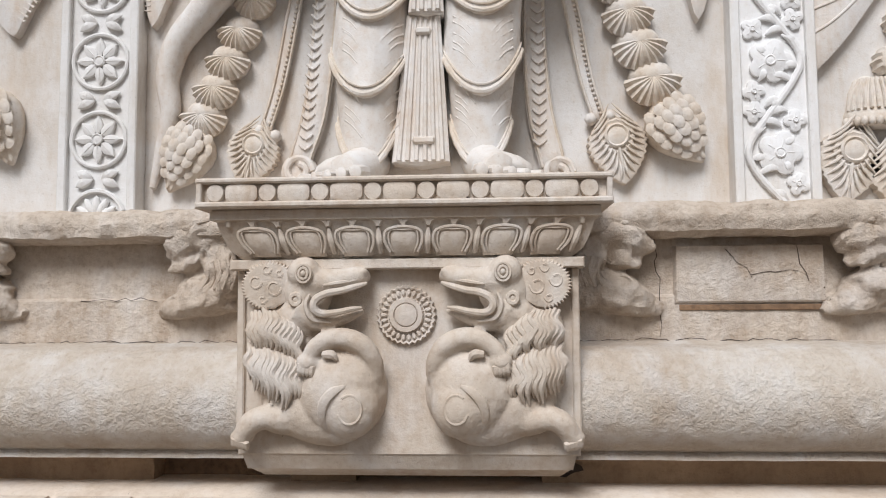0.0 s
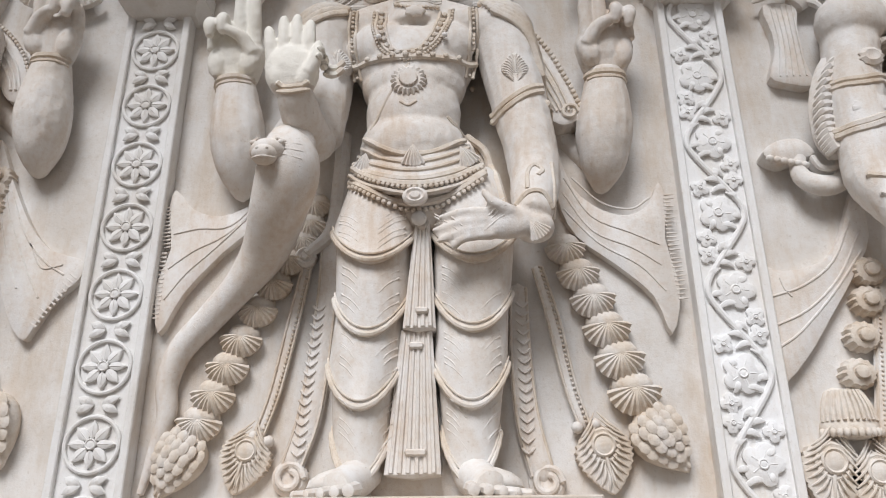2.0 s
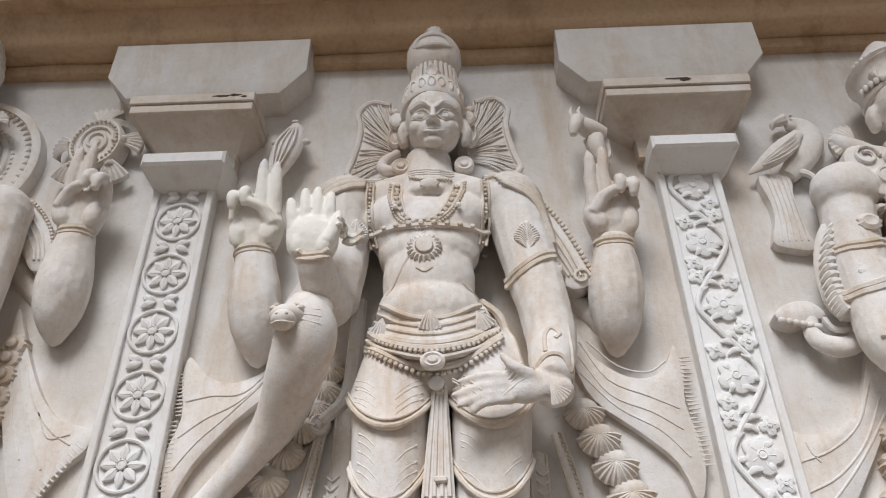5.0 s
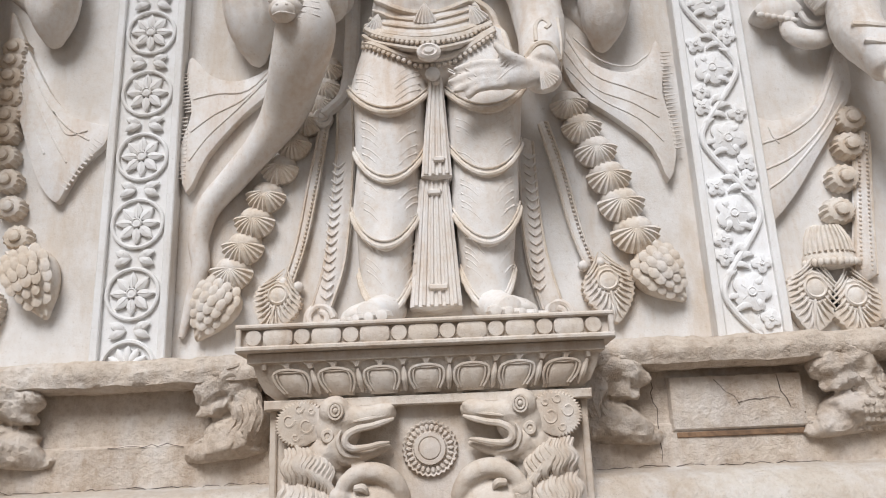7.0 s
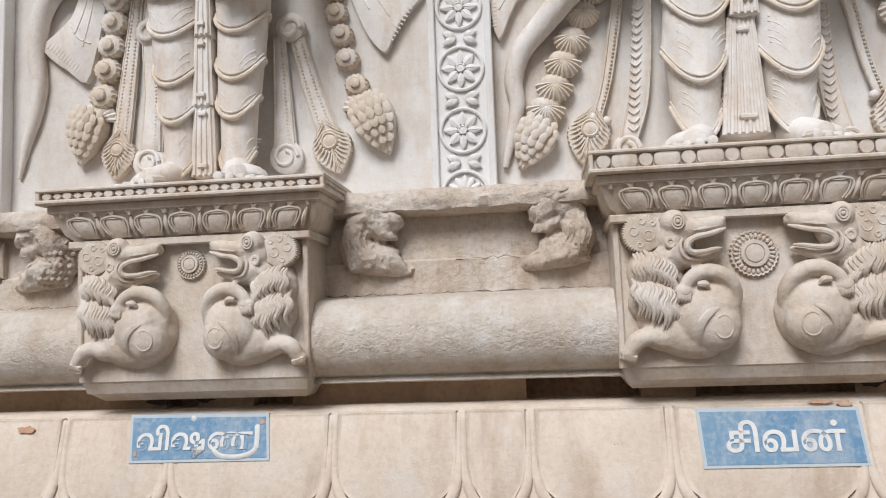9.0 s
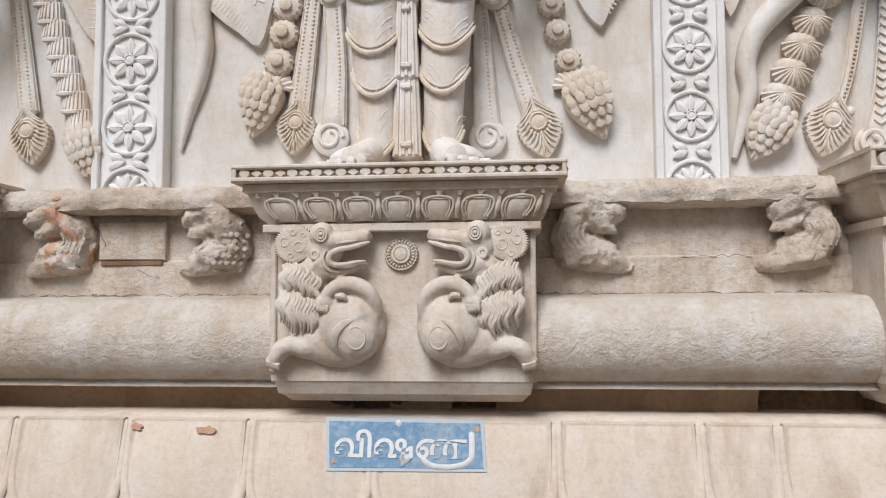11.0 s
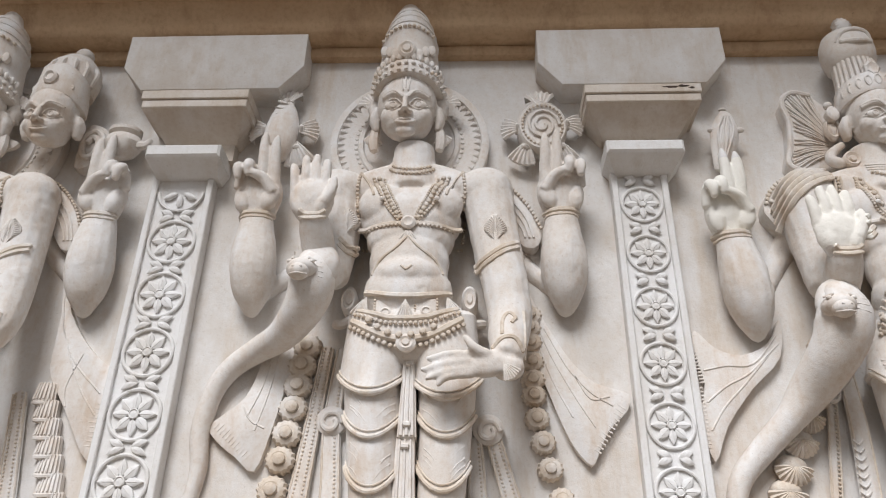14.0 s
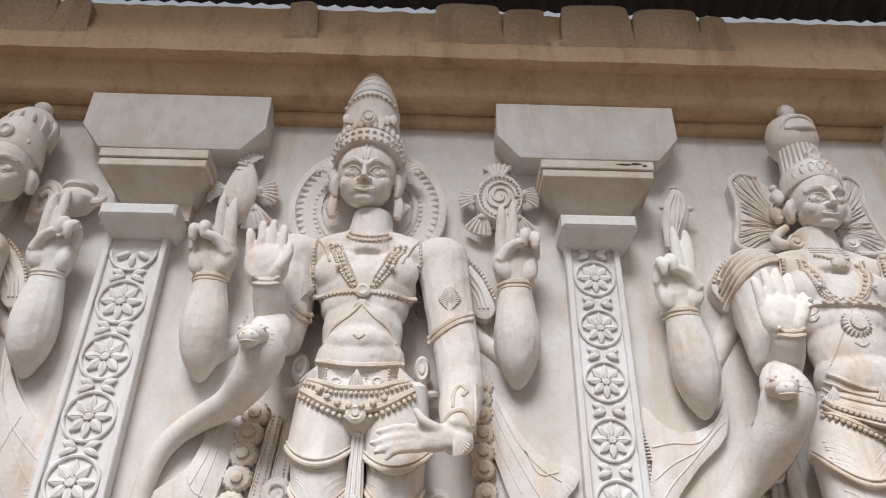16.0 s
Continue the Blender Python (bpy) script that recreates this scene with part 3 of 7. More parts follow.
def lion(ox, oz, size, flip, parent, under=0.298):
    """A rearing big-headed beast in high relief, drawn in a field about 0.42 m wide."""
    k = size / 1409.0

    def P(x, y, d):
        return (ox + flip * (16 + (x - 90) * 0.885) * k, oz - (y - 100) * 0.96 * k, under + d * size)

    def tube(s, pts, r, **kw):
        s.tube([P(*p) for p in pts], [q * size for q in r] if isinstance(r, list) else r * size, **kw)

    def ball(s, p, r, turn=0, **kw):
        s.ball(P(*p), tuple(q * size for q in r), -turn * flip if flip > 0 else turn, **kw)
    rnd = random.Random(int(1000 * (ox + 9) + flip))
    # barrel body, haunch, fore-leg over the back, hind leg, neck and head melted into one skin
    s = Sculpt()
    ball(s, (556, 612, 0.0), (0.138, 0.148, 0.098), 0, n=30, m=16)
    ball(s, (556, 604, 0.038), (0.118, 0.126, 0.086), 0, n=26, m=14)
    ball(s, (430, 690, 0.0), (0.165, 0.098, 0.082), 18, n=24, m=12)
    ball(s, (612, 662, 0.05), (0.084, 0.096, 0.078), 0, n=24, m=12)
    tube(s, [(722, 600, 0.03), (722, 500, 0.055), (680, 425, 0.072), (600, 388, 0.08), (520, 392, 0.088), (458, 430, 0.092), (436, 470, 0.09)], [0.020, 0.027, 0.030, 0.030, 0.028, 0.025, 0.022], n=12)
    ball(s, (430, 482, 0.092), (0.034, 0.028, 0.026), 0, n=12, m=8)
    tube(s, [(400, 715, -0.02), (300, 728, 0.03), (225, 715, 0.052), (165, 735, 0.06), (122, 785, 0.055)], [0.058, 0.046, 0.036, 0.034, 0.028], n=12)
    ball(s, (172, 728, 0.066), (0.032, 0.028, 0.028), 0, n=12, m=8)
    ball(s, (116, 796, 0.05), (0.036, 0.024, 0.03), 0, n=12, m=8)
    ball(s, (300, 400, 0.0), (0.102, 0.13, 0.078), -18, n=20, m=12)
    ball(s, (285, 530, 0.0), (0.098, 0.09, 0.08), -10, n=18, m=10)
    ball(s, (375, 300, 0.03), (0.066, 0.070, 0.06), 10, n=16, m=10)
    ball(s, (412, 190, 0.035), (0.074, 0.078, 0.062), 0, n=18, m=10)
    tube(s, [(420, 152, 0.05), (520, 150, 0.056), (600, 138, 0.056), (656, 128, 0.05), (690, 140, 0.042)], [0.050, 0.038, 0.031, 0.029, 0.017], n=14, flat=1.15)
    tube(s, [(390, 272, 0.04), (460, 312, 0.046), (545, 310, 0.046), (620, 290, 0.042), (664, 276, 0.035)], [0.055, 0.038, 0.023, 0.016, 0.010], n=12, flat=1.2)
    ball(s, (670, 112, 0.068), (0.018, 0.013, 0.016))
    ball(s, (404, 116, 0.065), (0.050, 0.048, 0.048), n=18, m=12)
    s.fuse(0.0062, 3)
    s.settle()

    def laid(pts):
        return [(*P(x, y, 0)[:2], s.cast(*P(x, y, 0)[:2], under) - 0.001) for x, y in pts]
    ridge = laid([(520, 770), (500, 715), (512, 648), (556, 600), (606, 578)])
    ring = laid([(626 + 52 * math.cos(a), 672 + 58 * math.sin(a)) for a in [0.5 * q - 2.2 for q in range(11)]])
    body = part("beast_relief", s, AGED, parent, "rearing big-headed beast in high relief")

    def piece(name, shapes):
        s = Sculpt()
        shapes(s)
        part(name, s, AGED, body)
    for q in range(4):
        piece("claw", lambda s: tube(s, [(404 + q * 17, 488 + q * 4, 0.106), (400 + q * 17, 520 + q * 3, 0.104), (398 + q * 17, 540 + q * 3, 0.094)], [0.0095, 0.009, 0.003], n=6))
        piece("claw", lambda s: tube(s, [(92 + q * 17, 798 + q * 5, 0.070), (86 + q * 18, 824 + q * 4, 0.062), (84 + q * 18, 838 + q * 4, 0.05)], [0.0105, 0.010, 0.004], n=6))
    piece("dew_claw", lambda s: tube(s, [(505, 452, 0.108), (545, 452, 0.11), (566, 476, 0.104)], [0.010, 0.013, 0.005], n=8))
    piece("lip", lambda s: tube(s, [(690, 160, 0.07), (640, 176, 0.088), (580, 192, 0.098), (520, 202, 0.104), (472, 226, 0.106), (462, 260, 0.106), (492, 284, 0.10), (560, 280, 0.09), (620, 268, 0.078), (664, 262, 0.06)], [0.005, 0.009, 0.010, 0.011, 0.012, 0.012, 0.011, 0.009, 0.008, 0.004], n=8))
    piece("cheek_fold", lambda s: tube(s, [(440, 206, 0.10), (424, 250, 0.10), (452, 306, 0.094), (530, 322, 0.08)], [0.004, 0.008, 0.008, 0.003], n=6))
    piece("nose_line", lambda s: tube(s, [(500, 168, 0.098), (570, 158, 0.092), (650, 146, 0.08)], [0.003, 0.006, 0.003], n=6))

    def eye(s):
        for r in (34, 20):
            tube(s, [(416 + r * math.cos(a), 120 + (r + 3) * math.sin(a), 0.118 - r * 0.0002) for a in [math.pi * q / 8 for q in range(17)]], 0.0045, n=6, sub=1)
        ball(s, (416, 120, 0.114), (0.008, 0.009, 0.008))
    piece("eye", eye)

    def ear_ring(s):
        tube(s, [(374 + 22 * math.cos(a), 226 + 22 * math.sin(a), 0.092) for a in [math.pi * q / 6 for q in range(13)]], 0.008, n=6, sub=1)
        ball(s, (374, 226, 0.08), (0.014, 0.016, 0.016))
    piece("ear_ring", ear_ring)

    def ear(s):
        out = []
        for q in range(57):
            a = radians(46 + 222 * q / 56)
            rx = 128 * (1.0 if q % 2 else 0.90)
            out.append((240 + rx * math.cos(a) * 1.05, 168 - rx * math.sin(a) * 0.84))
        out += [(262, 262), (312, 238), (350, 200), (356, 140)]
        s.plate([P(x, y, 0)[:2] for x, y in out], under - 0.02, under + 0.064 * size, 1, 0.005)
        for cx, cy, w in ((176, 150, 30), (262, 176, 34), (226, 98, 22), (210, 224, 20), (286, 112, 18)):
            tube(s, [(cx + (w - 2.2 * a) * math.cos(a), cy + (w - 2.2 * a) * math.sin(a), 0.063) for a in [0.6 * q for q in range(10)]], 0.0042, n=5, sub=2)
    piece("ear", ear)
    # two tiers of long wavy mane
    for tier, count in ((1, 14), (0, 13)):
        for i in range(count):
            t = i / (count - 1)
            sx, sy = (168 + 215 * t, 272 + 74 * t - 30 * math.sin(3 * t)) if tier == 0 else (152 + 240 * t, 408 + 70 * t - 16 * math.sin(3 * t))
            up = 0.058 + 0.03 * math.sin(math.pi * min(1, 0.12 + 0.8 * t)) + 0.006 * (1 - tier)
            ln = (1.08 + 0.32 * math.sin(math.pi * t) * tier) * rnd.uniform(0.9, 1.12)
            sx, sy, w = sx + rnd.uniform(-4, 4), sy + rnd.uniform(-8, 8), rnd.uniform(0.8, 1.5)
            piece("mane_lock", lambda s: tube(s, [(sx, sy, up), (sx + 17 * w, sy + 34 * ln, up + 0.010), (sx - 4 * w, sy + 72 * ln, up + 0.014), (sx + 17 * w, sy + 112 * ln, up + 0.010), (sx + 4, sy + 158 * ln, up - 0.010)], [0.005, 0.0102, 0.0115, 0.0098, 0.002], n=7, sub=3))
    piece("haunch_ridge", lambda s: s.tube(ridge, [0.004, 0.011, 0.016, 0.014, 0.005], 8, 4, 0.7))
    piece("haunch_ring", lambda s: s.tube(ring, 0.0042, 6))


def pedestal(x, halves, z_top, style, size):
    """A lotus pedestal: beaded slab, petalled moulding, abacus and a panel with two beasts."""
    thing = tagged(new("pedestal"), "cream stucco lotus pedestal carved with two rearing beasts", "pedestal", "pedestals under the statues")
    half, core, ab, pan = halves
    h = 0.085 if style == "oval" else 0.062
    zt = z_top
    s = Sculpt()
    box(s, x - half + 0.006, x + half - 0.006, zt - h + 0.004, zt - 0.004, -0.02, 0.414, 0.003)
    part("slab", s, AGED, thing)
    for z, w in ((zt - 0.016, 0.016), (zt - h, 0.018)):
        s = Sculpt()
        box(s, x - half, x + half, z, z + w, -0.018, 0.44, 0.005)
        part("rail", s, AGED, thing)
    for e in (-1, 1):
        s = Sculpt()
        box(s, x + e * (half - 0.010) - 0.008, x + e * (half - 0.010) + 0.008, zt - h + 0.012, zt - 0.012, 0.39, 0.437, 0.003)
        part("end_post", s, AGED, thing)
    zc, r = zt - h / 2 + 0.001, (h - 0.034) / 2
    if style == "oval":
        count = 16
        units = [1.0 if i % 2 == 0 else 1.75 for i in range(15)]
        total = sum(units)
        left = x - half + 0.028
        width = 2 * half - 0.066
        for u in units:
            w = width * u / total
            s = Sculpt()
            if u == 1.0:
                s.boss((left + w / 2, zc, 0.41), [(0.98, 0), (0.98, 0.016), (0.90, 0.021)], 16, w / 2 * 0.97, r * 1.05)
            else:
                q = [(left + w / 2 + math.copysign(abs(math.cos(a)) ** 0.55, math.cos(a)) * w * 0.48, zc + math.copysign(abs(math.sin(a)) ** 0.55, math.sin(a)) * r * 1.05) for a in [2 * math.pi * i / 20 for i in range(20)]]
                s.plate(q, 0.41, 0.431, 1, 0.004)
            part("bead", s, AGED, thing)
            left += w
    else:
        count = 26
        w = (2 * half - 0.05) / count
        for i in range(count):
            s = Sculpt()
            cx = x - half + 0.025 + w * (i + 0.5)
            if i % 2 == 0:
                s.boss((cx, zc, 0.41), [(0.98, 0), (0.98, 0.016), (0.90, 0.021)], 14, w / 2 * 0.95, r * 1.05)
            else:
                s.boss((cx, zc, 0.41), [(1, 0), (1, 0.015), (0.9, 0.019)], 4, w / 2 * 1.0, r * 1.05)
            part("bead", s, AGED, thing)
        for e in (-1, 1):
            for i in range(9):
                s = Sculpt()
                y = 0.03 + 0.043 * (i + 0.5)
                hx = x + e * half
                c = W((hx, zc, y))
                s.add([c + Vector((0, -w / 2, 0)), c + Vector((0, 0, r)), c + Vector((0, w / 2, 0)), c + Vector((0, 0, -r)), c + Vector((e * 0.006, 0, 0))],
                      [(0, 1, 4), (1, 2, 4), (2, 3, 4), (3, 0, 4)])
                part("side_bead", s, AGED, thing)
    # petalled moulding
    z1, z0 = zt - h, zt - h - 0.145
    verts, faces = [], []
    prof = [(z1 - 0.002, 0.40, half - 0.03), (z1 - 0.03, 0.40, half - 0.03), (z1 - 0.035, 0.385, half - 0.045), (z1 - 0.055, 0.375, half - 0.05), (z1 - 0.085, 0.36, half - 0.06), (z1 - 0.115, 0.348, half - 0.075), (z1 - 0.135, 0.33, half - 0.10), (z0, 0.322, half - 0.11)]
    for z, d, hw in prof:
        verts += [W((x - hw, z, -0.02)), W((x - hw, z, d)), W((x + hw, z, d)), W((x + hw, z, -0.02))]
    for i in range(len(prof) - 1):
        for k in range(3):
            a = i * 4 + k
            faces.append((a, a + 4, a + 5, a + 1))
    s = Sculpt()
    s.add(verts, faces)
    part("moulding", s, AGED, thing)
    n = 7
    w = (2 * half - 0.12) / n
    for i in range(n):
        cx = x - half + 0.06 + w * (i + 0.5)
        lean = (cx - x) / half

        def Q(u, z, lift=0.0):
            q = (z1 - z) / 0.145
            return (cx + u * (1 - 0.12 * q) - lean * 0.07 * q, z, 0.386 + lift - 0.055 * max(0, q - 0.2) ** 1.4)
        for c in (-0.25, 0.25):
            s = Sculpt()
            s.tube([Q((c - 0.25) * w, z1 - 0.048), Q((c - 0.2) * w, z1 - 0.034), Q((c - 0.09) * w, z1 - 0.026), Q(c * w, z1 - 0.024), Q((c + 0.09) * w, z1 - 0.026), Q((c + 0.2) * w, z1 - 0.034), Q((c + 0.25) * w, z1 - 0.048)], 0.009, 6, 3)
            part("scallop", s, AGED, thing)
        s = Sculpt()
        rows, cols, verts = 9, 13, []
        for a in range(rows + 1):
            v = a / rows
            half_w = 0.37 * w * (1 - 0.16 * v) * (1 - (1 - min(1, v / 0.35)) ** 3 * 0.4)
            for b in range(cols + 1):
                u = 2 * b / cols - 1
                swell = 0.017 * (1 - abs(u) ** 3.5) * math.sin(math.pi * (0.08 + 0.86 * v)) ** 0.6
                verts.append(W(Q(u * half_w, z1 - 0.052 - 0.082 * v, swell - 0.003)))
        m = cols + 1
        s.add(verts, [(a * m + b, (a + 1) * m + b, (a + 1) * m + b + 1, a * m + b + 1) for a in range(rows) for b in range(cols)])
        pad = part("petal", s, AGED, thing)
        for k, r in ((0.30, 0.003), (0.385, 0.0048)):
            s = Sculpt()
            s.tube([Q(-k * 0.76 * w, z0 + 0.022, 0.008), Q(-k * w, z1 - 0.095, 0.012), Q(-k * 0.86 * w, z1 - 0.064, 0.010), Q(0, z1 - 0.052 - 0.01 * (0.4 - k) * 10, 0.012), Q(k * 0.86 * w, z1 - 0.064, 0.010), Q(k * w, z1 - 0.095, 0.012), Q(k * 0.76 * w, z0 + 0.022, 0.008)], r, 6, 4)
            part("petal_rim", s, AGED, pad)
        s = Sculpt()
        s.tube([Q(0.5 * w, z1 - 0.055), Q(0.5 * w, z1 - 0.09, 0.006), Q(0.5 * w, z0 + 0.02)], [0.004, 0.011, 0.006], 8, 4)
        part("petal_tip", s, AGED, thing)
    s = Sculpt()
    box(s, x - ab, x + ab, z0 - 0.026, z0 + 0.004, -0.02, 0.35, 0.004)
    part("abacus", s, AGED, thing)
    zp = z0 - 0.022
    s = Sculpt()
    box(s, x - pan, x + pan, 1.085, zp, -0.02, 0.30, 0.004)
    frustum(s, x, (1.095, pan - 0.01, 0.30), (1.04, pan - 0.02, 0.27))
    frustum(s, x, (1.045, pan - 0.02, 0.27), (1.005, pan - 0.05, 0.19))
    part("panel", s, AGED, thing)
    for e in (-1, 1):
        s = Sculpt()
        box(s, x + e * (pan - 0.008) - 0.011, x + e * (pan - 0.008) + 0.011, 1.12, zp - 0.003, 0.24, 0.314, 0.004)
        part("panel_border", s, AGED, thing)
    for e in (1, -1):
        lion(x - e * pan, zp - 0.004, size, e, thing)
    s = Sculpt()
    r, zm = (0.088, 1.487) if style == "oval" else (0.062, 1.543)
    s.boss((x, zm, 0.285), [(r, 0), (r, 0.024), (r * 0.96, 0.032), (r * 0.9, 0.030), (r * 0.86, 0.024), (r * 0.60, 0.026), (r * 0.56, 0.040), (r * 0.42, 0.040), (r * 0.39, 0.035), (r * 0.36, 0.041), (r * 0.1, 0.044)], 60, 1, 1, 0, 30, 0.07)
    boss = part("round_boss", s, AGED, thing, "round boss with a beaded rim")
    s = Sculpt()
    s.boss((0, 0, 0), [(r * 0.075, 0), (r * 0.075, 0.008), (r * 0.045, 0.011)], 8, 1.5, 0.9)
    bead = s.mesh("rim_bead")
    bead.materials.append(AGED)
    for k in range(26):
        a = 2 * math.pi * k / 26
        ob = new("rim_bead", bead)
        ob.parent = boss
        ob.matrix_basis = Matrix.Translation((x + r * 0.74 * math.cos(a), -0.309, zm + r * 0.74 * math.sin(a))) @ Matrix.Rotation(-a, 4, "Y")
    return thing


pedestal(0.96, (0.583, 0.57, 0.51, 0.495), 1.875, "oval", 1.0)
pedestal(-1.19, (0.588, 0.56, 0.50, 0.478), 1.855, "diamond", 0.96)
pedestal(3.12, (0.58, 0.56, 0.50, 0.48), 1.86, "diamond", 0.96)
pedestal(-3.42, (0.58, 0.56, 0.50, 0.48), 1.855, "diamond", 0.96)

# ---- statues ----


def open_hand(s, up):
    """The raised palm with four long fingers and a thumb."""
    h = Sculpt(s.at)
    z = 3.285 + up
    h.tube([(-0.398, z - 0.075, 0.425), (-0.403, z - 0.02, 0.432), (-0.41, z + 0.05, 0.44), (-0.412, z + 0.095, 0.44)], [0.064, 0.092, 0.096, 0.074], 16, 4, 0.42)
    h.ball((-0.352, z - 0.01, 0.45), (0.036, 0.06, 0.03), -25, 12, 8)
    h.ball((-0.455, z - 0.01, 0.447), (0.034, 0.06, 0.026), 10, 12, 8)
    for i, (x0, x1, ln) in enumerate(((-0.482, -0.497, 0.105), (-0.438, -0.446, 0.150), (-0.395, -0.398, 0.155), (-0.351, -0.350, 0.128))):
        h.tube([(x0, z + 0.06, 0.44), (x0 + (x1 - x0) * 0.55, z + 0.085 + ln * 0.5, 0.452), (x1, z + 0.085 + ln * 0.93, 0.45), (x1, z + 0.085 + ln, 0.447)], [0.0235, 0.021, 0.0175, 0.007], 10, 4)
    h.tube([(-0.345, z - 0.01, 0.455), (-0.318, z + 0.05, 0.468), (-0.312, z + 0.10, 0.465), (-0.313, z + 0.118, 0.46)], [0.03, 0.024, 0.018, 0.006], 10)
    h.fuse(0.0055, 2)
    s.merge(h)


def figure_body(s, up=0.0, palm=True, rear=((-1, -0.66, -0.715), (1, 0.705, 0.75)), lift=0.0):
    """Torso, neck and four arms of a standing figure; x is measured from its axis."""
    s.ball((0.02, 2.93, 0.14), (0.245, 0.17, 0.155), 0, 20, 12)
    s.ball((0.0, 3.12, 0.17), (0.20, 0.16, 0.135), 0, 18, 12)
    s.ball((0.0, 3.28, 0.165), (0.182, 0.24, 0.128), 0, 20, 12)
    s.ball((0.0, 3.40, 0.155), (0.205, 0.13, 0.135), 0, 18, 12)
    s.ball((0.0, 3.50, 0.15), (0.235, 0.18, 0.145), 0, 20, 12)
    for e in (-1, 1):
        s.ball((e * 0.12, 3.56, 0.215), (0.125, 0.105, 0.068), 0, 16, 10)
        s.ball((e * 0.345, 3.67, 0.14), (0.138, 0.128, 0.12), 0, 14, 10)
        s.ball((e * 0.2, 3.69, 0.13), (0.15, 0.095, 0.10), -e * 12, 14, 10)
    s.tube([(-0.32, 3.70, 0.12), (-0.13, 3.75, 0.13), (0.0, 3.77, 0.13), (0.13, 3.75, 0.13), (0.32, 3.70, 0.12)], [0.06, 0.075, 0.08, 0.075, 0.06], 12)
    s.tube([(0.0, 3.66, 0.13), (0.0, 3.78, 0.125), (0.0, 3.93, 0.135)], [0.14, 0.118, 0.098], 16, 2)
    # arm with the raised open palm
    if palm:
        s.tube([(-0.365, 3.65, 0.14), (-0.355, 3.42, 0.15), (-0.36, 3.17 + up * 0.2, 0.2)], [0.128, 0.118, 0.10], 14)
        s.tube([(-0.35, 3.14 + up * 0.2, 0.2), (-0.37, 3.135 + up * 0.5, 0.265), (-0.39, 3.19 + up, 0.385), (-0.395, 3.235 + up, 0.428)], [0.075, 0.076, 0.07, 0.06], 14)
    # arm that hangs and turns its hand inward
    s.tube([(0.355, 3.65, 0.14), (0.385, 3.42, 0.16), (0.425, 3.15, 0.2), (0.44, 2.99, 0.23), (0.43, 2.88, 0.28), (0.415, 2.77, 0.33)], [0.122, 0.113, 0.102, 0.094, 0.084, 0.065], 14)
    s.ball((0.42, 2.73, 0.33), (0.07, 0.055, 0.055), 0, 12, 8)
    s.ball((0.335, 2.735, 0.36), (0.095, 0.058, 0.034), 8, 14, 8)
    for i, (z, x1, z1) in enumerate(((2.768, 0.105, 2.745), (2.74, 0.085, 2.70), (2.712, 0.10, 2.665), (2.69, 0.145, 2.64))):
        s.tube([(0.28, z, 0.37), (0.19, (z + z1) / 2 + 0.008, 0.392), (x1, z1, 0.385)], [0.0185, 0.017, 0.012], 8, 3)
    s.tube([(0.34, 2.765, 0.375), (0.285, 2.79, 0.40), (0.25, 2.835, 0.40)], [0.026, 0.021, 0.014], 8)
    # rear arms, fore-arms upright
    for e, x0, x1 in rear:
        s.tube([(e * 0.36, 3.58, 0.0), (e * 0.5, 3.38, -0.02), (x0, 3.10 + lift, 0.0)], [0.08, 0.055, 0.04], 12)
        s.tube([(x0, 3.0 + lift, 0.045), (x0 + (x1 - x0) * 0.25, 3.10 + lift, 0.075), (x0 + (x1 - x0) * 0.55, 3.25 + lift, 0.10), (x1, 3.48 + lift, 0.11)], [0.03, 0.088, 0.108, 0.074], 14)


def rear_hand(s, x, e, up=0.0):
    """A raised hand: two long fingers upright, two curled over the palm, thumb folded in."""
    h = Sculpt(s.at)

    def P(a, b, d):
        return (x + a * e, 3.45 + b + up, d)
    h.tube([P(0, 0.0, 0.11), P(0, 0.05, 0.115), P(0.0, 0.13, 0.125), P(0.0, 0.20, 0.135), P(0, 0.235, 0.14)], [0.068, 0.092, 0.112, 0.10, 0.07], 18, 4, 0.55)
    h.ball(P(-0.065, 0.10, 0.165), (0.042, 0.07, 0.034), 15 * e, 12, 8)
    h.ball(P(0.07, 0.09, 0.16), (0.038, 0.07, 0.032), -10 * e, 12, 8)
    for a0, a1, b1 in ((-0.068, -0.062, 0.455), (-0.012, -0.004, 0.475)):
        h.tube([P(a0, 0.19, 0.145), P((a0 + a1) / 2, 0.31, 0.17), P(a1, b1 - 0.05, 0.18), P(a1, b1, 0.175)], [0.031, 0.028, 0.022, 0.008], 12)
    for a, b in ((0.045, 0.225), (0.094, 0.205)):
        h.tube([P(a, b - 0.04, 0.145), P(a, b + 0.03, 0.165), P(a, b + 0.045, 0.205), P(a - 0.004, b + 0.012, 0.235), P(a - 0.008, b - 0.035, 0.23)], [0.029, 0.028, 0.027, 0.025, 0.017], 12)
    h.tube([P(-0.075, 0.12, 0.18), P(-0.035, 0.18, 0.205), P(0.02, 0.205, 0.225), P(0.045, 0.205, 0.225)], [0.03, 0.027, 0.022, 0.012], 10)
    h.fuse(0.0055, 2)
    s.merge(h)


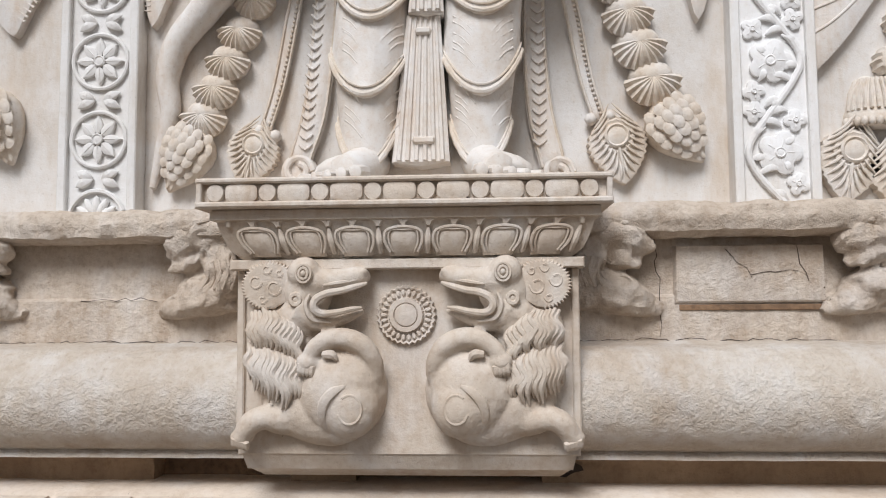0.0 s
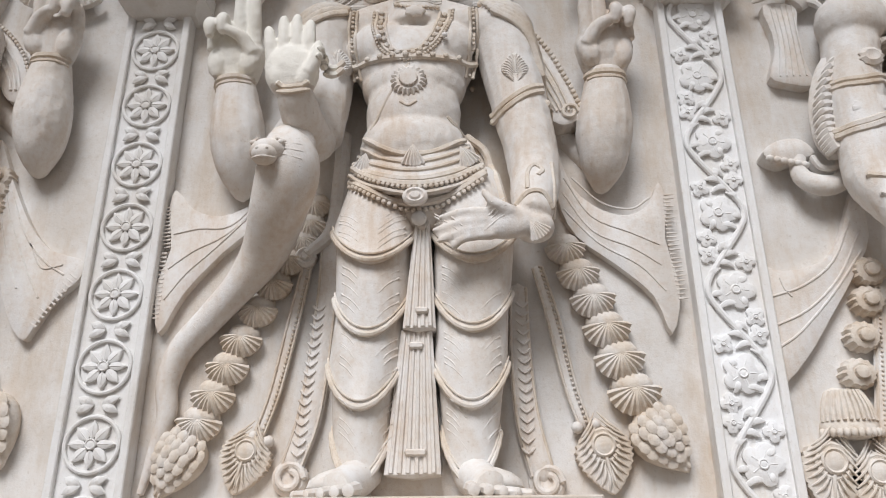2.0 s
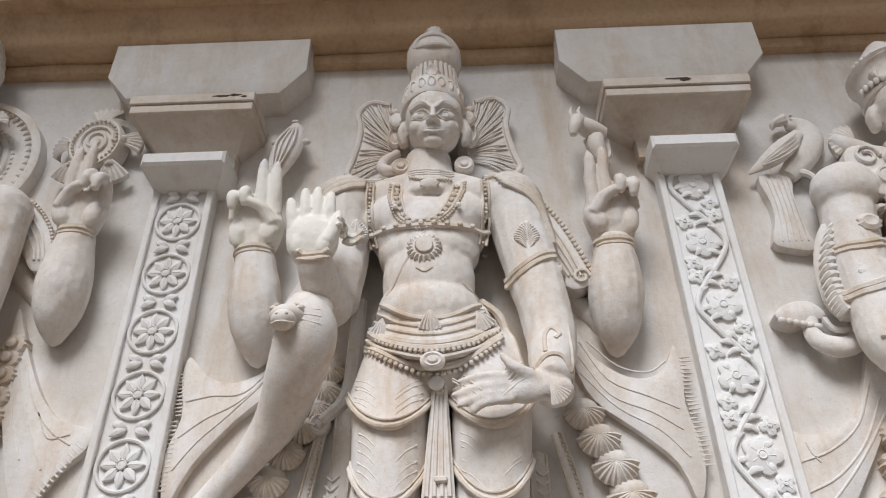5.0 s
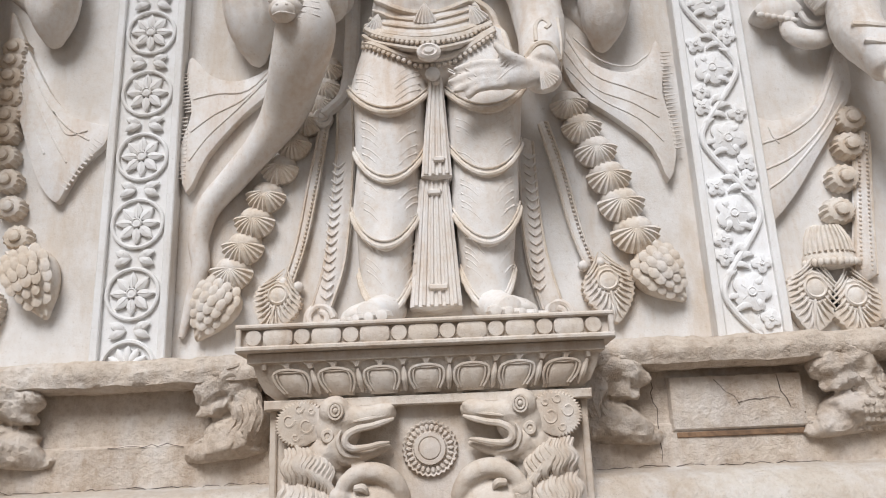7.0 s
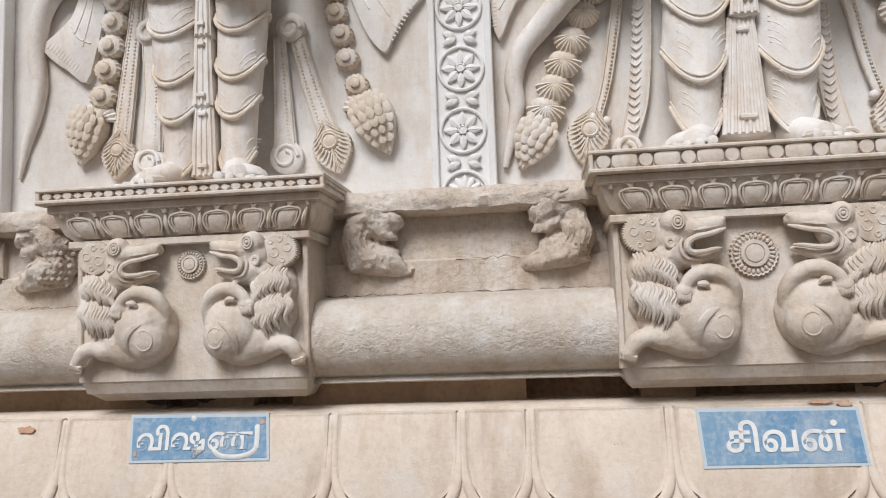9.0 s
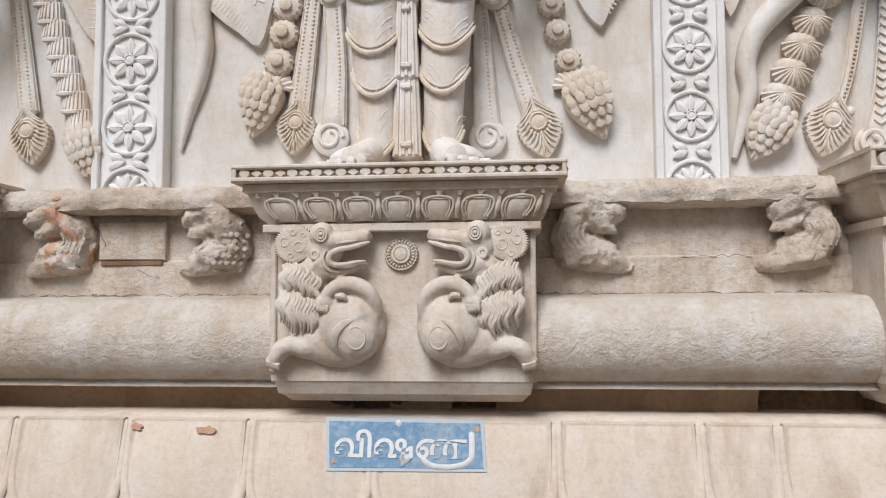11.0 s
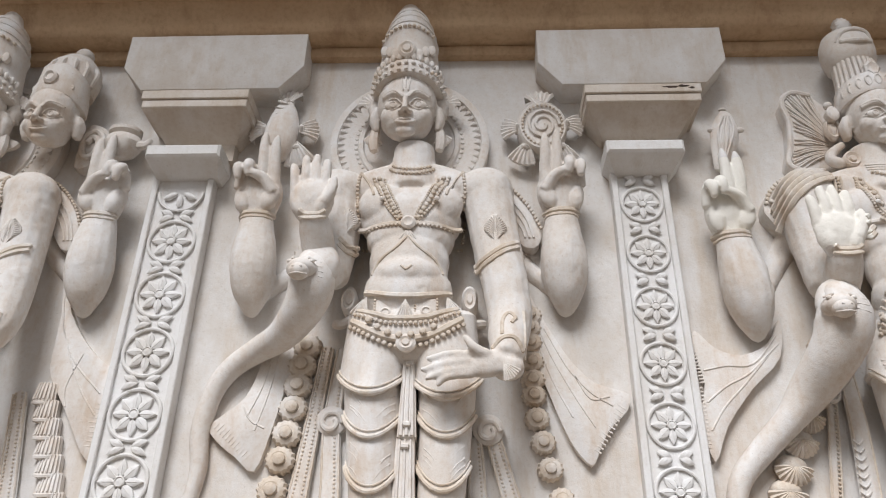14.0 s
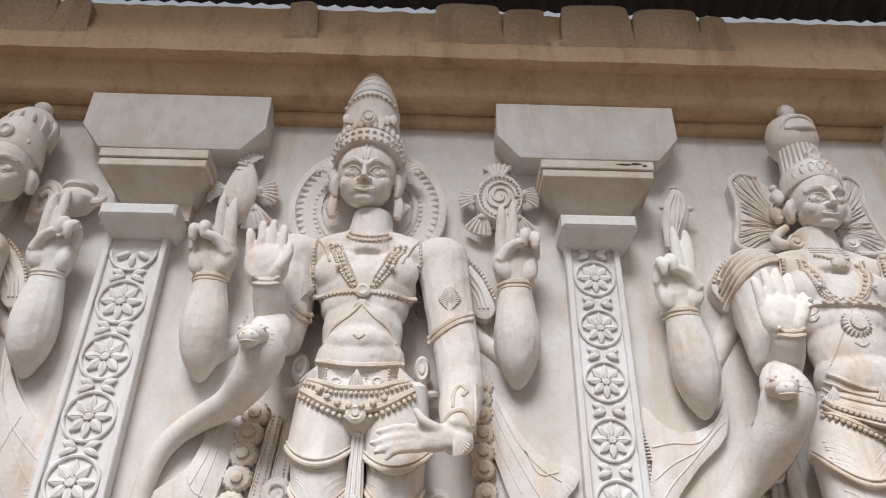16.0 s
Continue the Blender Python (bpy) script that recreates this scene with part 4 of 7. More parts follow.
def head(s, x, z, k=1.0, wide=1.0):
    """A calm broad face with a short chin, upright; z is the height of the eyes."""
    def P(a, b, d):
        return (x + a * k * wide, z + b * k, d)
    s.ball(P(0, 0.04, 0.215), (0.124 * k * wide, 0.155 * k, 0.120), 0, 24, 16)
    s.ball(P(0, -0.052, 0.235), (0.106 * k * wide, 0.086 * k, 0.102), 0, 20, 12)
    s.ball(P(0, -0.116, 0.302), (0.044 * k, 0.026 * k, 0.032), 0, 12, 8)
    for e in (-1, 1):
        s.ball(P(e * 0.062, -0.04, 0.276), (0.047 * k, 0.046 * k, 0.045), 0, 12, 8)
        s.tube([P(e * 0.012, 0.036, 0.334), P(e * 0.05, 0.052, 0.330), P(e * 0.096, 0.040, 0.296)], [0.010, 0.012, 0.009], 8)
        s.ball(P(e * 0.019, -0.040, 0.345), (0.015 * k, 0.011 * k, 0.014), 0, 10, 6)
        s.tube([P(e * 0.125, 0.03, 0.2), P(e * 0.138, -0.02, 0.2), P(e * 0.128, -0.08, 0.2)], [0.02, 0.027, 0.02], 8, 3, 1.4)
    s.tube([P(0, 0.034, 0.333), P(0, -0.005, 0.352), P(0, -0.037, 0.366)], [0.011, 0.0135, 0.016], 10)
    s.ball(P(0, -0.08, 0.312), (0.044 * k, 0.024 * k, 0.026), 0, 12, 8)


def face_lines(s, x, z, k=1.0):
    for e in (-1, 1):
        s.drape([(x + e * 0.014 * k, z + 0.030 * k), (x + e * 0.05 * k, z + 0.058 * k), (x + e * 0.104 * k, z + 0.050 * k)], 0.0052, 0.001)
        cx, cz = x + e * 0.054 * k, z - 0.001
        s.ball((cx, cz, s.cast(cx, cz) - 0.002), (0.036 * k, 0.021 * k, 0.010), e * -4, 16, 8)
        s.drape([(cx - 0.040 * k, cz - 0.003), (cx - 0.014 * k, cz + 0.024 * k), (cx + 0.014 * k, cz + 0.024 * k), (cx + 0.040 * k, cz - 0.001)], 0.0036, 0.004)
        s.drape([(cx - 0.038 * k, cz - 0.003), (cx, cz - 0.022 * k), (cx + 0.038 * k, cz - 0.002)], 0.0034, 0.003)
        s.boss((cx, cz + 0.002, s.cast(cx, cz) + 0.004), [(0.0145 * k, 0), (0.0145 * k, 0.0055), (0.011 * k, 0.006), (0.0095 * k, 0.002)], 14)
    for half, dz, r in ((0.042, -0.073, 0.006), (0.036, -0.087, 0.008)):
        s.drape([(x - half * k, z - 0.079 * k), (x - half * 0.45 * k, z + (dz + 0.003) * k), (x, z + dz * k), (x + half * 0.45 * k, z + (dz + 0.003) * k), (x + half * k, z - 0.079 * k)], r * k, 0.003)


def arc(x0, x1, z, sag, n=7):
    return [(x0 + (x1 - x0) * i / (n - 1), z - sag * (1 - (2 * i / (n - 1) - 1) ** 2)) for i in range(n)]


def chain_of_shells(s, pts, r, turn, first=1.0):
    s.tint = 1
    for i, p in enumerate(pts):
        k = r * (first + (1 - first) * i / max(1, len(pts) - 1))
        s.ball((p[0], p[1] + k * 0.5, 0.012), (k * 0.98, k * 0.74, k * 0.66), 0, 16, 8)
        s.shell((p[0], p[1] + k * 0.36, 0.014), k * 1.16, turn, 11, 92, 0.95)
    s.tint = 0


def chain_of_rounds(s, pts, r, d=0.012):
    s.tint = 1
    for p in pts:
        s.boss((*p, d), [(r, -0.02), (r, r * 0.5), (r * 0.85, r * 0.75), (r * 0.55, r * 0.85), (r * 0.42, r * 0.8), (r * 0.40, r * 1.1), (r * 0.15, r * 1.2)], 28, 1.1, 1, 0, 14, 0.12)
    s.tint = 0


def ribbon(s, pts, half, beaded=True, d=0.02):
    """A flat band hanging against the wall, with a raised border."""
    line = spline([(*p, half if not isinstance(half, list) else half[i]) for i, p in enumerate(pts)], 5)
    s.tube([(p[0], p[1], d) for p in line], [p[2] for p in line], 8, 1, 0.35)
    for e in (-1, 1):
        edge = []
        for i, p in enumerate(line):
            a, b = line[max(0, i - 1)], line[min(len(line) - 1, i + 1)]
            tx, tz = b[0] - a[0], b[1] - a[1]
            n = math.hypot(tx, tz) or 1
            edge.append((p[0] - e * tz / n * p[2] * 0.8, p[1] + e * tx / n * p[2] * 0.8))
        s.tint = 1
        s.tube([(p[0], p[1], d + 0.008) for p in edge], 0.0055, 6, 1)
        s.tint = 0
        if beaded and e > 0 or beaded == 2:
            under, s.under = s.under, None
            s.beads([((p[0] + q[0]) / 2, (p[1] + q[1]) / 2) for p, q in zip(edge, line)], 0.006, 0.017, 0.0, d + 0.012)
            s.under = under


def leaf_plate(s, x, z, r, turn, d):
    """A pointed feathered leaf in low relief with a notched edge."""
    c, q = math.cos(radians(turn)), math.sin(radians(turn))

    def L(u, v):
        return (x + u * c - v * q, z + u * q + v * c)
    n = 11
    edge = []
    for i in range(2 * n + 1):
        t = i / (2 * n)
        v = 0.98 * r * math.sin(math.pi * t ** 0.72) ** 0.75 if 0 < t < 1 else 0.0
        edge.append((-0.75 * r + 2.25 * r * t, v * (1.0 if i % 2 else 0.92)))
    s.plate([L(u, v) for u, v in edge] + [L(u, -v) for u, v in reversed(edge[1:-1])], d - 0.03, d + 0.014, 1, 0.006)
    for e in (-1, 1):
        for i in range(3, 2 * n, 2):
            u, v = edge[i]
            s.tube([(*L(u - 0.75 * r, 0.06 * r * e), d + 0.016), (*L(u - 0.3 * r, 0.5 * v * e), d + 0.022), (*L(u - 0.04 * r, 0.88 * v * e), d + 0.013)], [0.002, 0.0048, 0.003], 6, 3)
    s.tube([(*L(-0.3 * r, 0), d + 0.016), (*L(0.6 * r, 0), d + 0.022), (*L(1.35 * r, 0), d + 0.013)], [0.004, 0.006, 0.002], 6, 3)


def leaf_pendant(s, x, z, r, turn, d=0.015):
    """A feathered drop hanging below a button."""
    s.tint = 1
    leaf_plate(s, x + 0.1 * r * math.cos(radians(turn)), z + 0.1 * r * math.sin(radians(turn)), r * 1.02, turn, d + 0.012)
    s.boss((x, z, d + 0.012), [(r * 0.62, 0), (r * 0.62, 0.018), (r * 0.54, 0.022), (r * 0.46, 0.018)], 36, 1, 1, 0, 12, 0.14)
    s.boss((x, z, d + 0.012), [(r * 0.42, 0), (r * 0.42, 0.026), (r * 0.36, 0.032), (r * 0.30, 0.026), (r * 0.2, 0.031)], 18)
    s.tint = 0


def banner(s, outline, fold, d=0.035, frayed=()):
    """A cloth end in relief with fold lines and a fringed edge."""
    s.plate(outline, -0.02, d, 3, 0.0015)
    for line in fold:
        s.tube([(x, z, d) for x, z in line], 0.0045, 6, 4)
    for a, b, n in frayed:
        for i in range(n):
            t = (i + 0.5) / n
            x, z = a[0] + (b[0] - a[0]) * t, a[1] + (b[1] - a[1]) * t
            nx, nz = (b[1] - a[1]), -(b[0] - a[0])
            m = math.hypot(nx, nz)
            q = random.uniform(0.7, 1.3)
            s.tube([(x - nx / m * 0.035 * q, z - nz / m * 0.035 * q, d - 0.001), (x - nx / m * 0.002 * q, z - nz / m * 0.002 * q, d - 0.003)], [0.002, 0.0055], 6, 1)


def cobra(s, path, radii, hx, hz, hd):
    s.tube(path, radii, 14, 5)
    s.ball((hx + 0.045, hz + 0.05, hd - 0.085), (0.094, 0.112, 0.06), -20, 20, 12)
    line = spline([(*p, r) for p, r in zip(path, radii)], 5)[4:34]
    for p, q in zip(line, line[1:]):
        if p[3] > 0.04:
            tx, tz = q[0] - p[0], q[1] - p[1]
            n = math.hypot(tx, tz) or 1
            nx, nz = -tz / n * p[3] * 0.6, tx / n * p[3] * 0.6
            s.tube([(p[0] - nx, p[1] - nz, p[2] + p[3] * 0.8), (p[0], p[1], p[2] + p[3] * 1.0), (p[0] + nx, p[1] + nz, p[2] + p[3] * 0.8)], 0.0016, 5, 3)
    s.ball((hx, hz, hd - 0.01), (0.066, 0.046, 0.066), 0, 18, 10)
    s.ball((hx - 0.004, hz - 0.028, hd + 0.03), (0.044, 0.036, 0.042), 0, 14, 8)
    s.tube([(hx + 0.005, hz + 0.01, hd), (hx + 0.008, hz + 0.06, hd - 0.03)], [0.024, 0.004], 8, 1)
    s.tube([(hx - 0.04, hz - 0.045, hd + 0.04), (hx - 0.004, hz - 0.052, hd + 0.068), (hx + 0.034, hz - 0.045, hd + 0.04)], 0.0045, 6, 3)
    for e in (-1, 1):
        s.ball((hx + e * 0.045, hz + 0.02, hd + 0.025), (0.014, 0.011, 0.012), e * 20, 10, 6)
        s.tube([(hx + e * 0.03, hz + 0.034, hd + 0.03), (hx + e * 0.062, hz + 0.03, hd + 0.012)], [0.006, 0.004], 6, 1)
        s.ball((hx - 0.004 + e * 0.016, hz - 0.022, hd + 0.067), 0.006, 0, 6, 4)


def foot(s, x, e):
    s.tube([(x, 1.97, 0.14), (x + e * 0.02, 1.94, 0.22), (x + e * 0.06, 1.905, 0.32)], [0.062, 0.062, 0.05], 12)
    for i in range(5):
        s.tube([(x + e * (0.0 + 0.035 * i), 1.905 - 0.004 * i, 0.32), (x + e * (0.01 + 0.043 * i), 1.895 - 0.002 * i, 0.395 - 0.012 * i)], [0.023 - 0.002 * i, 0.019 - 0.0018 * i], 8, 1)
    s.ball((x + e * 0.07, 1.93, 0.25), (0.095, 0.042, 0.07), e * -12, 12, 8)


def tiers(s, x, d, rows, sag=0.045, wide=1.0):
    """Draped leg-wear: bells that hang one below another, each with a rolled hem."""
    for z0, z1, r0, r1, x0, x1 in rows:
        r0, r1 = r0 * wide, r1 * wide
        s.bell(x, d, [(z0, r0 * 0.8, x0, 0.3), (z0 - 0.02, r0, x0, 0.4), ((z0 + z1) / 2, (r0 + r1) / 2, (x0 + x1) / 2, 0.7), (z1 + 0.014, r1, x1, 1), (z1 + 0.006, r1 + 0.007, x1, 1), (z1 - 0.006, r1 + 0.004, x1, 1), (z1 - 0.008, r1 - 0.022, x1, 1)], sag, 0.95)
        hem = []
        for q in range(25):
            a = radians(4 + 172 * q / 24)
            drop = sag * max(0, math.sin(a)) ** 1.5
            hem.append((x + x1 + (r1 + 0.003) * math.cos(a), z1 - drop + 0.004, d + (r1 + 0.003) * 0.95 * math.sin(a)))
        s.tint = 1
        s.tube(hem, [0.0095 + 0.0018 * (q % 2) for q in range(25)], 8, 1)
        s.tube([(p[0], p[1] + 0.022, p[2] + 0.001) for p in hem], 0.0035, 5, 1)
        s.tint = 0


def folds(s, x, z0, z1, w, n=5):
    """Fine drapery lines falling towards the middle."""
    for i in range(n):
        for e in (-1, 1):
            z = z0 + (z1 - z0) * (i + random.uniform(0, 0.8)) / n
            k = random.uniform(0.5, 1.0)
            s.drape([(x + e * w, z), (x + e * w * (1 - 0.4 * k), z - 0.03 * k), (x + e * w * (1 - 0.8 * k), z - 0.075 * k)], random.uniform(0.002, 0.0036), -0.0008, 5, 4)


def pleats(s, pts, w0, w1, d, lines=5):
    top, low = pts[0], pts[-1]
    s.plate([(top[0] - w0, top[1]), (top[0] + w0, top[1]), (low[0] + w1, low[1]), (low[0], low[1] - 0.012), (low[0] - w1, low[1])], 0.0, d, 1, 0.012)
    for i in range(lines):
        t = 2 * (i + 0.5) / lines - 1
        s.tube([(top[0] + w0 * t * 0.9, top[1] - 0.01, d), (low[0] + w1 * t * 0.9, low[1] + 0.005, d)], [0.006, 0.009], 6, 1)
    for t in (0.12, 0.86):
        z = top[1] + (low[1] - top[1]) * t
        w = w0 + (w1 - w0) * t
        s.tube([(top[0] - w * 0.35, z, d + 0.006), (top[0] + w * 0.35, z, d + 0.006)], 0.012, 6, 1)


def armbands(s, up=0.0, rear=((-0.72, 3.475), (0.75, 3.455))):
    """Bands and leaf plates on the arms, shared by the figures."""
    for z0, z1, x0, x1 in ((3.36, 0, -0.305, -0.235), (3.33, 0, -0.308, -0.238)):
        s.drape(arc(x0, x1, z0, 0.025), 0.014, 0.0)
    for dz in (0.0, -0.028):
        s.drape([(0.295, 3.245 + dz), (0.35, 3.262 + dz), (0.42, 3.305 + dz), (0.485, 3.345 + dz)], 0.014, 0.0)
    for x, z in ((0.385, 3.40), (-0.285, 3.46)):
        leaf_plate(s, x, z, 0.052, 90, s.cast(x, z) - 0.016)
    for x, z, w in [(*r, 0.08) for r in rear]:
        s.drape(arc(x - w, x + w, z, 0.012), 0.016, -0.002)
        s.drape(arc(x - w * 0.95, x + w * 0.95, z - 0.025, 0.012), 0.009, -0.002)
    s.drape(arc(-0.448, -0.342, 3.235 + up, 0.02), 0.012, 0.0)
    s.drape(arc(-0.45, -0.34, 3.212 + up, 0.02), 0.01, 0.0)
    s.drape([(0.36, 2.80), (0.40, 2.84), (0.45, 2.84), (0.48, 2.79)], 0.011, 0.0)
    s.shell((0.40, 2.735, s.cast(0.40, 2.735) - 0.012), 0.07, -55, 7, 35, 0.3)
    s.drape([(0.40, 2.86), (0.405, 2.93), (0.43, 2.965), (0.455, 2.94), (0.44, 2.915)], 0.009, 0.0)
    s.drape([(0.49, 2.98), (0.49, 2.88), (0.485, 2.78)], 0.011, -0.005)


def earrings(s, x, z, k=1.0):
    for e in (-1, 1):
        s.boss((x + e * 0.135 * k, z - 0.19, 0.16), [(0.042, 0), (0.042, 0.03), (0.034, 0.038), (0.02, 0.03), (0.014, 0.04)], 16)
        s.boss((x + e * 0.16 * k, z + 0.085, 0.15), [(0.035, 0), (0.035, 0.035), (0.024, 0.045)], 12, 1, 1.3, 0, 8, 0.2)
        s.ball((x + e * 0.17 * k, z + 0.14, 0.17), 0.022, 0, 8, 6)


def statue_matted_hair(x):
    """Four-armed figure with fan-shaped hair, an antelope and an axe."""
    s = Sculpt((x, 0))
    figure_body(s)
    s.fuse(0.009, 3)
    rear_hand(s, -0.715, -1)
    rear_hand(s, 0.75, 1)
    open_hand(s, 0.0)
    h = Sculpt((x, 0))
    head(h, 0.03, 4.025, 1.0, 1.02)
    h.fuse(0.0055, 2)
    h.plain = True
    face_lines(h.settle(), 0.03, 4.025, 1.0)
    h.tilt(4.06, 0.3, 13)
    s.merge(h)
    # draped legs
    tiers(s, -0.125, 0.15, [(3.05, 2.80, 0.118, 0.142, 0.035, -0.005), (2.81, 2.55, 0.13, 0.118, -0.005, -0.012), (2.56, 2.315, 0.11, 0.112, -0.012, -0.03), (2.33, 2.09, 0.105, 0.086, -0.03, -0.035)], 0.165, 1.09)
    tiers(s, 0.22, 0.15, [(3.05, 2.795, 0.118, 0.142, -0.04, 0.0), (2.80, 2.56, 0.132, 0.122, 0.0, -0.01), (2.575, 2.315, 0.114, 0.112, -0.01, -0.02), (2.33, 2.09, 0.105, 0.084, -0.02, -0.025)], 0.165, 1.09)
    box(s, -0.13, 0.2, 1.86, 2.95, -0.02, 0.12, 0.01)
    s.bell(0.02, 0.15, [(3.16, 0.16), (3.15, 0.195), (3.09, 0.212), (3.03, 0.228), (2.985, 0.238), (2.975, 0.225)], 0.11, 0.72)
    foot(s, -0.15, -1)
    foot(s, 0.19, 1)
    pleats(s, [(0.04, 2.83), (0.03, 2.42)], 0.024, 0.055, 0.235, 4)
    pleats(s, [(0.02, 2.42), (0.01, 1.955)], 0.052, 0.09, 0.21, 6)
    s.settle()
    for z0, z1, w in ((2.86, 2.74, 0.11), (2.66, 2.50, 0.09), (2.42, 2.28, 0.085), (2.2, 2.07, 0.08)):
        folds(s, -0.135, z0, z1, w * 1.08, 5)
        folds(s, 0.205, z0, z1, w * 1.08, 5)
    # headdress
    s.bell(0.025, 0.2, [(4.115, 0.12), (4.12, 0.142), (4.135, 0.148), (4.20, 0.143), (4.215, 0.135), (4.235, 0.135), (4.24, 0.11)], -0.03, 0.95)
    for k in range(9):
        a = radians(20 + 140 * k / 8)
        s.boss((0.025 + 0.14 * math.cos(a), 4.175 + 0.03 * math.sin(a) ** 1.5, 0.2 + 0.136 * math.sin(a)), [(0.02, 0), (0.02, 0.005), (0.015, 0.008), (0.012, 0.003)], 10, 0.7 * abs(math.sin(a)) + 0.25, 1.7)
    s.boss((0.025, 4.285, 0.3), [(0.04, 0), (0.04, 0.02), (0.028, 0.03), (0.018, 0.022)], 14, 1, 1.3, 0, 7, 0.2)
    s.bell(0.03, 0.16, [(4.22, 0.115), (4.34, 0.10), (4.42, 0.098), (4.44, 0.12), (4.50, 0.132), (4.57, 0.13), (4.62, 0.11), (4.645, 0.07), (4.65, 0.03)], 0, 0.9)
    for q in range(12):
        a = radians(15 + 150 * q / 11)
        s.tube([(0.03 + 0.112 * math.cos(a), 4.25, 0.16 + 0.105 * math.sin(a)), (0.03 + 0.105 * math.cos(a), 4.34, 0.16 + 0.10 * math.sin(a)), (0.03 + 0.10 * math.cos(a), 4.42, 0.16 + 0.095 * math.sin(a))], 0.010, 8)
    s.tube([(-0.055, 4.53, 0.24), (-0.03, 4.575, 0.262), (0.03, 4.59, 0.275), (0.09, 4.575, 0.262), (0.115, 4.53, 0.24)], 0.012, 8)
    s.tube([(-0.045, 4.52, 0.255), (0.03, 4.505, 0.285), (0.105, 4.52, 0.255)], 0.014, 8)
    s.boss((0.035, 4.70, 0.16), [(0.05, 0), (0.05, 0.03), (0.03, 0.045), (0.012, 0.05)], 26, 1, 1.1, 0, 13, 0.25)
    # fan of hair
    for e in (-1, 1):
        cx = 0.02
        o = [(cx + e * u, v) for u, v in ((0.12, 4.20), (0.2, 4.315), (0.29, 4.335), (0.35, 4.27), (0.335, 4.15), (0.36, 3.99), (0.385, 3.90), (0.335, 3.855), (0.22, 3.85), (0.12, 3.90))]
        s.plate(o, -0.02, 0.085, 3, 0.01)
        s.tube([(u, v, 0.088) for u, v in o[1:9]], 0.014, 8, 4)
        for k in range(25):
            t = k / 24
            rim = spline([o[1], o[2], o[3], o[4], o[5], o[6], o[7]], 6)[int(t * 34) + 1]
            s.tube([(cx + e * 0.15, 4.07 - 0.12 * t, 0.088), ((cx + e * 0.15 + rim[0]) / 2, (4.07 - 0.12 * t + rim[1]) / 2 + 0.01, 0.096), (rim[0] - e * 0.022, rim[1], 0.088)], 0.0048, 6, 3)
        s.boss((cx + e * 0.165, 4.055, 0.13), [(0.045, 0), (0.045, 0.02), (0.036, 0.03), (0.026, 0.02), (0.016, 0.03)], 16, 0.8, 1.5)
    s.tube([(-0.13, 3.95, 0.16), (-0.185, 3.905, 0.16), (-0.2, 3.865, 0.16), (-0.165, 3.84, 0.165), (-0.12, 3.855, 0.16), (-0.1, 3.91, 0.15)], [0.018, 0.024, 0.026, 0.026, 0.02, 0.014], 10)
    earrings(s, 0.02, 4.04)
    # necklaces and cords
    for z, r in ((3.80, 0.005), (3.785, 0.005), (3.77, 0.005)):
        s.drape(arc(-0.08, 0.11, z, 0.02), r, 0.0)
    s.beads(arc(-0.07, 0.10, 3.745, 0.04), 0.009, 0.017, 0.006)
    s.boss((0.01, 3.68, s.cast(0.01, 3.68)), [(0.032, 0), (0.032, 0.014), (0.018, 0.02)], 14, 1.3, 0.8, 0, 7, 0.2)
    for off, r in ((0, 0.008), (0.038, 0.006), (0.019, 0.0)):
        u = [(-0.145 + off, 3.72), (-0.14 + off, 3.60), (-0.10 + off * 0.7, 3.50), (-0.02, 3.455 + off * 0.7), (0.065 - off * 0.7, 3.50), (0.125 - off, 3.60), (0.145 - off, 3.72)]
        if r:
            s.drape(u, r, 0.003)
        else:
            s.beads(u, 0.0125, 0.03, 0.002)
    s.beads([(-0.155, 3.72), (-0.152, 3.60), (-0.11, 3.49), (-0.02, 3.443), (0.075, 3.49), (0.137, 3.60), (0.157, 3.72)], 0.007, 0.014, 0.004)
    s.drape(arc(-0.235, 0.245, 3.475, 0.02), 0.013, 0.002)
    s.beads(arc(-0.22, 0.23, 3.478, 0.02), 0.012, 0.05, 0.012)
    s.boss((-0.01, 3.35, s.cast(-0.01, 3.35) - 0.005), [(0.068, 0), (0.068, 0.014), (0.05, 0.024), (0.036, 0.022), (0.034, 0.034), (0.015, 0.036)], 40, 1, 1, 0, 20, 0.2)
    s.drape([(-0.01, 3.43), (-0.07, 3.32), (-0.15, 3.17)], 0.006, 0.0)
    s.drape([(-0.04, 3.262), (-0.01, 3.245), (0.02, 3.262)], 0.006, 0.0)
    for e in (-1, 1):
        ribbon_pts = [(e * 0.235, 3.72), (e * 0.238, 3.62), (e * 0.232, 3.52), (e * 0.215, 3.42)]
        for dx in (-0.014, 0.014):
            s.drape([(p[0] + dx, p[1]) for p in ribbon_pts], 0.006, 0.008, 6, 6, 0.8, 0.18)
        s.beads(ribbon_pts, 0.008, 0.018, 0.008, 0.18)
        s.ball((e * 0.125, 3.545, 0.298), (0.012, 0.012, 0.008), 0, 8, 5)
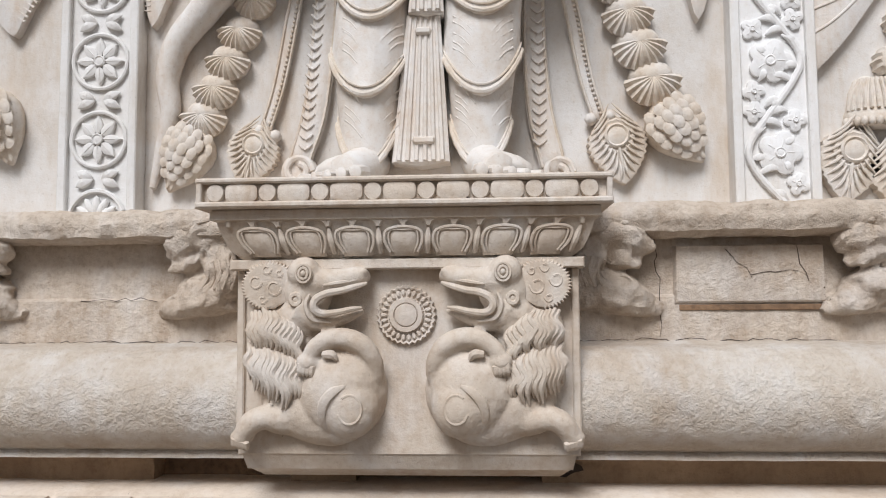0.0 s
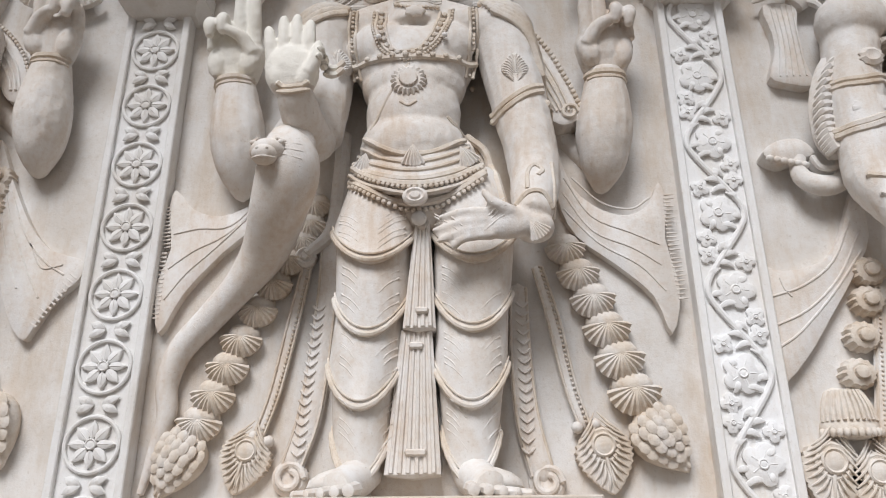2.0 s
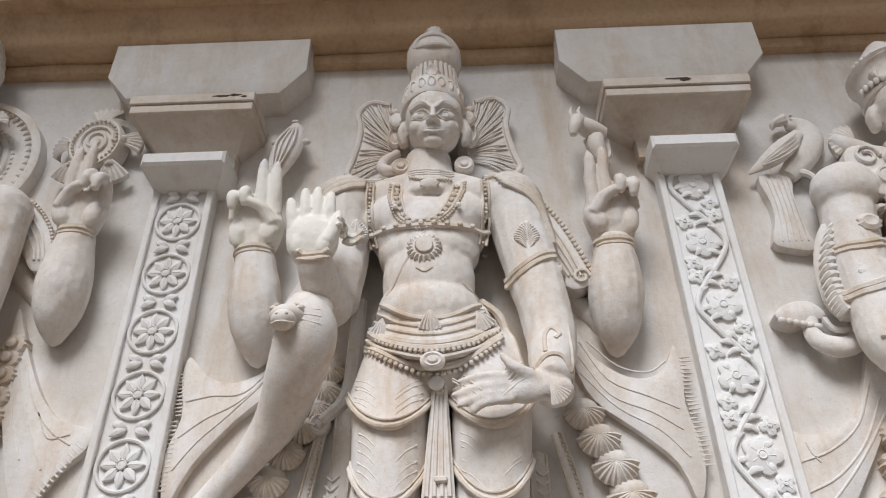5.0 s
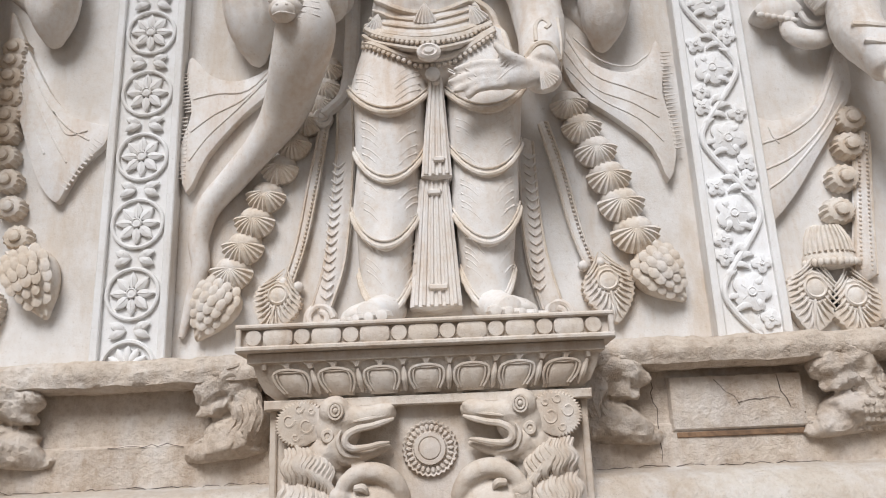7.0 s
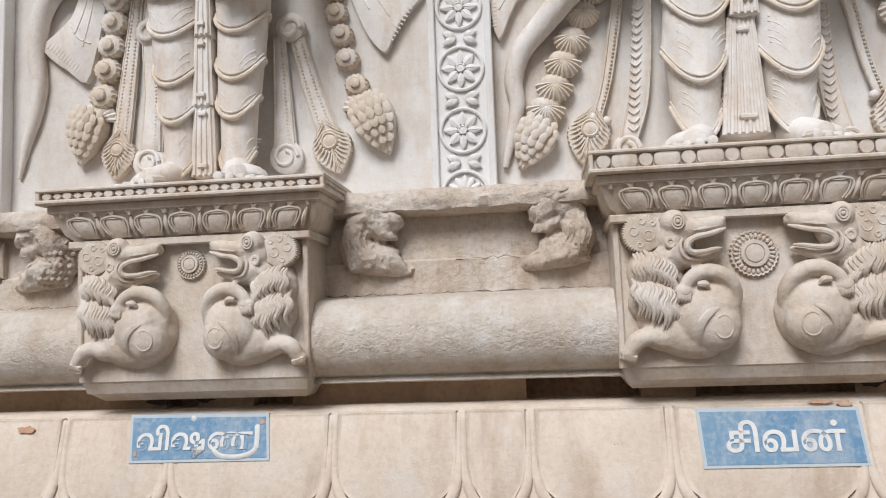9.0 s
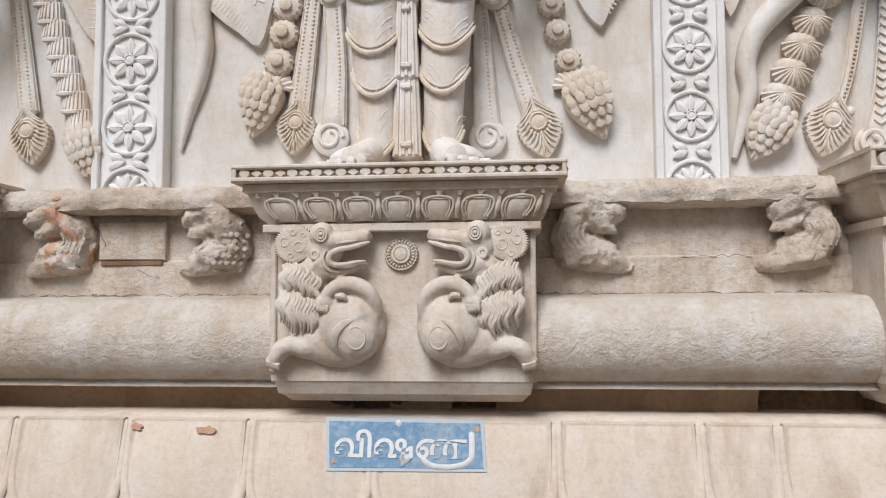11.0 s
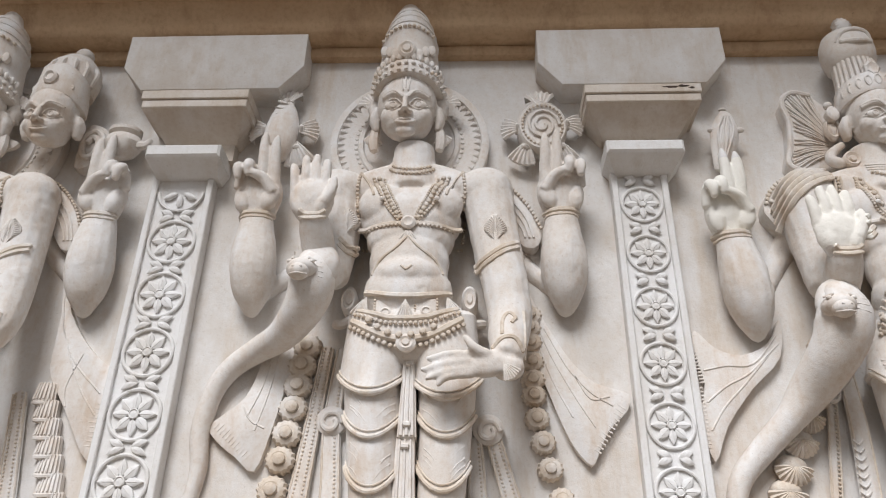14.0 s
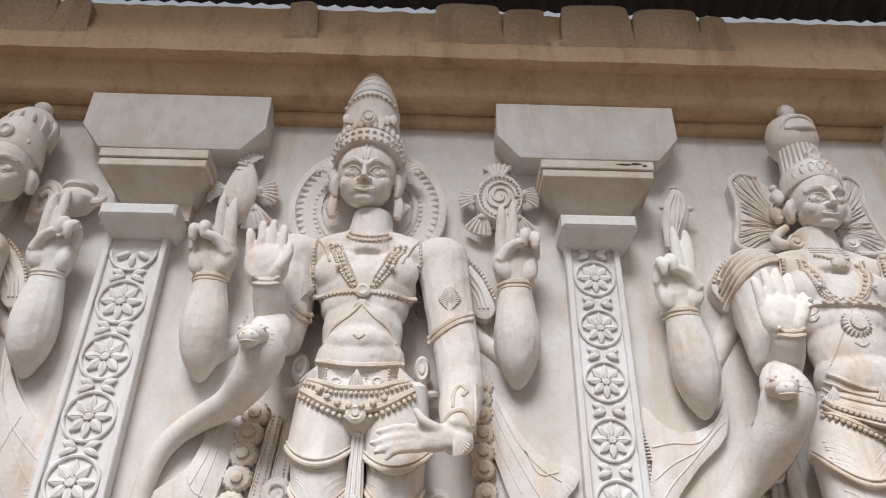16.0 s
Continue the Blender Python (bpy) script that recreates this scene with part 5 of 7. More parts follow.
    # shawl on the shoulders
    for e in (-1, 1):
        for k in range(5):
            s.drape([(e * (0.26 + 0.012 * k), 3.765 - 0.02 * k), (e * (0.40 + 0.01 * k), 3.70 - 0.03 * k), (e * 0.50, 3.56 - 0.045 * k), (e * (0.565 - 0.01 * k), 3.40 - 0.03 * k), (e * (0.60 - 0.025 * k), 3.29 - 0.005 * k)] if e > 0 else
                    [(-0.26, 3.79 - 0.02 * k), (-0.36, 3.785 - 0.03 * k), (-0.45, 3.735 - 0.035 * k), (-0.50, 3.66 - 0.04 * k)], 0.015, 0.008, 8, 5, 0.7, 0.10, 0.3)
    s.plate([(0.30, 3.80), (0.42, 3.73), (0.52, 3.60), (0.60, 3.42), (0.645, 3.30), (0.58, 3.255), (0.52, 3.29), (0.44, 3.42), (0.36, 3.60)], -0.02, 0.115, 3)
    under = s.under
    s.under = None
    s.beads([(0.31, 3.805), (0.43, 3.735), (0.53, 3.605), (0.61, 3.425), (0.65, 3.31)], 0.012, 0.022, 0, 0.112)
    s.beads([(-0.33, 3.835), (-0.42, 3.80), (-0.49, 3.73), (-0.52, 3.66)], 0.012, 0.024, 0, 0.09)
    s.plate([(-0.30, 3.84), (-0.40, 3.815), (-0.49, 3.74), (-0.53, 3.62), (-0.42, 3.5), (-0.3, 3.6)], -0.02, 0.09, 3)
    s.tint = 1
    for k in range(5):
        w = 0.022 + 0.026 * k
        s.tube([(0.35 - w * 0.4, 3.775 - w, 0.119), (0.46 - w * 0.7, 3.68 - w * 0.6, 0.119), (0.545 - w * 0.8, 3.52 - w * 0.4, 0.119), (0.60 - w * 0.7, 3.37 - w * 0.2, 0.119), (0.61 - w * 0.6, 3.31, 0.119)], 0.0055, 6, 4)
        s.tube([(-0.31, 3.825 - w, 0.094), (-0.40, 3.80 - w, 0.094), (-0.485 + w * 0.5, 3.72 - w, 0.094), (-0.52 + w * 0.6, 3.62 - w * 0.5, 0.094)], 0.0055, 6, 4)
    s.tube([(0.60 + 0.035 * math.cos(a) * (1 - a / 12), 3.305 + 0.035 * math.sin(a) * (1 - a / 12), 0.12) for a in [0.7 * q for q in range(11)]], 0.008, 6, 2)
    s.tint = 0
    s.under = under
    s.settle()
    armbands(s)
    # girdle: layered bands, tassels, jewelled swag
    for z, sag, r in ((3.135, 0.095, 0.012), (3.105, 0.10, 0.008), (3.075, 0.105, 0.008), (3.04, 0.11, 0.014)):
        s.drape(arc(-0.18 - (3.12 - z) * 0.4, 0.2 + (3.12 - z) * 0.5, z, sag), r, 0.002)
    s.drape(arc(-0.215, 0.255, 3.02, 0.115), 0.014, 0.008)
    s.beads(arc(-0.215, 0.255, 3.005, 0.115), 0.009, 0.019, 0.012)
    s.drape(arc(-0.225, 0.265, 2.975, 0.125), 0.013, 0.010)
    s.beads(arc(-0.225, 0.265, 2.955, 0.125), 0.010, 0.021, 0.012)
    s.drape(arc(-0.225, 0.265, 2.99, 0.12), 0.008, 0.010)
    s.boss((0.02, 2.855, s.cast(0.02, 2.87)), [(0.036, 0), (0.036, 0.02), (0.026, 0.028), (0.018, 0.022), (0.012, 0.03)], 16, 1.2, 0.9)
    for px, pz, a in ((0.01, 3.07, -90), (-0.165, 3.075, -100), (0.175, 3.08, -60)):
        s.shell((px, pz, s.cast(px, pz - 0.02) + 0.002), 0.08, a, 6, 32, 0.45)
    s.drape([(0.2, 3.2), (0.27, 3.13), (0.3, 3.0), (0.33, 2.85)], 0.016, 0.0)
    for k in range(4):
        s.drape([(0.13 + 0.03 * k, 3.22 - 0.012 * k), (0.20 + 0.02 * k, 3.16 - 0.02 * k), (0.24 + 0.02 * k, 3.07 - 0.02 * k)], 0.009, 0.002)
    s.ball((0.03, 2.80, 0.27), (0.028, 0.028, 0.02), 0, 10, 6)
    under, s.under = s.under, None
    # things held in the rear hands
    s.tube([(-0.70, 3.86, 0.09), (-0.65, 4.05, 0.09), (-0.625, 4.18, 0.08), (-0.63, 4.23, 0.08)], [0.028, 0.07, 0.045, 0.012], 12, 4, 0.5)
    for k in range(4):
        s.tube([(-0.695 + 0.006 * k, 3.90, 0.12), (-0.69 + 0.025 * k, 4.06, 0.128), (-0.645 + 0.012 * k, 4.17, 0.112)], 0.006, 6, 4)
    s.ball((-0.705, 4.10, 0.09), (0.02, 0.014, 0.014)), s.ball((-0.565, 4.10, 0.09), (0.022, 0.016, 0.014)), s.ball((-0.628, 4.235, 0.08), (0.02, 0.012, 0.015))
    s.tube([(0.765, 3.87, 0.12), (0.74, 3.98, 0.14), (0.76, 4.06, 0.12)], [0.028, 0.04, 0.03], 10)
    s.tube([(0.78, 4.05, 0.12), (0.72, 4.06, 0.15), (0.67, 4.08, 0.17)], [0.04, 0.045, 0.035], 10)
    s.tube([(0.67, 4.09, 0.18), (0.645, 4.03, 0.2), (0.635, 3.985, 0.2)], [0.034, 0.028, 0.016], 10)
    for dx in (-0.01, 0.025):
        s.tube([(0.66 + dx, 4.11, 0.17), (0.655 + dx, 4.16, 0.16), (0.668 + dx, 4.20, 0.15)], [0.012, 0.009, 0.004], 6)
    for x0 in (0.71, 0.79):
        s.tube([(x0, 4.03, 0.11), (x0 + 0.01, 3.95, 0.1), (x0 - 0.02, 3.90, 0.12)], [0.018, 0.013, 0.012], 6)
    # cloth ends that swing out behind the elbows
    banner(s, [(0.54, 3.2), (0.60, 3.02), (0.70, 2.925), (0.80, 2.90), (0.88, 2.945), (0.925, 3.035), (0.945, 2.93), (0.925, 2.80), (0.955, 2.60), (0.91, 2.44), (0.86, 2.58), (0.74, 2.70), (0.60, 2.82), (0.54, 2.98)],
           [[(0.57, 3.06), (0.66, 2.90), (0.80, 2.83), (0.90, 2.78)], [(0.56, 3.0), (0.66, 2.84), (0.80, 2.77), (0.9, 2.7)], [(0.56, 2.93), (0.68, 2.79), (0.82, 2.70), (0.905, 2.6)], [(0.60, 3.06), (0.70, 2.955), (0.81, 2.925), (0.885, 2.97)]], 0.04, (((0.935, 2.99), (0.93, 2.80), 12), ((0.93, 2.80), (0.945, 2.56), 14)))
    banner(s, [(-0.55, 3.1), (-0.62, 2.985), (-0.74, 2.93), (-0.85, 2.96), (-0.93, 3.045), (-0.945, 2.95), (-0.92, 2.80), (-0.955, 2.65), (-0.925, 2.47), (-0.85, 2.62), (-0.72, 2.78), (-0.58, 2.92)],
           [[(-0.58, 3.02), (-0.70, 2.89), (-0.82, 2.88), (-0.915, 2.86)], [(-0.58, 2.98), (-0.72, 2.85), (-0.83, 2.79), (-0.92, 2.72)], [(-0.63, 2.93), (-0.75, 2.80), (-0.85, 2.70), (-0.92, 2.6)]], 0.04, (((-0.92, 2.80), (-0.94, 2.98), 12), ((-0.93, 2.52), (-0.93, 2.79), 16)))
    # shell chains with cone tassels
    chain_of_shells(s, [(-0.385, 2.96), (-0.40, 2.88), (-0.42, 2.81), (-0.47, 2.735), (-0.52, 2.64), (-0.57, 2.54), (-0.62, 2.43), (-0.66, 2.33), (-0.70, 2.23), (-0.74, 2.135)], 0.068, -95, 0.82)
    s.cone_of_scales((-0.755, 2.10, 0.025), 0.22, 0.185, -118, 7, 0.07)
    chain_of_shells(s, [(0.555, 2.76), (0.595, 2.66), (0.64, 2.56), (0.68, 2.45), (0.715, 2.34), (0.755, 2.22)], 0.078, -85, 0.82)
    s.cone_of_scales((0.775, 2.15, 0.025), 0.22, 0.2, -52, 7, 0.075)
    # beaded bands with feathered pendants
    ribbon(s, [(-0.40, 2.73), (-0.44, 2.50), (-0.485, 2.26), (-0.53, 2.11)], [0.02, 0.024, 0.022, 0.02])
    s.ball((-0.55, 2.105, 0.03), 0.02, 0, 8, 6), s.ball((-0.495, 2.085, 0.03), 0.022, 0, 8, 6)
    leaf_pendant(s, -0.565, 2.055, 0.09, -105)
    ribbon(s, [(0.45, 2.70), (0.50, 2.49), (0.54, 2.27), (0.58, 2.13)], [0.022, 0.026, 0.024, 0.022])
    s.ball((0.555, 2.12, 0.03), 0.022, 0, 8, 6), s.ball((0.615, 2.13, 0.03), 0.022, 0, 8, 6)
    leaf_pendant(s, 0.635, 2.06, 0.098, -80)
    ribbon(s, [(-0.32, 2.86), (-0.32, 2.6), (-0.355, 2.2), (-0.41, 2.0)], [0.035, 0.04, 0.045, 0.04], False, 0.03)
    ribbon(s, [(0.375, 2.62), (0.375, 2.36), (0.39, 2.15), (0.43, 1.97)], [0.035, 0.04, 0.045, 0.045], False, 0.03)
    for e, cx, cz in ((-1, -0.415, 1.965), (1, 0.445, 1.945)):
        s.tube([(cx + 0.05 * math.cos(a) * (1 - a / 14), cz + 0.05 * math.sin(a) * (1 - a / 14), 0.035) for a in [0.7 * q for q in range(12)]], 0.012, 8, 2)
        s.boss((cx, cz, 0), [(0.062, 0), (0.062, 0.02), (0.05, 0.03)], 20)
    for e, cx in ((-1, -0.345), (1, 0.385)):
        for k in range(16):
            z = 2.55 - k * 0.034
            x1 = cx + (0.0 if e > 0 else -0.003 * k)
            s.tube([(x1 - 0.02, z + 0.012, 0.046), (x1, z - 0.006, 0.048), (x1 + 0.022, z + 0.012, 0.046)], 0.0045, 6, 2)
    s.tube([(-0.28, 3.26, 0.06), (-0.29, 3.05, 0.05), (-0.315, 2.86, 0.04), (-0.40, 2.76, 0.05)], [0.03, 0.03, 0.028, 0.022], 8)
    s.boss((-0.405, 2.755, 0.02), [(0.04, 0), (0.04, 0.03), (0.03, 0.04), (0.02, 0.03), (0.012, 0.045)], 16)
    s.tube([(-0.33 + 0.025 * math.cos(a), 3.30 + 0.05 * math.sin(a), 0.07) for a in [0.7 * q for q in range(8)]], 0.008, 6, 2)
    cobra(s, [(-0.468, 3.08, 0.31), (-0.438, 3.055, 0.33), (-0.42, 2.97, 0.33), (-0.455, 2.86, 0.28), (-0.53, 2.74, 0.15), (-0.62, 2.63, 0.10), (-0.73, 2.52, 0.06), (-0.83, 2.41, 0.04), (-0.87, 2.29, 0.03), (-0.86, 2.18, 0.025), (-0.885, 2.06, 0.02), (-0.92, 1.92, 0.015)],
          [0.045, 0.088, 0.110, 0.102, 0.084, 0.06, 0.052, 0.046, 0.04, 0.034, 0.026, 0.012], -0.47, 2.99, 0.42)
    s.under = under
    ob = s.finish("statue", CREAM, worn=ORNAMENT)
    ob.data.materials.append(NEWPLASTER)
    for poly in ob.data.polygons:
        c = poly.center
        if abs(c.x - x + 0.395) < 0.14 and 3.235 < c.z < 3.6 and WALL - c.y > 0.385 or abs(c.x - x + 0.70) < 0.17 and 3.48 < c.z < 3.86 and WALL - c.y > 0.085:
            poly.material_index = 2
    return tagged(ob, "cream stucco four-armed statue with fanned hair, antelope and cobra", "statue", "statues along the wall")


def flame(s, x, z, r, turn, d):
    """A ribbed tongue of flame tied with a small roll."""
    s.shell((x, z, d), r, turn, 6, 34, 0.5)
    c, q = math.cos(radians(turn)), math.sin(radians(turn))
    a = r * 0.36
    s.tube([(x + c * a - q * a * 0.6, z + q * a + c * a * 0.6, d + 0.02), (x + c * a, z + q * a, d + 0.055), (x + c * a + q * a * 0.6, z + q * a - c * a * 0.6, d + 0.02)], 0.012, 8, 3)


def flaming_wheel(s):
    s.boss((0.64, 4.10, 0.02), [(0.125, 0), (0.125, 0.075), (0.115, 0.09), (0.10, 0.088), (0.09, 0.08), (0.03, 0.085)], 36, 1, 1.25)
    s.tube([(0.64 + 0.085 * (1 - a / 16) * math.cos(a), 4.10 + 0.10 * (1 - a / 16) * math.sin(a), 0.108) for a in [0.5 * q for q in range(27)]], 0.009, 6, 1)
    s.beads([(0.64 + 0.10 * math.cos(a), 4.10 + 0.125 * math.sin(a)) for a in [0.4 * q for q in range(17)]], 0.008, 0.022, 0, 0.112)
    for turn, bx, bz, r in ((176, 0.56, 4.10, 0.125), (4, 0.72, 4.12, 0.125), (92, 0.64, 4.20, 0.14), (-108, 0.565, 4.02, 0.13), (-72, 0.715, 4.02, 0.13)):
        flame(s, bx, bz, r, turn, 0.045)


def hangings(s):
    """Cloth end, button chain and beaded band on one side of the crowned figure."""
    banner(s, [(0.50, 3.25), (0.545, 3.18), (0.60, 3.06), (0.70, 2.88), (0.79, 2.78), (0.86, 2.75), (0.94, 2.72), (0.93, 2.65), (0.85, 2.57), (0.80, 2.48), (0.765, 2.42), (0.70, 2.49), (0.65, 2.6), (0.60, 2.74), (0.53, 2.95)],
           [[(0.55, 3.1), (0.62, 2.90), (0.72, 2.70), (0.79, 2.58)], [(0.56, 2.98), (0.62, 2.79), (0.70, 2.62)], [(0.60, 3.02), (0.69, 2.84), (0.78, 2.73), (0.87, 2.67)], [(0.72, 2.80), (0.78, 2.70), (0.86, 2.71)]], 0.035, (((0.80, 2.46), (0.93, 2.66), 12),))
    chain_of_rounds(s, [(0.54, 3.085), (0.535, 3.025), (0.535, 2.955), (0.54, 2.865), (0.54, 2.785), (0.542, 2.715), (0.55, 2.615), (0.572, 2.515), (0.595, 2.405), (0.635, 2.285)], 0.05)
    s.shell((0.665, 2.17, 0.01), 0.09, 105, 9, 75, 0.6)
    s.cone_of_scales((0.675, 2.215, 0.025), 0.26, 0.2, -68, 7, 0.085)
    ribbon(s, [(0.37, 2.52), (0.43, 2.3), (0.50, 2.09)], [0.035, 0.042, 0.05], 2)
    leaf_pendant(s, 0.515, 2.04, 0.09, -75)


def statue_tall_crown(x, pot=False):
    """Four-armed crowned figure; with pot it has three heads and a water pot in place of the wheel."""
    s = Sculpt((x, 0.035))
    figure_body(s, 0.15, True, ((-1, -0.72, -0.74), (1, 0.70, 0.70)), 0.085)
    s.ball((0.0, 3.19, 0.19), (0.165, 0.10, 0.13), 0, 18, 10)
    s.fuse(0.009, 3)
    rear_hand(s, -0.74, -1, 0.09)
    rear_hand(s, 0.70, 1, 0.09)
    open_hand(s, 0.15)
    h = Sculpt((x, 0.035))
    head(h, -0.035, 4.075, 1.12, 1.06)
    if pot:
        for e in (-1, 1):
            head(h, e * 0.37, 4.05, 1.0)
    h.fuse(0.006, 2)
    h.plain = True
    h.settle()
    face_lines(h, -0.035, 4.075, 1.14)
    if pot:
        for e in (-1, 1):
            face_lines(h, e * 0.37, 4.05, 1.0)
    h.tilt(4.11, 0.3, 13)
    s.merge(h)
    lo = -0.035
    tiers(s, -0.135, 0.15, [(3.08 + lo, 2.79 + lo, 0.122, 0.122, 0.02, 0.0), (2.82 + lo, 2.62 + lo, 0.110, 0.102, 0.0, 0.01), (2.65 + lo, 2.415 + lo, 0.098, 0.092, 0.01, 0.02), (2.44 + lo, 2.255 + lo, 0.088, 0.082, 0.02, 0.03), (2.28 + lo, 2.02 + lo, 0.072, 0.066, 0.03, 0.035)], 0.115, 1.14)
    tiers(s, 0.175, 0.15, [(3.08 + lo, 2.77 + lo, 0.126, 0.124, -0.02, 0.0), (2.80 + lo, 2.62 + lo, 0.108, 0.10, 0.0, 0.0), (2.65 + lo, 2.42 + lo, 0.095, 0.09, 0.0, -0.01), (2.44 + lo, 2.26 + lo, 0.086, 0.081, -0.01, -0.02), (2.28 + lo, 2.02 + lo, 0.072, 0.064, -0.02, -0.025)], 0.115, 1.14)
    box(s, -0.13, 0.17, 1.81, 2.9, -0.02, 0.11, 0.01)
    s.at = (x, -0.02)
    foot(s, -0.11, -1)
    foot(s, 0.15, 1)
    s.at = (x, 0)
    pleats(s, [(0.02, 2.86), (0.02, 2.52)], 0.024, 0.038, 0.225, 3)
    pleats(s, [(0.015, 2.52), (0.015, 2.22)], 0.036, 0.046, 0.215, 3)
    pleats(s, [(0.015, 2.22), (0.015, 1.92)], 0.045, 0.056, 0.205, 4)
    s.settle()
    for z0, z1, w in ((2.70, 2.60, 0.09), (2.50, 2.40, 0.08), (2.28, 2.2, 0.07), (2.1, 2.02, 0.06)):
        folds(s, -0.12, z0, z1, w, 3)
        folds(s, 0.17, z0, z1, w, 3)
    s.at = (x, 0.035)
    s.settle()
    hx = -0.035
    if pot:
        for e in (-1, 1):
            cx = e * 0.37
            s.bell(cx, 0.19, [(4.15, 0.11), (4.155, 0.135), (4.17, 0.14), (4.23, 0.136), (4.25, 0.13), (4.33, 0.125), (4.36, 0.10)], -0.04, 0.95)
            s.bell(cx, 0.14, [(4.30, 0.12), (4.40, 0.14), (4.47, 0.13), (4.53, 0.08), (4.54, 0.04)], 0, 0.9)
            for q in range(7):
                a = radians(15 + 150 * q / 6)
                s.tube([(cx + 0.125 * math.cos(a), 4.33, 0.14 + 0.115 * math.sin(a)), (cx + 0.145 * math.cos(a), 4.42, 0.14 + 0.13 * math.sin(a)), (cx + 0.06 * math.cos(a), 4.52, 0.14 + 0.06 * math.sin(a))], 0.012, 6)
            s.ball((cx + 0.02, 4.57, 0.14), (0.05, 0.045, 0.045), 0, 12, 8)
            s.boss((cx, 4.27, 0.3), [(0.036, 0), (0.036, 0.03), (0.024, 0.04), (0.016, 0.03)], 14, 1, 1.2)
            for dx in (-0.09, -0.05, 0.05, 0.09):
                s.boss((cx + dx, 4.235, 0.31 - abs(dx) * 0.5), [(0.018, 0), (0.018, 0.016), (0.008, 0.02)], 10)
            s.tube([(cx + e * 0.16 + 0.06 * math.cos(a) * (1 - a / 16), 4.02 + 0.10 * math.sin(a) * (1 - a / 16), 0.08) for a in [0.6 * q for q in range(16)]], 0.018, 8, 2)
            s.plate([(cx + e * 0.1, 4.15), (cx + e * 0.2, 4.14), (cx + e * 0.235, 4.05), (cx + e * 0.19, 3.93), (cx + e * 0.09, 3.9)], -0.02, 0.07, 3)
    for e in (-1, 1):
        s.drape([(hx + e * 0.022, 4.24), (hx + e * 0.02, 4.19), (hx + e * 0.012, 4.135)], 0.004, 0.002)
    s.drape([(hx, 4.22), (hx, 4.15)], 0.005, 0.002)
    # tall crown
    s.bell(hx, 0.2, [(4.19, 0.145), (4.195, 0.175), (4.215, 0.18), (4.27, 0.175), (4.285, 0.165), (4.34, 0.158), (4.40, 0.15), (4.50, 0.143), (4.515, 0.148), (4.53, 0.148), (4.545, 0.135), (4.60, 0.128), (4.67, 0.105), (4.715, 0.075), (4.72, 0.05)], -0.04, 0.95)
    s.beads([(hx - 0.15, 4.225), (hx - 0.09, 4.25), (hx, 4.262), (hx + 0.09, 4.25), (hx + 0.15, 4.225)], 0.010, 0.022, 0.0, 0.345)
    s.settle()
    for q in range(15):
        a = radians(10 + 160 * q / 14)
        rise = 0.04 * max(0, math.sin(a)) ** 1.5
        s.ball((hx + 0.172 * math.cos(a), 4.295 + rise, 0.2 + 0.163 * math.sin(a)), (0.014, 0.026, 0.012), 0, 8, 6)
        s.ball((hx + 0.182 * math.cos(a), 4.245 + rise, 0.2 + 0.172 * math.sin(a)), (0.012, 0.012, 0.010), 0, 8, 5)
        s.ball((hx + 0.182 * math.cos(a), 4.205 + rise, 0.2 + 0.172 * math.sin(a)), (0.010, 0.008, 0.010), 0, 7, 4)
    for z, w in ((4.575, 0.138), (4.63, 0.124), (4.685, 0.103)):
        s.bell(hx, 0.2, [(z - 0.010, w - 0.01), (z - 0.007, w), (z + 0.007, w), (z + 0.010, w - 0.01)], -0.04, 0.95)
    for e in (-1, 1):
        s.shell((hx + e * 0.175, 4.19, 0.14), 0.085, 90 - e * 28, 7, 62, 0.5)
        s.shell((hx + e * 0.165, 4.02, 0.13), 0.06, -90 + e * 15, 5, 55, 0.5)
    for z in (4.30, 4.53):
        s.beads(arc(hx - 0.135, hx + 0.135, z, -0.03), 0.011, 0.024, 0.004)
    s.boss((hx, 4.375, s.cast(hx, 4.36)), [(0.045, 0), (0.045, 0.02), (0.034, 0.03), (0.024, 0.022), (0.018, 0.034)], 20, 1, 1.2)
    for e in (-1, 1):
        for k in range(3):
            s.boss((hx + e * (0.06 + 0.03 * k), 4.36 + 0.03 * k, s.cast(hx + e * (0.06 + 0.03 * k), 4.36)), [(0.024, -0.01), (0.024, 0.014), (0.012, 0.02)], 10, 0.8, 1.3)
        s.boss((hx + e * 0.165, 4.155, 0.15), [(0.05, 0), (0.05, 0.03), (0.036, 0.045), (0.02, 0.05)], 16, 0.8, 1.5, 0, 8, 0.2)
        s.ball((hx + e * 0.175, 4.25, 0.16), (0.02, 0.035, 0.02), 0, 8, 6)
        s.tube([(hx + e * 0.16, 4.02, 0.17), (hx + e * 0.165, 3.95, 0.17), (hx + e * 0.16, 3.90, 0.17)], [0.022, 0.028, 0.02], 8)
    s.bell(hx - 0.01, 0.18, [(4.70, 0.04), (4.735, 0.06), (4.79, 0.07), (4.85, 0.05), (4.90, 0.02), (4.92, 0.004)], 0, 0.9, 18)
    # round halo with a toothed ring and a dotted inner ring
    s.boss((hx, 4.03, -0.02), [(0.405, 0), (0.405, 0.085), (0.395, 0.092), (0.368, 0.092), (0.36, 0.074), (0.262, 0.074), (0.255, 0.086), (0.235, 0.088), (0.228, 0.074), (0.20, 0.074)], 72)
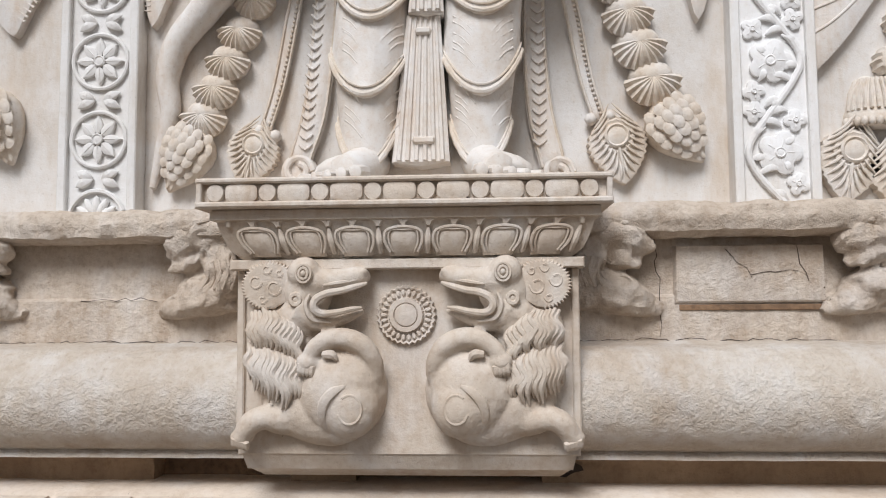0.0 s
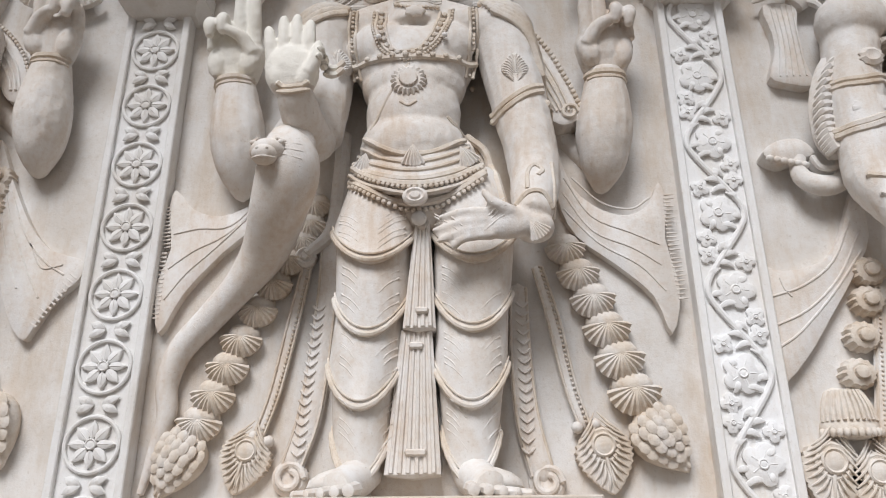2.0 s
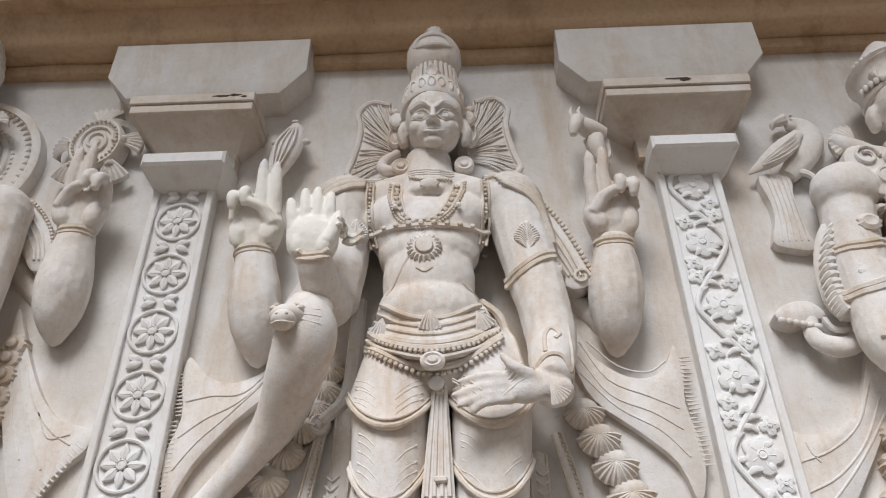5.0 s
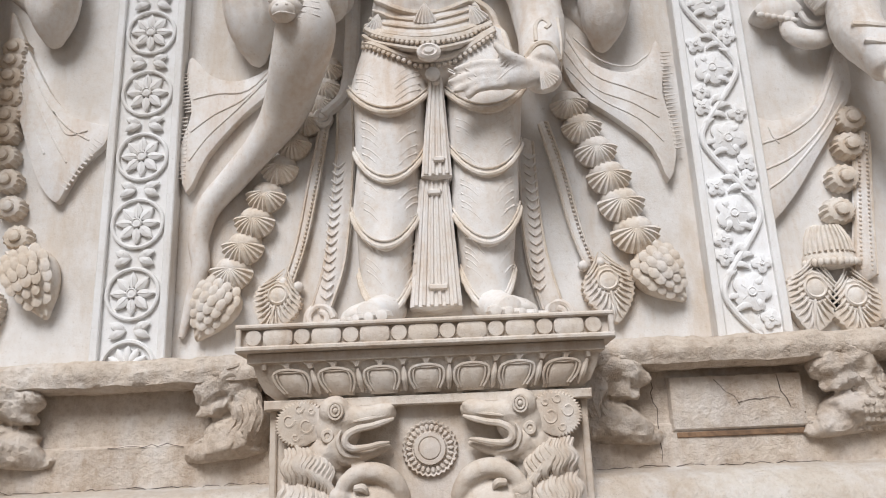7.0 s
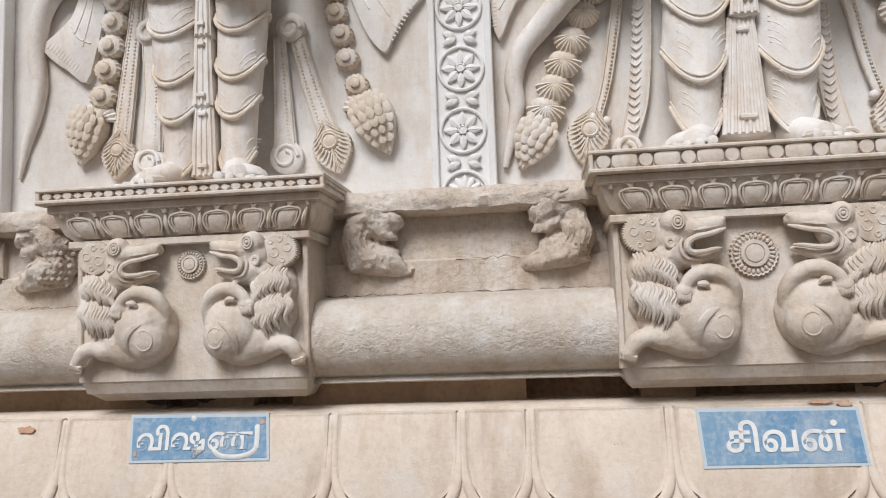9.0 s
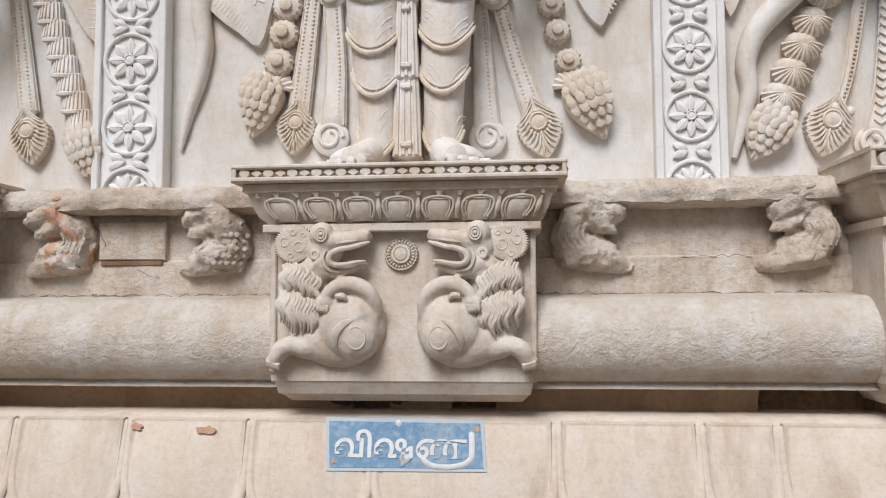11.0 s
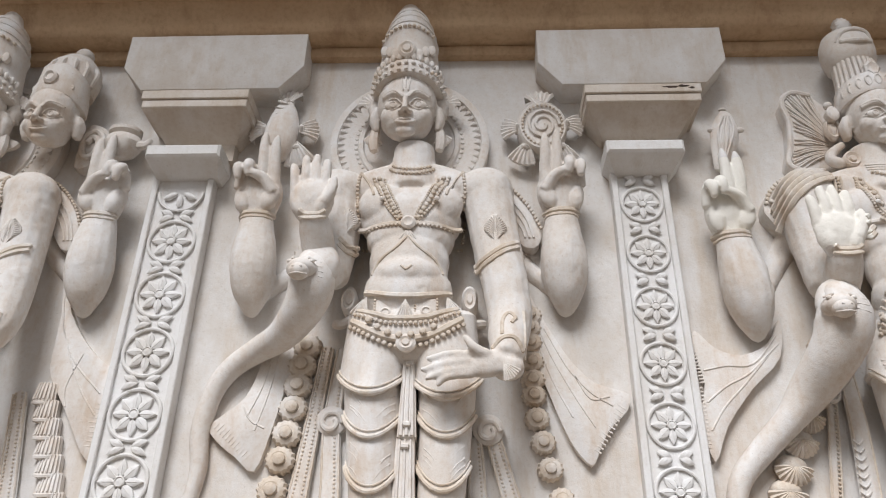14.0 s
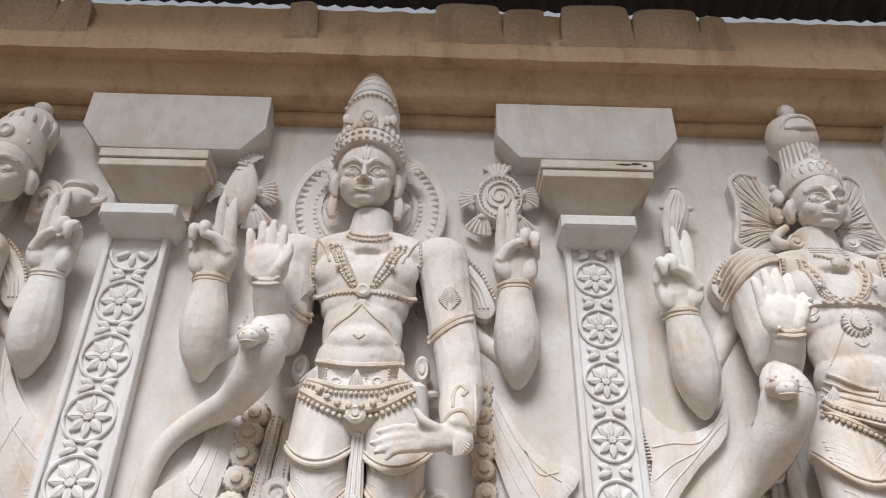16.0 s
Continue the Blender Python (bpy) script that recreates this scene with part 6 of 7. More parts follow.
    for k in range(56):
        a = 2 * math.pi * k / 56
        c, q = math.cos(a), math.sin(a)
        s.tube([(hx + 0.362 * c, 4.03 + 0.362 * q, 0.058), (hx + 0.33 * c, 4.03 + 0.33 * q, 0.054)], [0.016, 0.003], 6, 1, 0.8)
        s.ball((hx + 0.272 * c, 4.03 + 0.272 * q, 0.055), (0.010, 0.010, 0.007), 0, 6, 4)
    # necklaces
    s.beads(arc(-0.1, 0.10, 3.765, 0.06), 0.011, 0.02, 0.004)
    s.beads(arc(-0.09, 0.09, 3.785, 0.05), 0.009, 0.017, 0.004)
    for e in (-1, 1):
        for dx, r in ((0.0, 0.013), (0.026, 0.009), (-0.024, 0.007)):
            s.beads([(e * (0.15 + dx), 3.70), (e * (0.115 + dx), 3.60), (e * (0.07 + dx * 0.9), 3.50), (e * 0.03 + dx * 0.3 * e, 3.43)], r, r * 1.9, 0.004)
        s.drape([(e * 0.24, 3.74), (e * 0.19, 3.66), (e * 0.165, 3.58)], 0.007, 0.003)
        s.beads([(e * 0.24, 3.75), (e * 0.25, 3.62), (e * 0.235, 3.45)], 0.009, 0.018, 0.004)
        s.ball((e * 0.125, 3.545, 0.298), (0.012, 0.012, 0.008), 0, 8, 5)
    s.boss((0.0, 3.42, s.cast(0, 3.42)), [(0.034, 0), (0.034, 0.016), (0.022, 0.024), (0.012, 0.018)], 16)
    s.shell((0.0, 3.39, s.cast(0, 3.36) - 0.008), 0.06, -90, 6, 45, 0.4)
    s.drape(arc(-0.235, 0.235, 3.435, 0.012), 0.013, 0.002)
    s.beads(arc(-0.235, 0.235, 3.425, 0.012), 0.008, 0.018, 0.006)
    for e in (-1, 1):
        s.drape([(0.0, 3.36), (e * 0.05, 3.30), (e * 0.12, 3.25), (e * 0.155, 3.19)], 0.007, 0.002)
    s.drape([(-0.022, 3.195), (0.0, 3.178), (0.024, 3.195)], 0.006, 0.0)
    armbands(s, 0.15, ((-0.74, 3.565), (0.70, 3.565)))
    # girdle
    s.drape(arc(-0.18, 0.19, 3.105, 0.045), 0.014, 0.004)
    s.drape(arc(-0.205, 0.22, 3.02, 0.06), 0.013, 0.006)
    s.beads(arc(-0.215, 0.23, 2.995, 0.06), 0.010, 0.021, 0.008)
    for k in range(9):
        u = -0.17 + 0.043 * k
        zt = 3.095 - 0.05 * (1 - (u / 0.2) ** 2)
        if k in (0, 4, 8):
            s.shell((u, zt, s.cast(u, zt) - 0.01), 0.095, -90 + u * 120, 6, 27, 0.42)
        elif k in (2, 6):
            d = s.cast(u, zt - 0.05) + 0.006
            w = 0.046
            s.plate([(u - w, zt - 0.095), (u + w, zt - 0.095), (u + w, zt), (u - w, zt)], d - 0.03, d, 1, 0.004)
            keep, s.under = s.under, None
            s.beads([(u - w, zt), (u - w, zt - 0.06), (u - w + 0.01, zt - 0.095), (u, zt - 0.10), (u + w - 0.01, zt - 0.095), (u + w, zt - 0.06), (u + w, zt)], 0.0065, 0.014, 0, d)
            s.under = keep
            s.boss((u, zt - 0.055, d), [(0.02, 0), (0.02, 0.007), (0.014, 0.01), (0.01, 0.004)], 14, 1.2, 1)
    s.drape(arc(-0.225, 0.24, 2.965, 0.095), 0.016, 0.008)
    s.beads(arc(-0.23, 0.245, 2.94, 0.10), 0.012, 0.025, 0.010)
    s.beads(arc(-0.15, 0.16, 2.95, 0.07), 0.016, 0.05, 0.018)
    s.boss((0.01, 2.85, s.cast(0.01, 2.86)), [(0.038, 0), (0.038, 0.02), (0.026, 0.028), (0.016, 0.022), (0.012, 0.03)], 16, 1.1, 1)
    under, s.under = s.under, None
    for e in (-1, 1):
        s.boss((e * 0.27, 3.13, 0.05), [(0.05, 0), (0.05, 0.05), (0.036, 0.07), (0.02, 0.06), (0.015, 0.07)], 16, 0.75, 1.4)
        s.tube([(e * 0.25, 3.04, 0.10), (e * 0.29, 3.02, 0.09), (e * 0.33, 3.03, 0.06)], 0.022, 8)
    # shawl behind the shoulders
    s.plate([(0.28, 3.83), (0.42, 3.78), (0.54, 3.65), (0.605, 3.50), (0.585, 3.42), (0.52, 3.42), (0.45, 3.52), (0.34, 3.62)], -0.02, 0.08, 3)
    for k in range(3):
        s.tube([(0.32 + 0.02 * k, 3.78 - 0.03 * k, 0.083), (0.44, 3.70 - 0.035 * k, 0.083), (0.53 - 0.01 * k, 3.58 - 0.03 * k, 0.083), (0.57 - 0.02 * k, 3.46, 0.083)], 0.006, 6, 4)
    s.beads([(0.32, 3.82), (0.43, 3.775), (0.54, 3.65), (0.605, 3.51)], 0.010, 0.021, 0, 0.085)
    s.plate([(-0.30, 3.8), (-0.42, 3.70), (-0.52, 3.55), (-0.52, 3.35), (-0.44, 3.30), (-0.36, 3.45)], -0.02, 0.07, 3)
    s.boss((-0.47, 3.34, 0.0), [(0.105, 0), (0.105, 0.06), (0.09, 0.075), (0.05, 0.07)], 44, 1, 1.15, 0, 22, 0.12)
    # conch and wheel, each in flames
    s.tube([(-0.71, 3.92, 0.09), (-0.69, 4.05, 0.1), (-0.685, 4.20, 0.085), (-0.69, 4.33, 0.07)], [0.062, 0.088, 0.068, 0.014], 14, 4, 0.6)
    for k in range(8):
        z, w = 3.97 + 0.042 * k, 0.078 - 0.007 * k
        s.tube([(-0.70 - w, z + 0.02, 0.095), (-0.70 - w * 0.3, z, 0.142 - 0.004 * k), (-0.69 + w * 0.7, z - 0.012, 0.115)], [0.004, 0.009, 0.004], 6, 3)
    for k in range(9):
        s.ball((-0.70 + 0.002 * k, 3.94 + 0.042 * k, 0.135 - 0.004 * k), (0.008, 0.012, 0.01), 0, 6, 4)
    for turn, bx, bz, r in ((172, -0.735, 4.10, 0.125), (8, -0.635, 4.10, 0.13), (-75, -0.62, 4.04, 0.15), (88, -0.685, 4.24, 0.13)):
        flame(s, bx, bz, r, turn, 0.045)
    if pot:
        s.bell(0.70, 0.09, [(3.93, 0.03), (3.96, 0.075), (4.01, 0.10), (4.05, 0.085), (4.065, 0.06), (4.08, 0.085), (4.10, 0.085), (4.11, 0.055), (4.12, 0.03)], 0, 0.8)
        s.tube([(0.79, 4.0, 0.1), (0.83, 4.0, 0.11), (0.85, 4.03, 0.11)], [0.025, 0.02, 0.012], 8)
    else:
        flaming_wheel(s)
    # cloth ends
    if pot:
        banner(s, [(0.49, 3.65), (0.56, 3.6), (0.60, 3.2), (0.72, 2.98), (0.86, 2.85), (0.90, 2.85), (0.90, 2.65), (0.88, 2.42), (0.72, 2.65), (0.62, 2.80), (0.60, 2.9), (0.58, 3.2)],
               [[(0.54, 3.6), (0.575, 3.2), (0.64, 2.98), (0.76, 2.75), (0.86, 2.62)], [(0.56, 3.4), (0.60, 3.1), (0.70, 2.88), (0.86, 2.72)], [(0.74, 2.9), (0.70, 2.75), (0.72, 2.66)]], 0.035, (((0.87, 2.48), (0.89, 2.68), 10),))
        for q in range(9):
            t = q / 8
            px, pz = 0.62 + 0.19 * t, 2.72 - 0.62 * t
            s.bell(px, 0.02, [(pz + 0.05, 0.036), (pz + 0.04, 0.045), (pz - 0.03, 0.05 + 0.008 * t), (pz - 0.035, 0.056 + 0.008 * t), (pz - 0.045, 0.054 + 0.008 * t), (pz - 0.05, 0.035)], 0.012, 0.9, 20)
            for k in range(9):
                a = radians(20 + 140 * k / 8)
                s.tube([(px + 0.044 * math.cos(a), pz + 0.04, 0.02 + 0.04 * math.sin(a)), (px + 0.053 * math.cos(a), pz - 0.035, 0.022 + 0.05 * math.sin(a))], 0.004, 5, 1)
        s.cone_of_scales((0.825, 2.06, 0.025), 0.24, 0.17, -72, 7, 0.075)
        ribbon(s, [(0.50, 2.72), (0.545, 2.4), (0.58, 2.14)], [0.035, 0.042, 0.05], 2)
        leaf_pendant(s, 0.59, 2.06, 0.09, -80)
    else:
        hangings(s)
    s.tube([(-0.5, 2.9, 0.02), (-0.52, 2.8, 0.02)], 0.02, 6, 1)
    banner(s, [(-0.50, 3.02), (-0.62, 2.96), (-0.655, 2.82), (-0.70, 2.70), (-0.79, 2.62), (-0.84, 2.57), (-0.78, 2.50), (-0.71, 2.45), (-0.62, 2.39), (-0.57, 2.55), (-0.53, 2.75)],
           [[(-0.60, 2.9), (-0.63, 2.75), (-0.68, 2.62)], [(-0.57, 2.9), (-0.60, 2.72), (-0.64, 2.56)], [(-0.70, 2.66), (-0.66, 2.6), (-0.60, 2.57)]], 0.035, (((-0.82, 2.57), (-0.66, 2.43), 12),))
    chain_of_rounds(s, [(-0.45, 2.935), (-0.465, 2.845), (-0.475, 2.755), (-0.485, 2.655), (-0.50, 2.545), (-0.515, 2.435), (-0.535, 2.315)], 0.06)
    s.shell((-0.565, 2.20, 0.01), 0.09, 70, 9, 75, 0.6)
    s.cone_of_scales((-0.58, 2.25, 0.025), 0.25, 0.19, -106, 7, 0.08)
    ribbon(s, [(-0.36, 2.93), (-0.39, 2.65), (-0.43, 2.30), (-0.455, 2.10)], [0.03, 0.035, 0.045, 0.05], 2)
    leaf_pendant(s, -0.46, 2.065, 0.082, -98)
    ribbon(s, [(-0.29, 2.92), (-0.315, 2.6), (-0.30, 2.3), (-0.31, 2.05)], [0.03, 0.04, 0.045, 0.055], True, 0.026)
    ribbon(s, [(0.29, 2.52), (0.30, 2.3), (0.31, 2.02)], [0.03, 0.04, 0.055], True, 0.026)
    for cx, cz in ((-0.32, 2.0), (0.315, 1.985)):
        s.boss((cx, cz, 0), [(0.075, 0), (0.075, 0.03), (0.06, 0.04)], 24)
        s.tube([(cx + 0.055 * math.cos(a) * (1 - a / 14), cz + 0.055 * math.sin(a) * (1 - a / 14), 0.042) for a in [0.7 * q for q in range(12)]], 0.009, 8, 2)
    for e, cx, cz in ((-1, -0.315, 2.60), (1, 0.345, 2.565)):
        s.boss((cx, cz, 0), [(0.065, 0), (0.065, 0.04), (0.05, 0.05)], 20)
        s.tube([(cx + 0.05 * math.cos(a) * (1 - a / 12), cz - 0.01 + 0.05 * math.sin(a) * (1 - a / 12), 0.052) for a in [0.7 * q for q in range(11)]], 0.012, 8, 2)
    cobra(s, [(-0.43, 3.22, 0.31), (-0.402, 3.185, 0.33), (-0.392, 3.10, 0.33), (-0.425, 3.015, 0.29), (-0.53, 2.94, 0.17), (-0.66, 2.90, 0.08), (-0.77, 2.83, 0.05), (-0.84, 2.72, 0.04), (-0.87, 2.55, 0.03), (-0.855, 2.40, 0.025), (-0.875, 2.26, 0.02), (-0.92, 2.12, 0.015), (-0.955, 1.97, 0.012)],
          [0.04, 0.080, 0.098, 0.088, 0.070, 0.056, 0.048, 0.044, 0.042, 0.036, 0.03, 0.022, 0.008], -0.42, 3.125, 0.425)
    s.under = under
    ob = s.finish("statue", CREAM, worn=ORNAMENT)
    return tagged(ob, "cream stucco three-headed statue holding a water pot" if pot else "cream stucco four-armed statue with tall crown, conch and wheel", "statue", "statues along the wall")


statue_matted_hair(0.985)
statue_tall_crown(-1.20)
statue_tall_crown(-3.40, True)


def statue_with_bird(x):
    """Figure beside the vine pilaster, with a parrot on the wall next to it."""
    s = Sculpt((x, 0))
    figure_body(s, 0, False, ())
    s.tube([(-0.355, 3.60, 0.12), (-0.40, 3.35, 0.14), (-0.42, 3.12, 0.17), (-0.44, 2.95, 0.2), (-0.42, 2.85, 0.24), (-0.40, 2.74, 0.28)], [0.108, 0.105, 0.10, 0.092, 0.082, 0.064], 14)
    s.ball((-0.36, 2.70, 0.3), (0.09, 0.055, 0.04), 10)
    s.fuse(0.010, 3)
    h = Sculpt((x, 0))
    head(h, 0.0, 4.02, 1.0)
    h.fuse(0.006, 2)
    h.plain = True
    face_lines(h.settle(), 0.0, 4.02, 1.0)
    h.tilt(4.05, 0.3, 13)
    s.merge(h)
    tiers(s, -0.13, 0.15, [(2.95, 2.745, 0.14, 0.138, 0.0, 0.0), (2.76, 2.50, 0.125, 0.112, 0.0, -0.01), (2.51, 2.275, 0.105, 0.112, -0.01, -0.03), (2.28, 2.05, 0.104, 0.084, -0.03, -0.035)], 0.13)
    tiers(s, 0.2, 0.15, [(2.95, 2.74, 0.145, 0.138, 0.0, 0.0), (2.75, 2.51, 0.128, 0.118, 0.0, -0.01), (2.53, 2.275, 0.112, 0.112, -0.01, -0.02), (2.28, 2.05, 0.104, 0.082, -0.02, -0.025)], 0.13)
    foot(s, -0.15, -1)
    foot(s, 0.19, 1)
    pleats(s, [(0.03, 2.83), (0.02, 1.955)], 0.03, 0.08, 0.22, 6)
    s.settle()
    s.bell(0.0, 0.2, [(4.10, 0.12), (4.105, 0.14), (4.12, 0.145), (4.13, 0.138), (4.20, 0.145), (4.24, 0.155), (4.25, 0.168), (4.262, 0.155), (4.275, 0.168), (4.29, 0.15), (4.32, 0.12), (4.37, 0.095), (4.42, 0.055), (4.45, 0.015)], -0.03, 0.95)
    for q in range(17):
        a = radians(8 + 164 * q / 16)
        s.ball((0.15 * math.cos(a), 4.155, 0.2 + 0.142 * math.sin(a)), (0.014, 0.018, 0.012), 0, 8, 5)
        s.ball((0.135 * math.cos(a), 4.315, 0.2 + 0.128 * math.sin(a)), (0.012, 0.014, 0.011), 0, 8, 5)
    for cx in (-0.1, 0.0, 0.1):
        leaf_plate(s, cx, 4.195, 0.03, 90, 0.335 - 6.0 * cx * cx)
    for z in (3.37, 3.345):
        s.drape([(-0.52, z), (-0.42, z - 0.025), (-0.30, z + 0.01)], 0.013, 0.0)
    for z in (3.17, 3.145):
        s.drape([(-0.53, z - 0.02), (-0.44, z - 0.02), (-0.32, z + 0.03)], 0.016, 0.0)
    s.shell((-0.40, 3.20, s.cast(-0.40, 3.24) - 0.02), 0.075, 90, 9, 85, 0.35)
    s.boss((-0.36, 3.44, s.cast(-0.36, 3.44) - 0.01), [(0.05, 0), (0.05, 0.02), (0.03, 0.03), (0.015, 0.025)], 20, 1, 0.8, 0, 9, 0.2)
    for z, sag in ((3.05, 0.06), (3.0, 0.08), (2.95, 0.11)):
        s.drape(arc(-0.23, 0.25, z, sag), 0.013, 0.006)
        s.beads(arc(-0.23, 0.25, z - 0.02, sag), 0.009, 0.02, 0.008)
    s.drape([(-0.5, 2.93), (-0.42, 2.90), (-0.34, 2.92)], 0.012, 0.0)
    s.drape([(-0.48, 2.85), (-0.42, 2.82), (-0.34, 2.84)], 0.012, 0.0)
    under, s.under = s.under, None
    # ear and shoulder scrolls
    s.shell((-0.20, 3.97, 0.08), 0.10, 150, 9, 70, 0.5)
    s.tube([(-0.12, 3.86, 0.1), (-0.2, 3.92, 0.1), (-0.28, 4.0, 0.09)], [0.05, 0.05, 0.03], 10)
    s.plate([(-0.1, 3.62), (-0.26, 3.60), (-0.33, 3.70), (-0.33, 3.82), (-0.25, 3.86), (-0.12, 3.82)], -0.02, 0.215, 3)
    for cx, cz, r in ((-0.25, 3.79, 0.055), (-0.2, 3.68, 0.05), (-0.14, 3.77, 0.05)):
        s.tube([(cx + r * math.cos(a) * (1 - a / 13), cz + r * math.sin(a) * (1 - a / 13), 0.222) for a in [0.7 * q for q in range(13)]], 0.009, 6, 2)
    for a in (150, 175, 200, 225):
        leaf(s, (-0.33, 3.655, 0.15), 0.12, 0.05, a, 0.04)
    # serrated shoulder band ending in a curl with a leaf
    band = [(-0.17, 3.57), (-0.33, 3.55), (-0.44, 3.48), (-0.51, 3.32), (-0.525, 3.17), (-0.50, 3.09)]
    s.tube([(*p, 0.12) for p in band], [0.03, 0.045, 0.055, 0.055, 0.05, 0.04], 10, 5, 0.8)
    line = spline(band, 5)
    for i in range(1, len(line) - 1):
        p = line[i]
        s.tube([(p[0] + 0.012, p[1], 0.16), (p[0] - 0.025, p[1] - 0.01, 0.175), (p[0] - 0.05, p[1] - 0.028, 0.145)], [0.012, 0.016, 0.008], 6, 3)
    s.tube([(-0.62, 3.13, 0.06), (-0.625, 3.03, 0.07), (-0.56, 2.985, 0.08), (-0.48, 3.01, 0.07), (-0.43, 3.09, 0.06)], [0.03, 0.036, 0.042, 0.036, 0.028], 10, 5, 0.8)
    s.tube([(-0.58, 3.10, 0.09), (-0.56, 3.055, 0.095), (-0.51, 3.05, 0.095), (-0.48, 3.09, 0.09)], 0.012, 8)
    s.plate([(-0.56, 3.12), (-0.60, 3.18), (-0.67, 3.185), (-0.735, 3.155), (-0.75, 3.12), (-0.69, 3.085), (-0.62, 3.105)], -0.02, 0.085, 3)
    for q in range(6):
        s.ball((-0.735 + 0.025 * q, 3.10 - 0.006 * q, 0.085), (0.018, 0.015, 0.014), 0, 8, 5)
    # parrot, its tail hanging and one claw raised
    s.tube([(-0.42, 4.15, 0.04), (-0.365, 4.12, 0.05), (-0.36, 4.03, 0.055), (-0.42, 3.93, 0.05), (-0.50, 3.84, 0.04)], [0.036, 0.044, 0.066, 0.062, 0.042], 12, 5, 0.7)
    s.tube([(-0.44, 4.16, 0.06), (-0.49, 4.14, 0.055), (-0.50, 4.11, 0.05)], [0.03, 0.02, 0.006], 8)
    s.ball((-0.415, 4.165, 0.08), 0.009, 0, 8, 5)
    s.tube([(-0.42, 4.04, 0.10), (-0.50, 3.96, 0.10), (-0.58, 3.90, 0.08), (-0.67, 3.855, 0.05)], [0.024, 0.046, 0.04, 0.008], 10, 5, 0.4)
    for q in range(4):
        s.tube([(-0.45, 4.01 - 0.022 * q, 0.125), (-0.53, 3.945 - 0.02 * q, 0.125), (-0.62, 3.88 - 0.006 * q, 0.095)], 0.004, 6, 4)
    s.plate([(-0.63, 3.84), (-0.50, 3.83), (-0.515, 3.70), (-0.51, 3.58), (-0.495, 3.45), (-0.59, 3.455), (-0.655, 3.49), (-0.62, 3.6), (-0.615, 3.7)], -0.02, 0.055, 3)
    for q in range(5):
        s.tube([(-0.605 + 0.022 * q, 3.83, 0.056), (-0.598 + 0.02 * q, 3.65, 0.058), (-0.62 + 0.026 * q, 3.485, 0.056)], 0.004, 6, 4)
    s.tube([(-0.47, 3.86, 0.05), (-0.42, 3.83, 0.06), (-0.40, 3.80, 0.06)], [0.02, 0.016, 0.014], 8)
    for dx, dz in ((0.06, 0.05), (0.07, 0.01), (-0.045, -0.08)):
        s.tube([(-0.40, 3.80, 0.06), (-0.40 + dx * 0.6, 3.80 + dz * 0.6, 0.07), (-0.40 + dx, 3.80 + dz, 0.06)], [0.013, 0.011, 0.005], 6)
    # cloth end, button chain and pendants
    banner(s, [(-0.42, 3.0), (-0.47, 2.90), (-0.52, 2.79), (-0.60, 2.70), (-0.74, 2.665), (-0.82, 2.685), (-0.825, 2.57), (-0.815, 2.52), (-0.83, 2.42), (-0.83, 2.25), (-0.72, 2.34), (-0.60, 2.50), (-0.5, 2.64), (-0.41, 2.8)],
           [[(-0.47, 2.86), (-0.56, 2.70), (-0.68, 2.61), (-0.80, 2.57)], [(-0.44, 2.82), (-0.55, 2.64), (-0.68, 2.52), (-0.81, 2.46)], [(-0.45, 2.74), (-0.58, 2.58), (-0.72, 2.44), (-0.81, 2.38)], [(-0.76, 2.64), (-0.75, 2.6), (-0.73, 2.57)]], 0.04, (((-0.82, 2.55), (-0.82, 2.66), 8), ((-0.82, 2.28), (-0.82, 2.5), 12)))
    chain_of_rounds(s, [(-0.44, 2.66), (-0.465, 2.55), (-0.51, 2.42), (-0.55, 2.29)], 0.056)
    s.tint = 1
    s.bell(-0.605, 0.0, [(2.25, 0.03), (2.235, 0.062), (2.19, 0.082), (2.135, 0.09), (2.12, 0.098), (2.10, 0.10), (2.085, 0.092), (2.075, 0.05)], 0.01, 0.8)
    for q in range(13):
        a = radians(14 + 152 * q / 12)
        s.tube([(-0.605 + 0.06 * math.cos(a), 2.232, 0.052 * math.sin(a)), (-0.605 + 0.084 * math.cos(a), 2.18, 0.07 * math.sin(a)), (-0.605 + 0.092 * math.cos(a), 2.13, 0.078 * math.sin(a))], 0.006, 6, 3)
        s.ball((-0.605 + 0.102 * math.cos(a), 2.095 - 0.008 * math.sin(a), 0.084 * math.sin(a)), (0.012, 0.016, 0.010), 0, 8, 5)
    s.tint = 0
    leaf_pendant(s, -0.695, 2.0, 0.105, -100)
    leaf_pendant(s, -0.555, 1.965, 0.10, -85)
    ribbon(s, [(-0.40, 2.6), (-0.45, 2.3), (-0.49, 2.05)], [0.035, 0.04, 0.05], 2)
    s.under = under
    return tagged(s.finish("statue", CREAM, worn=ORNAMENT), "cream stucco statue with scrolled shoulder band beside a parrot", "statue", "statues along the wall")


statue_with_bird(3.06)

# ---- worn beasts under the ledge ----


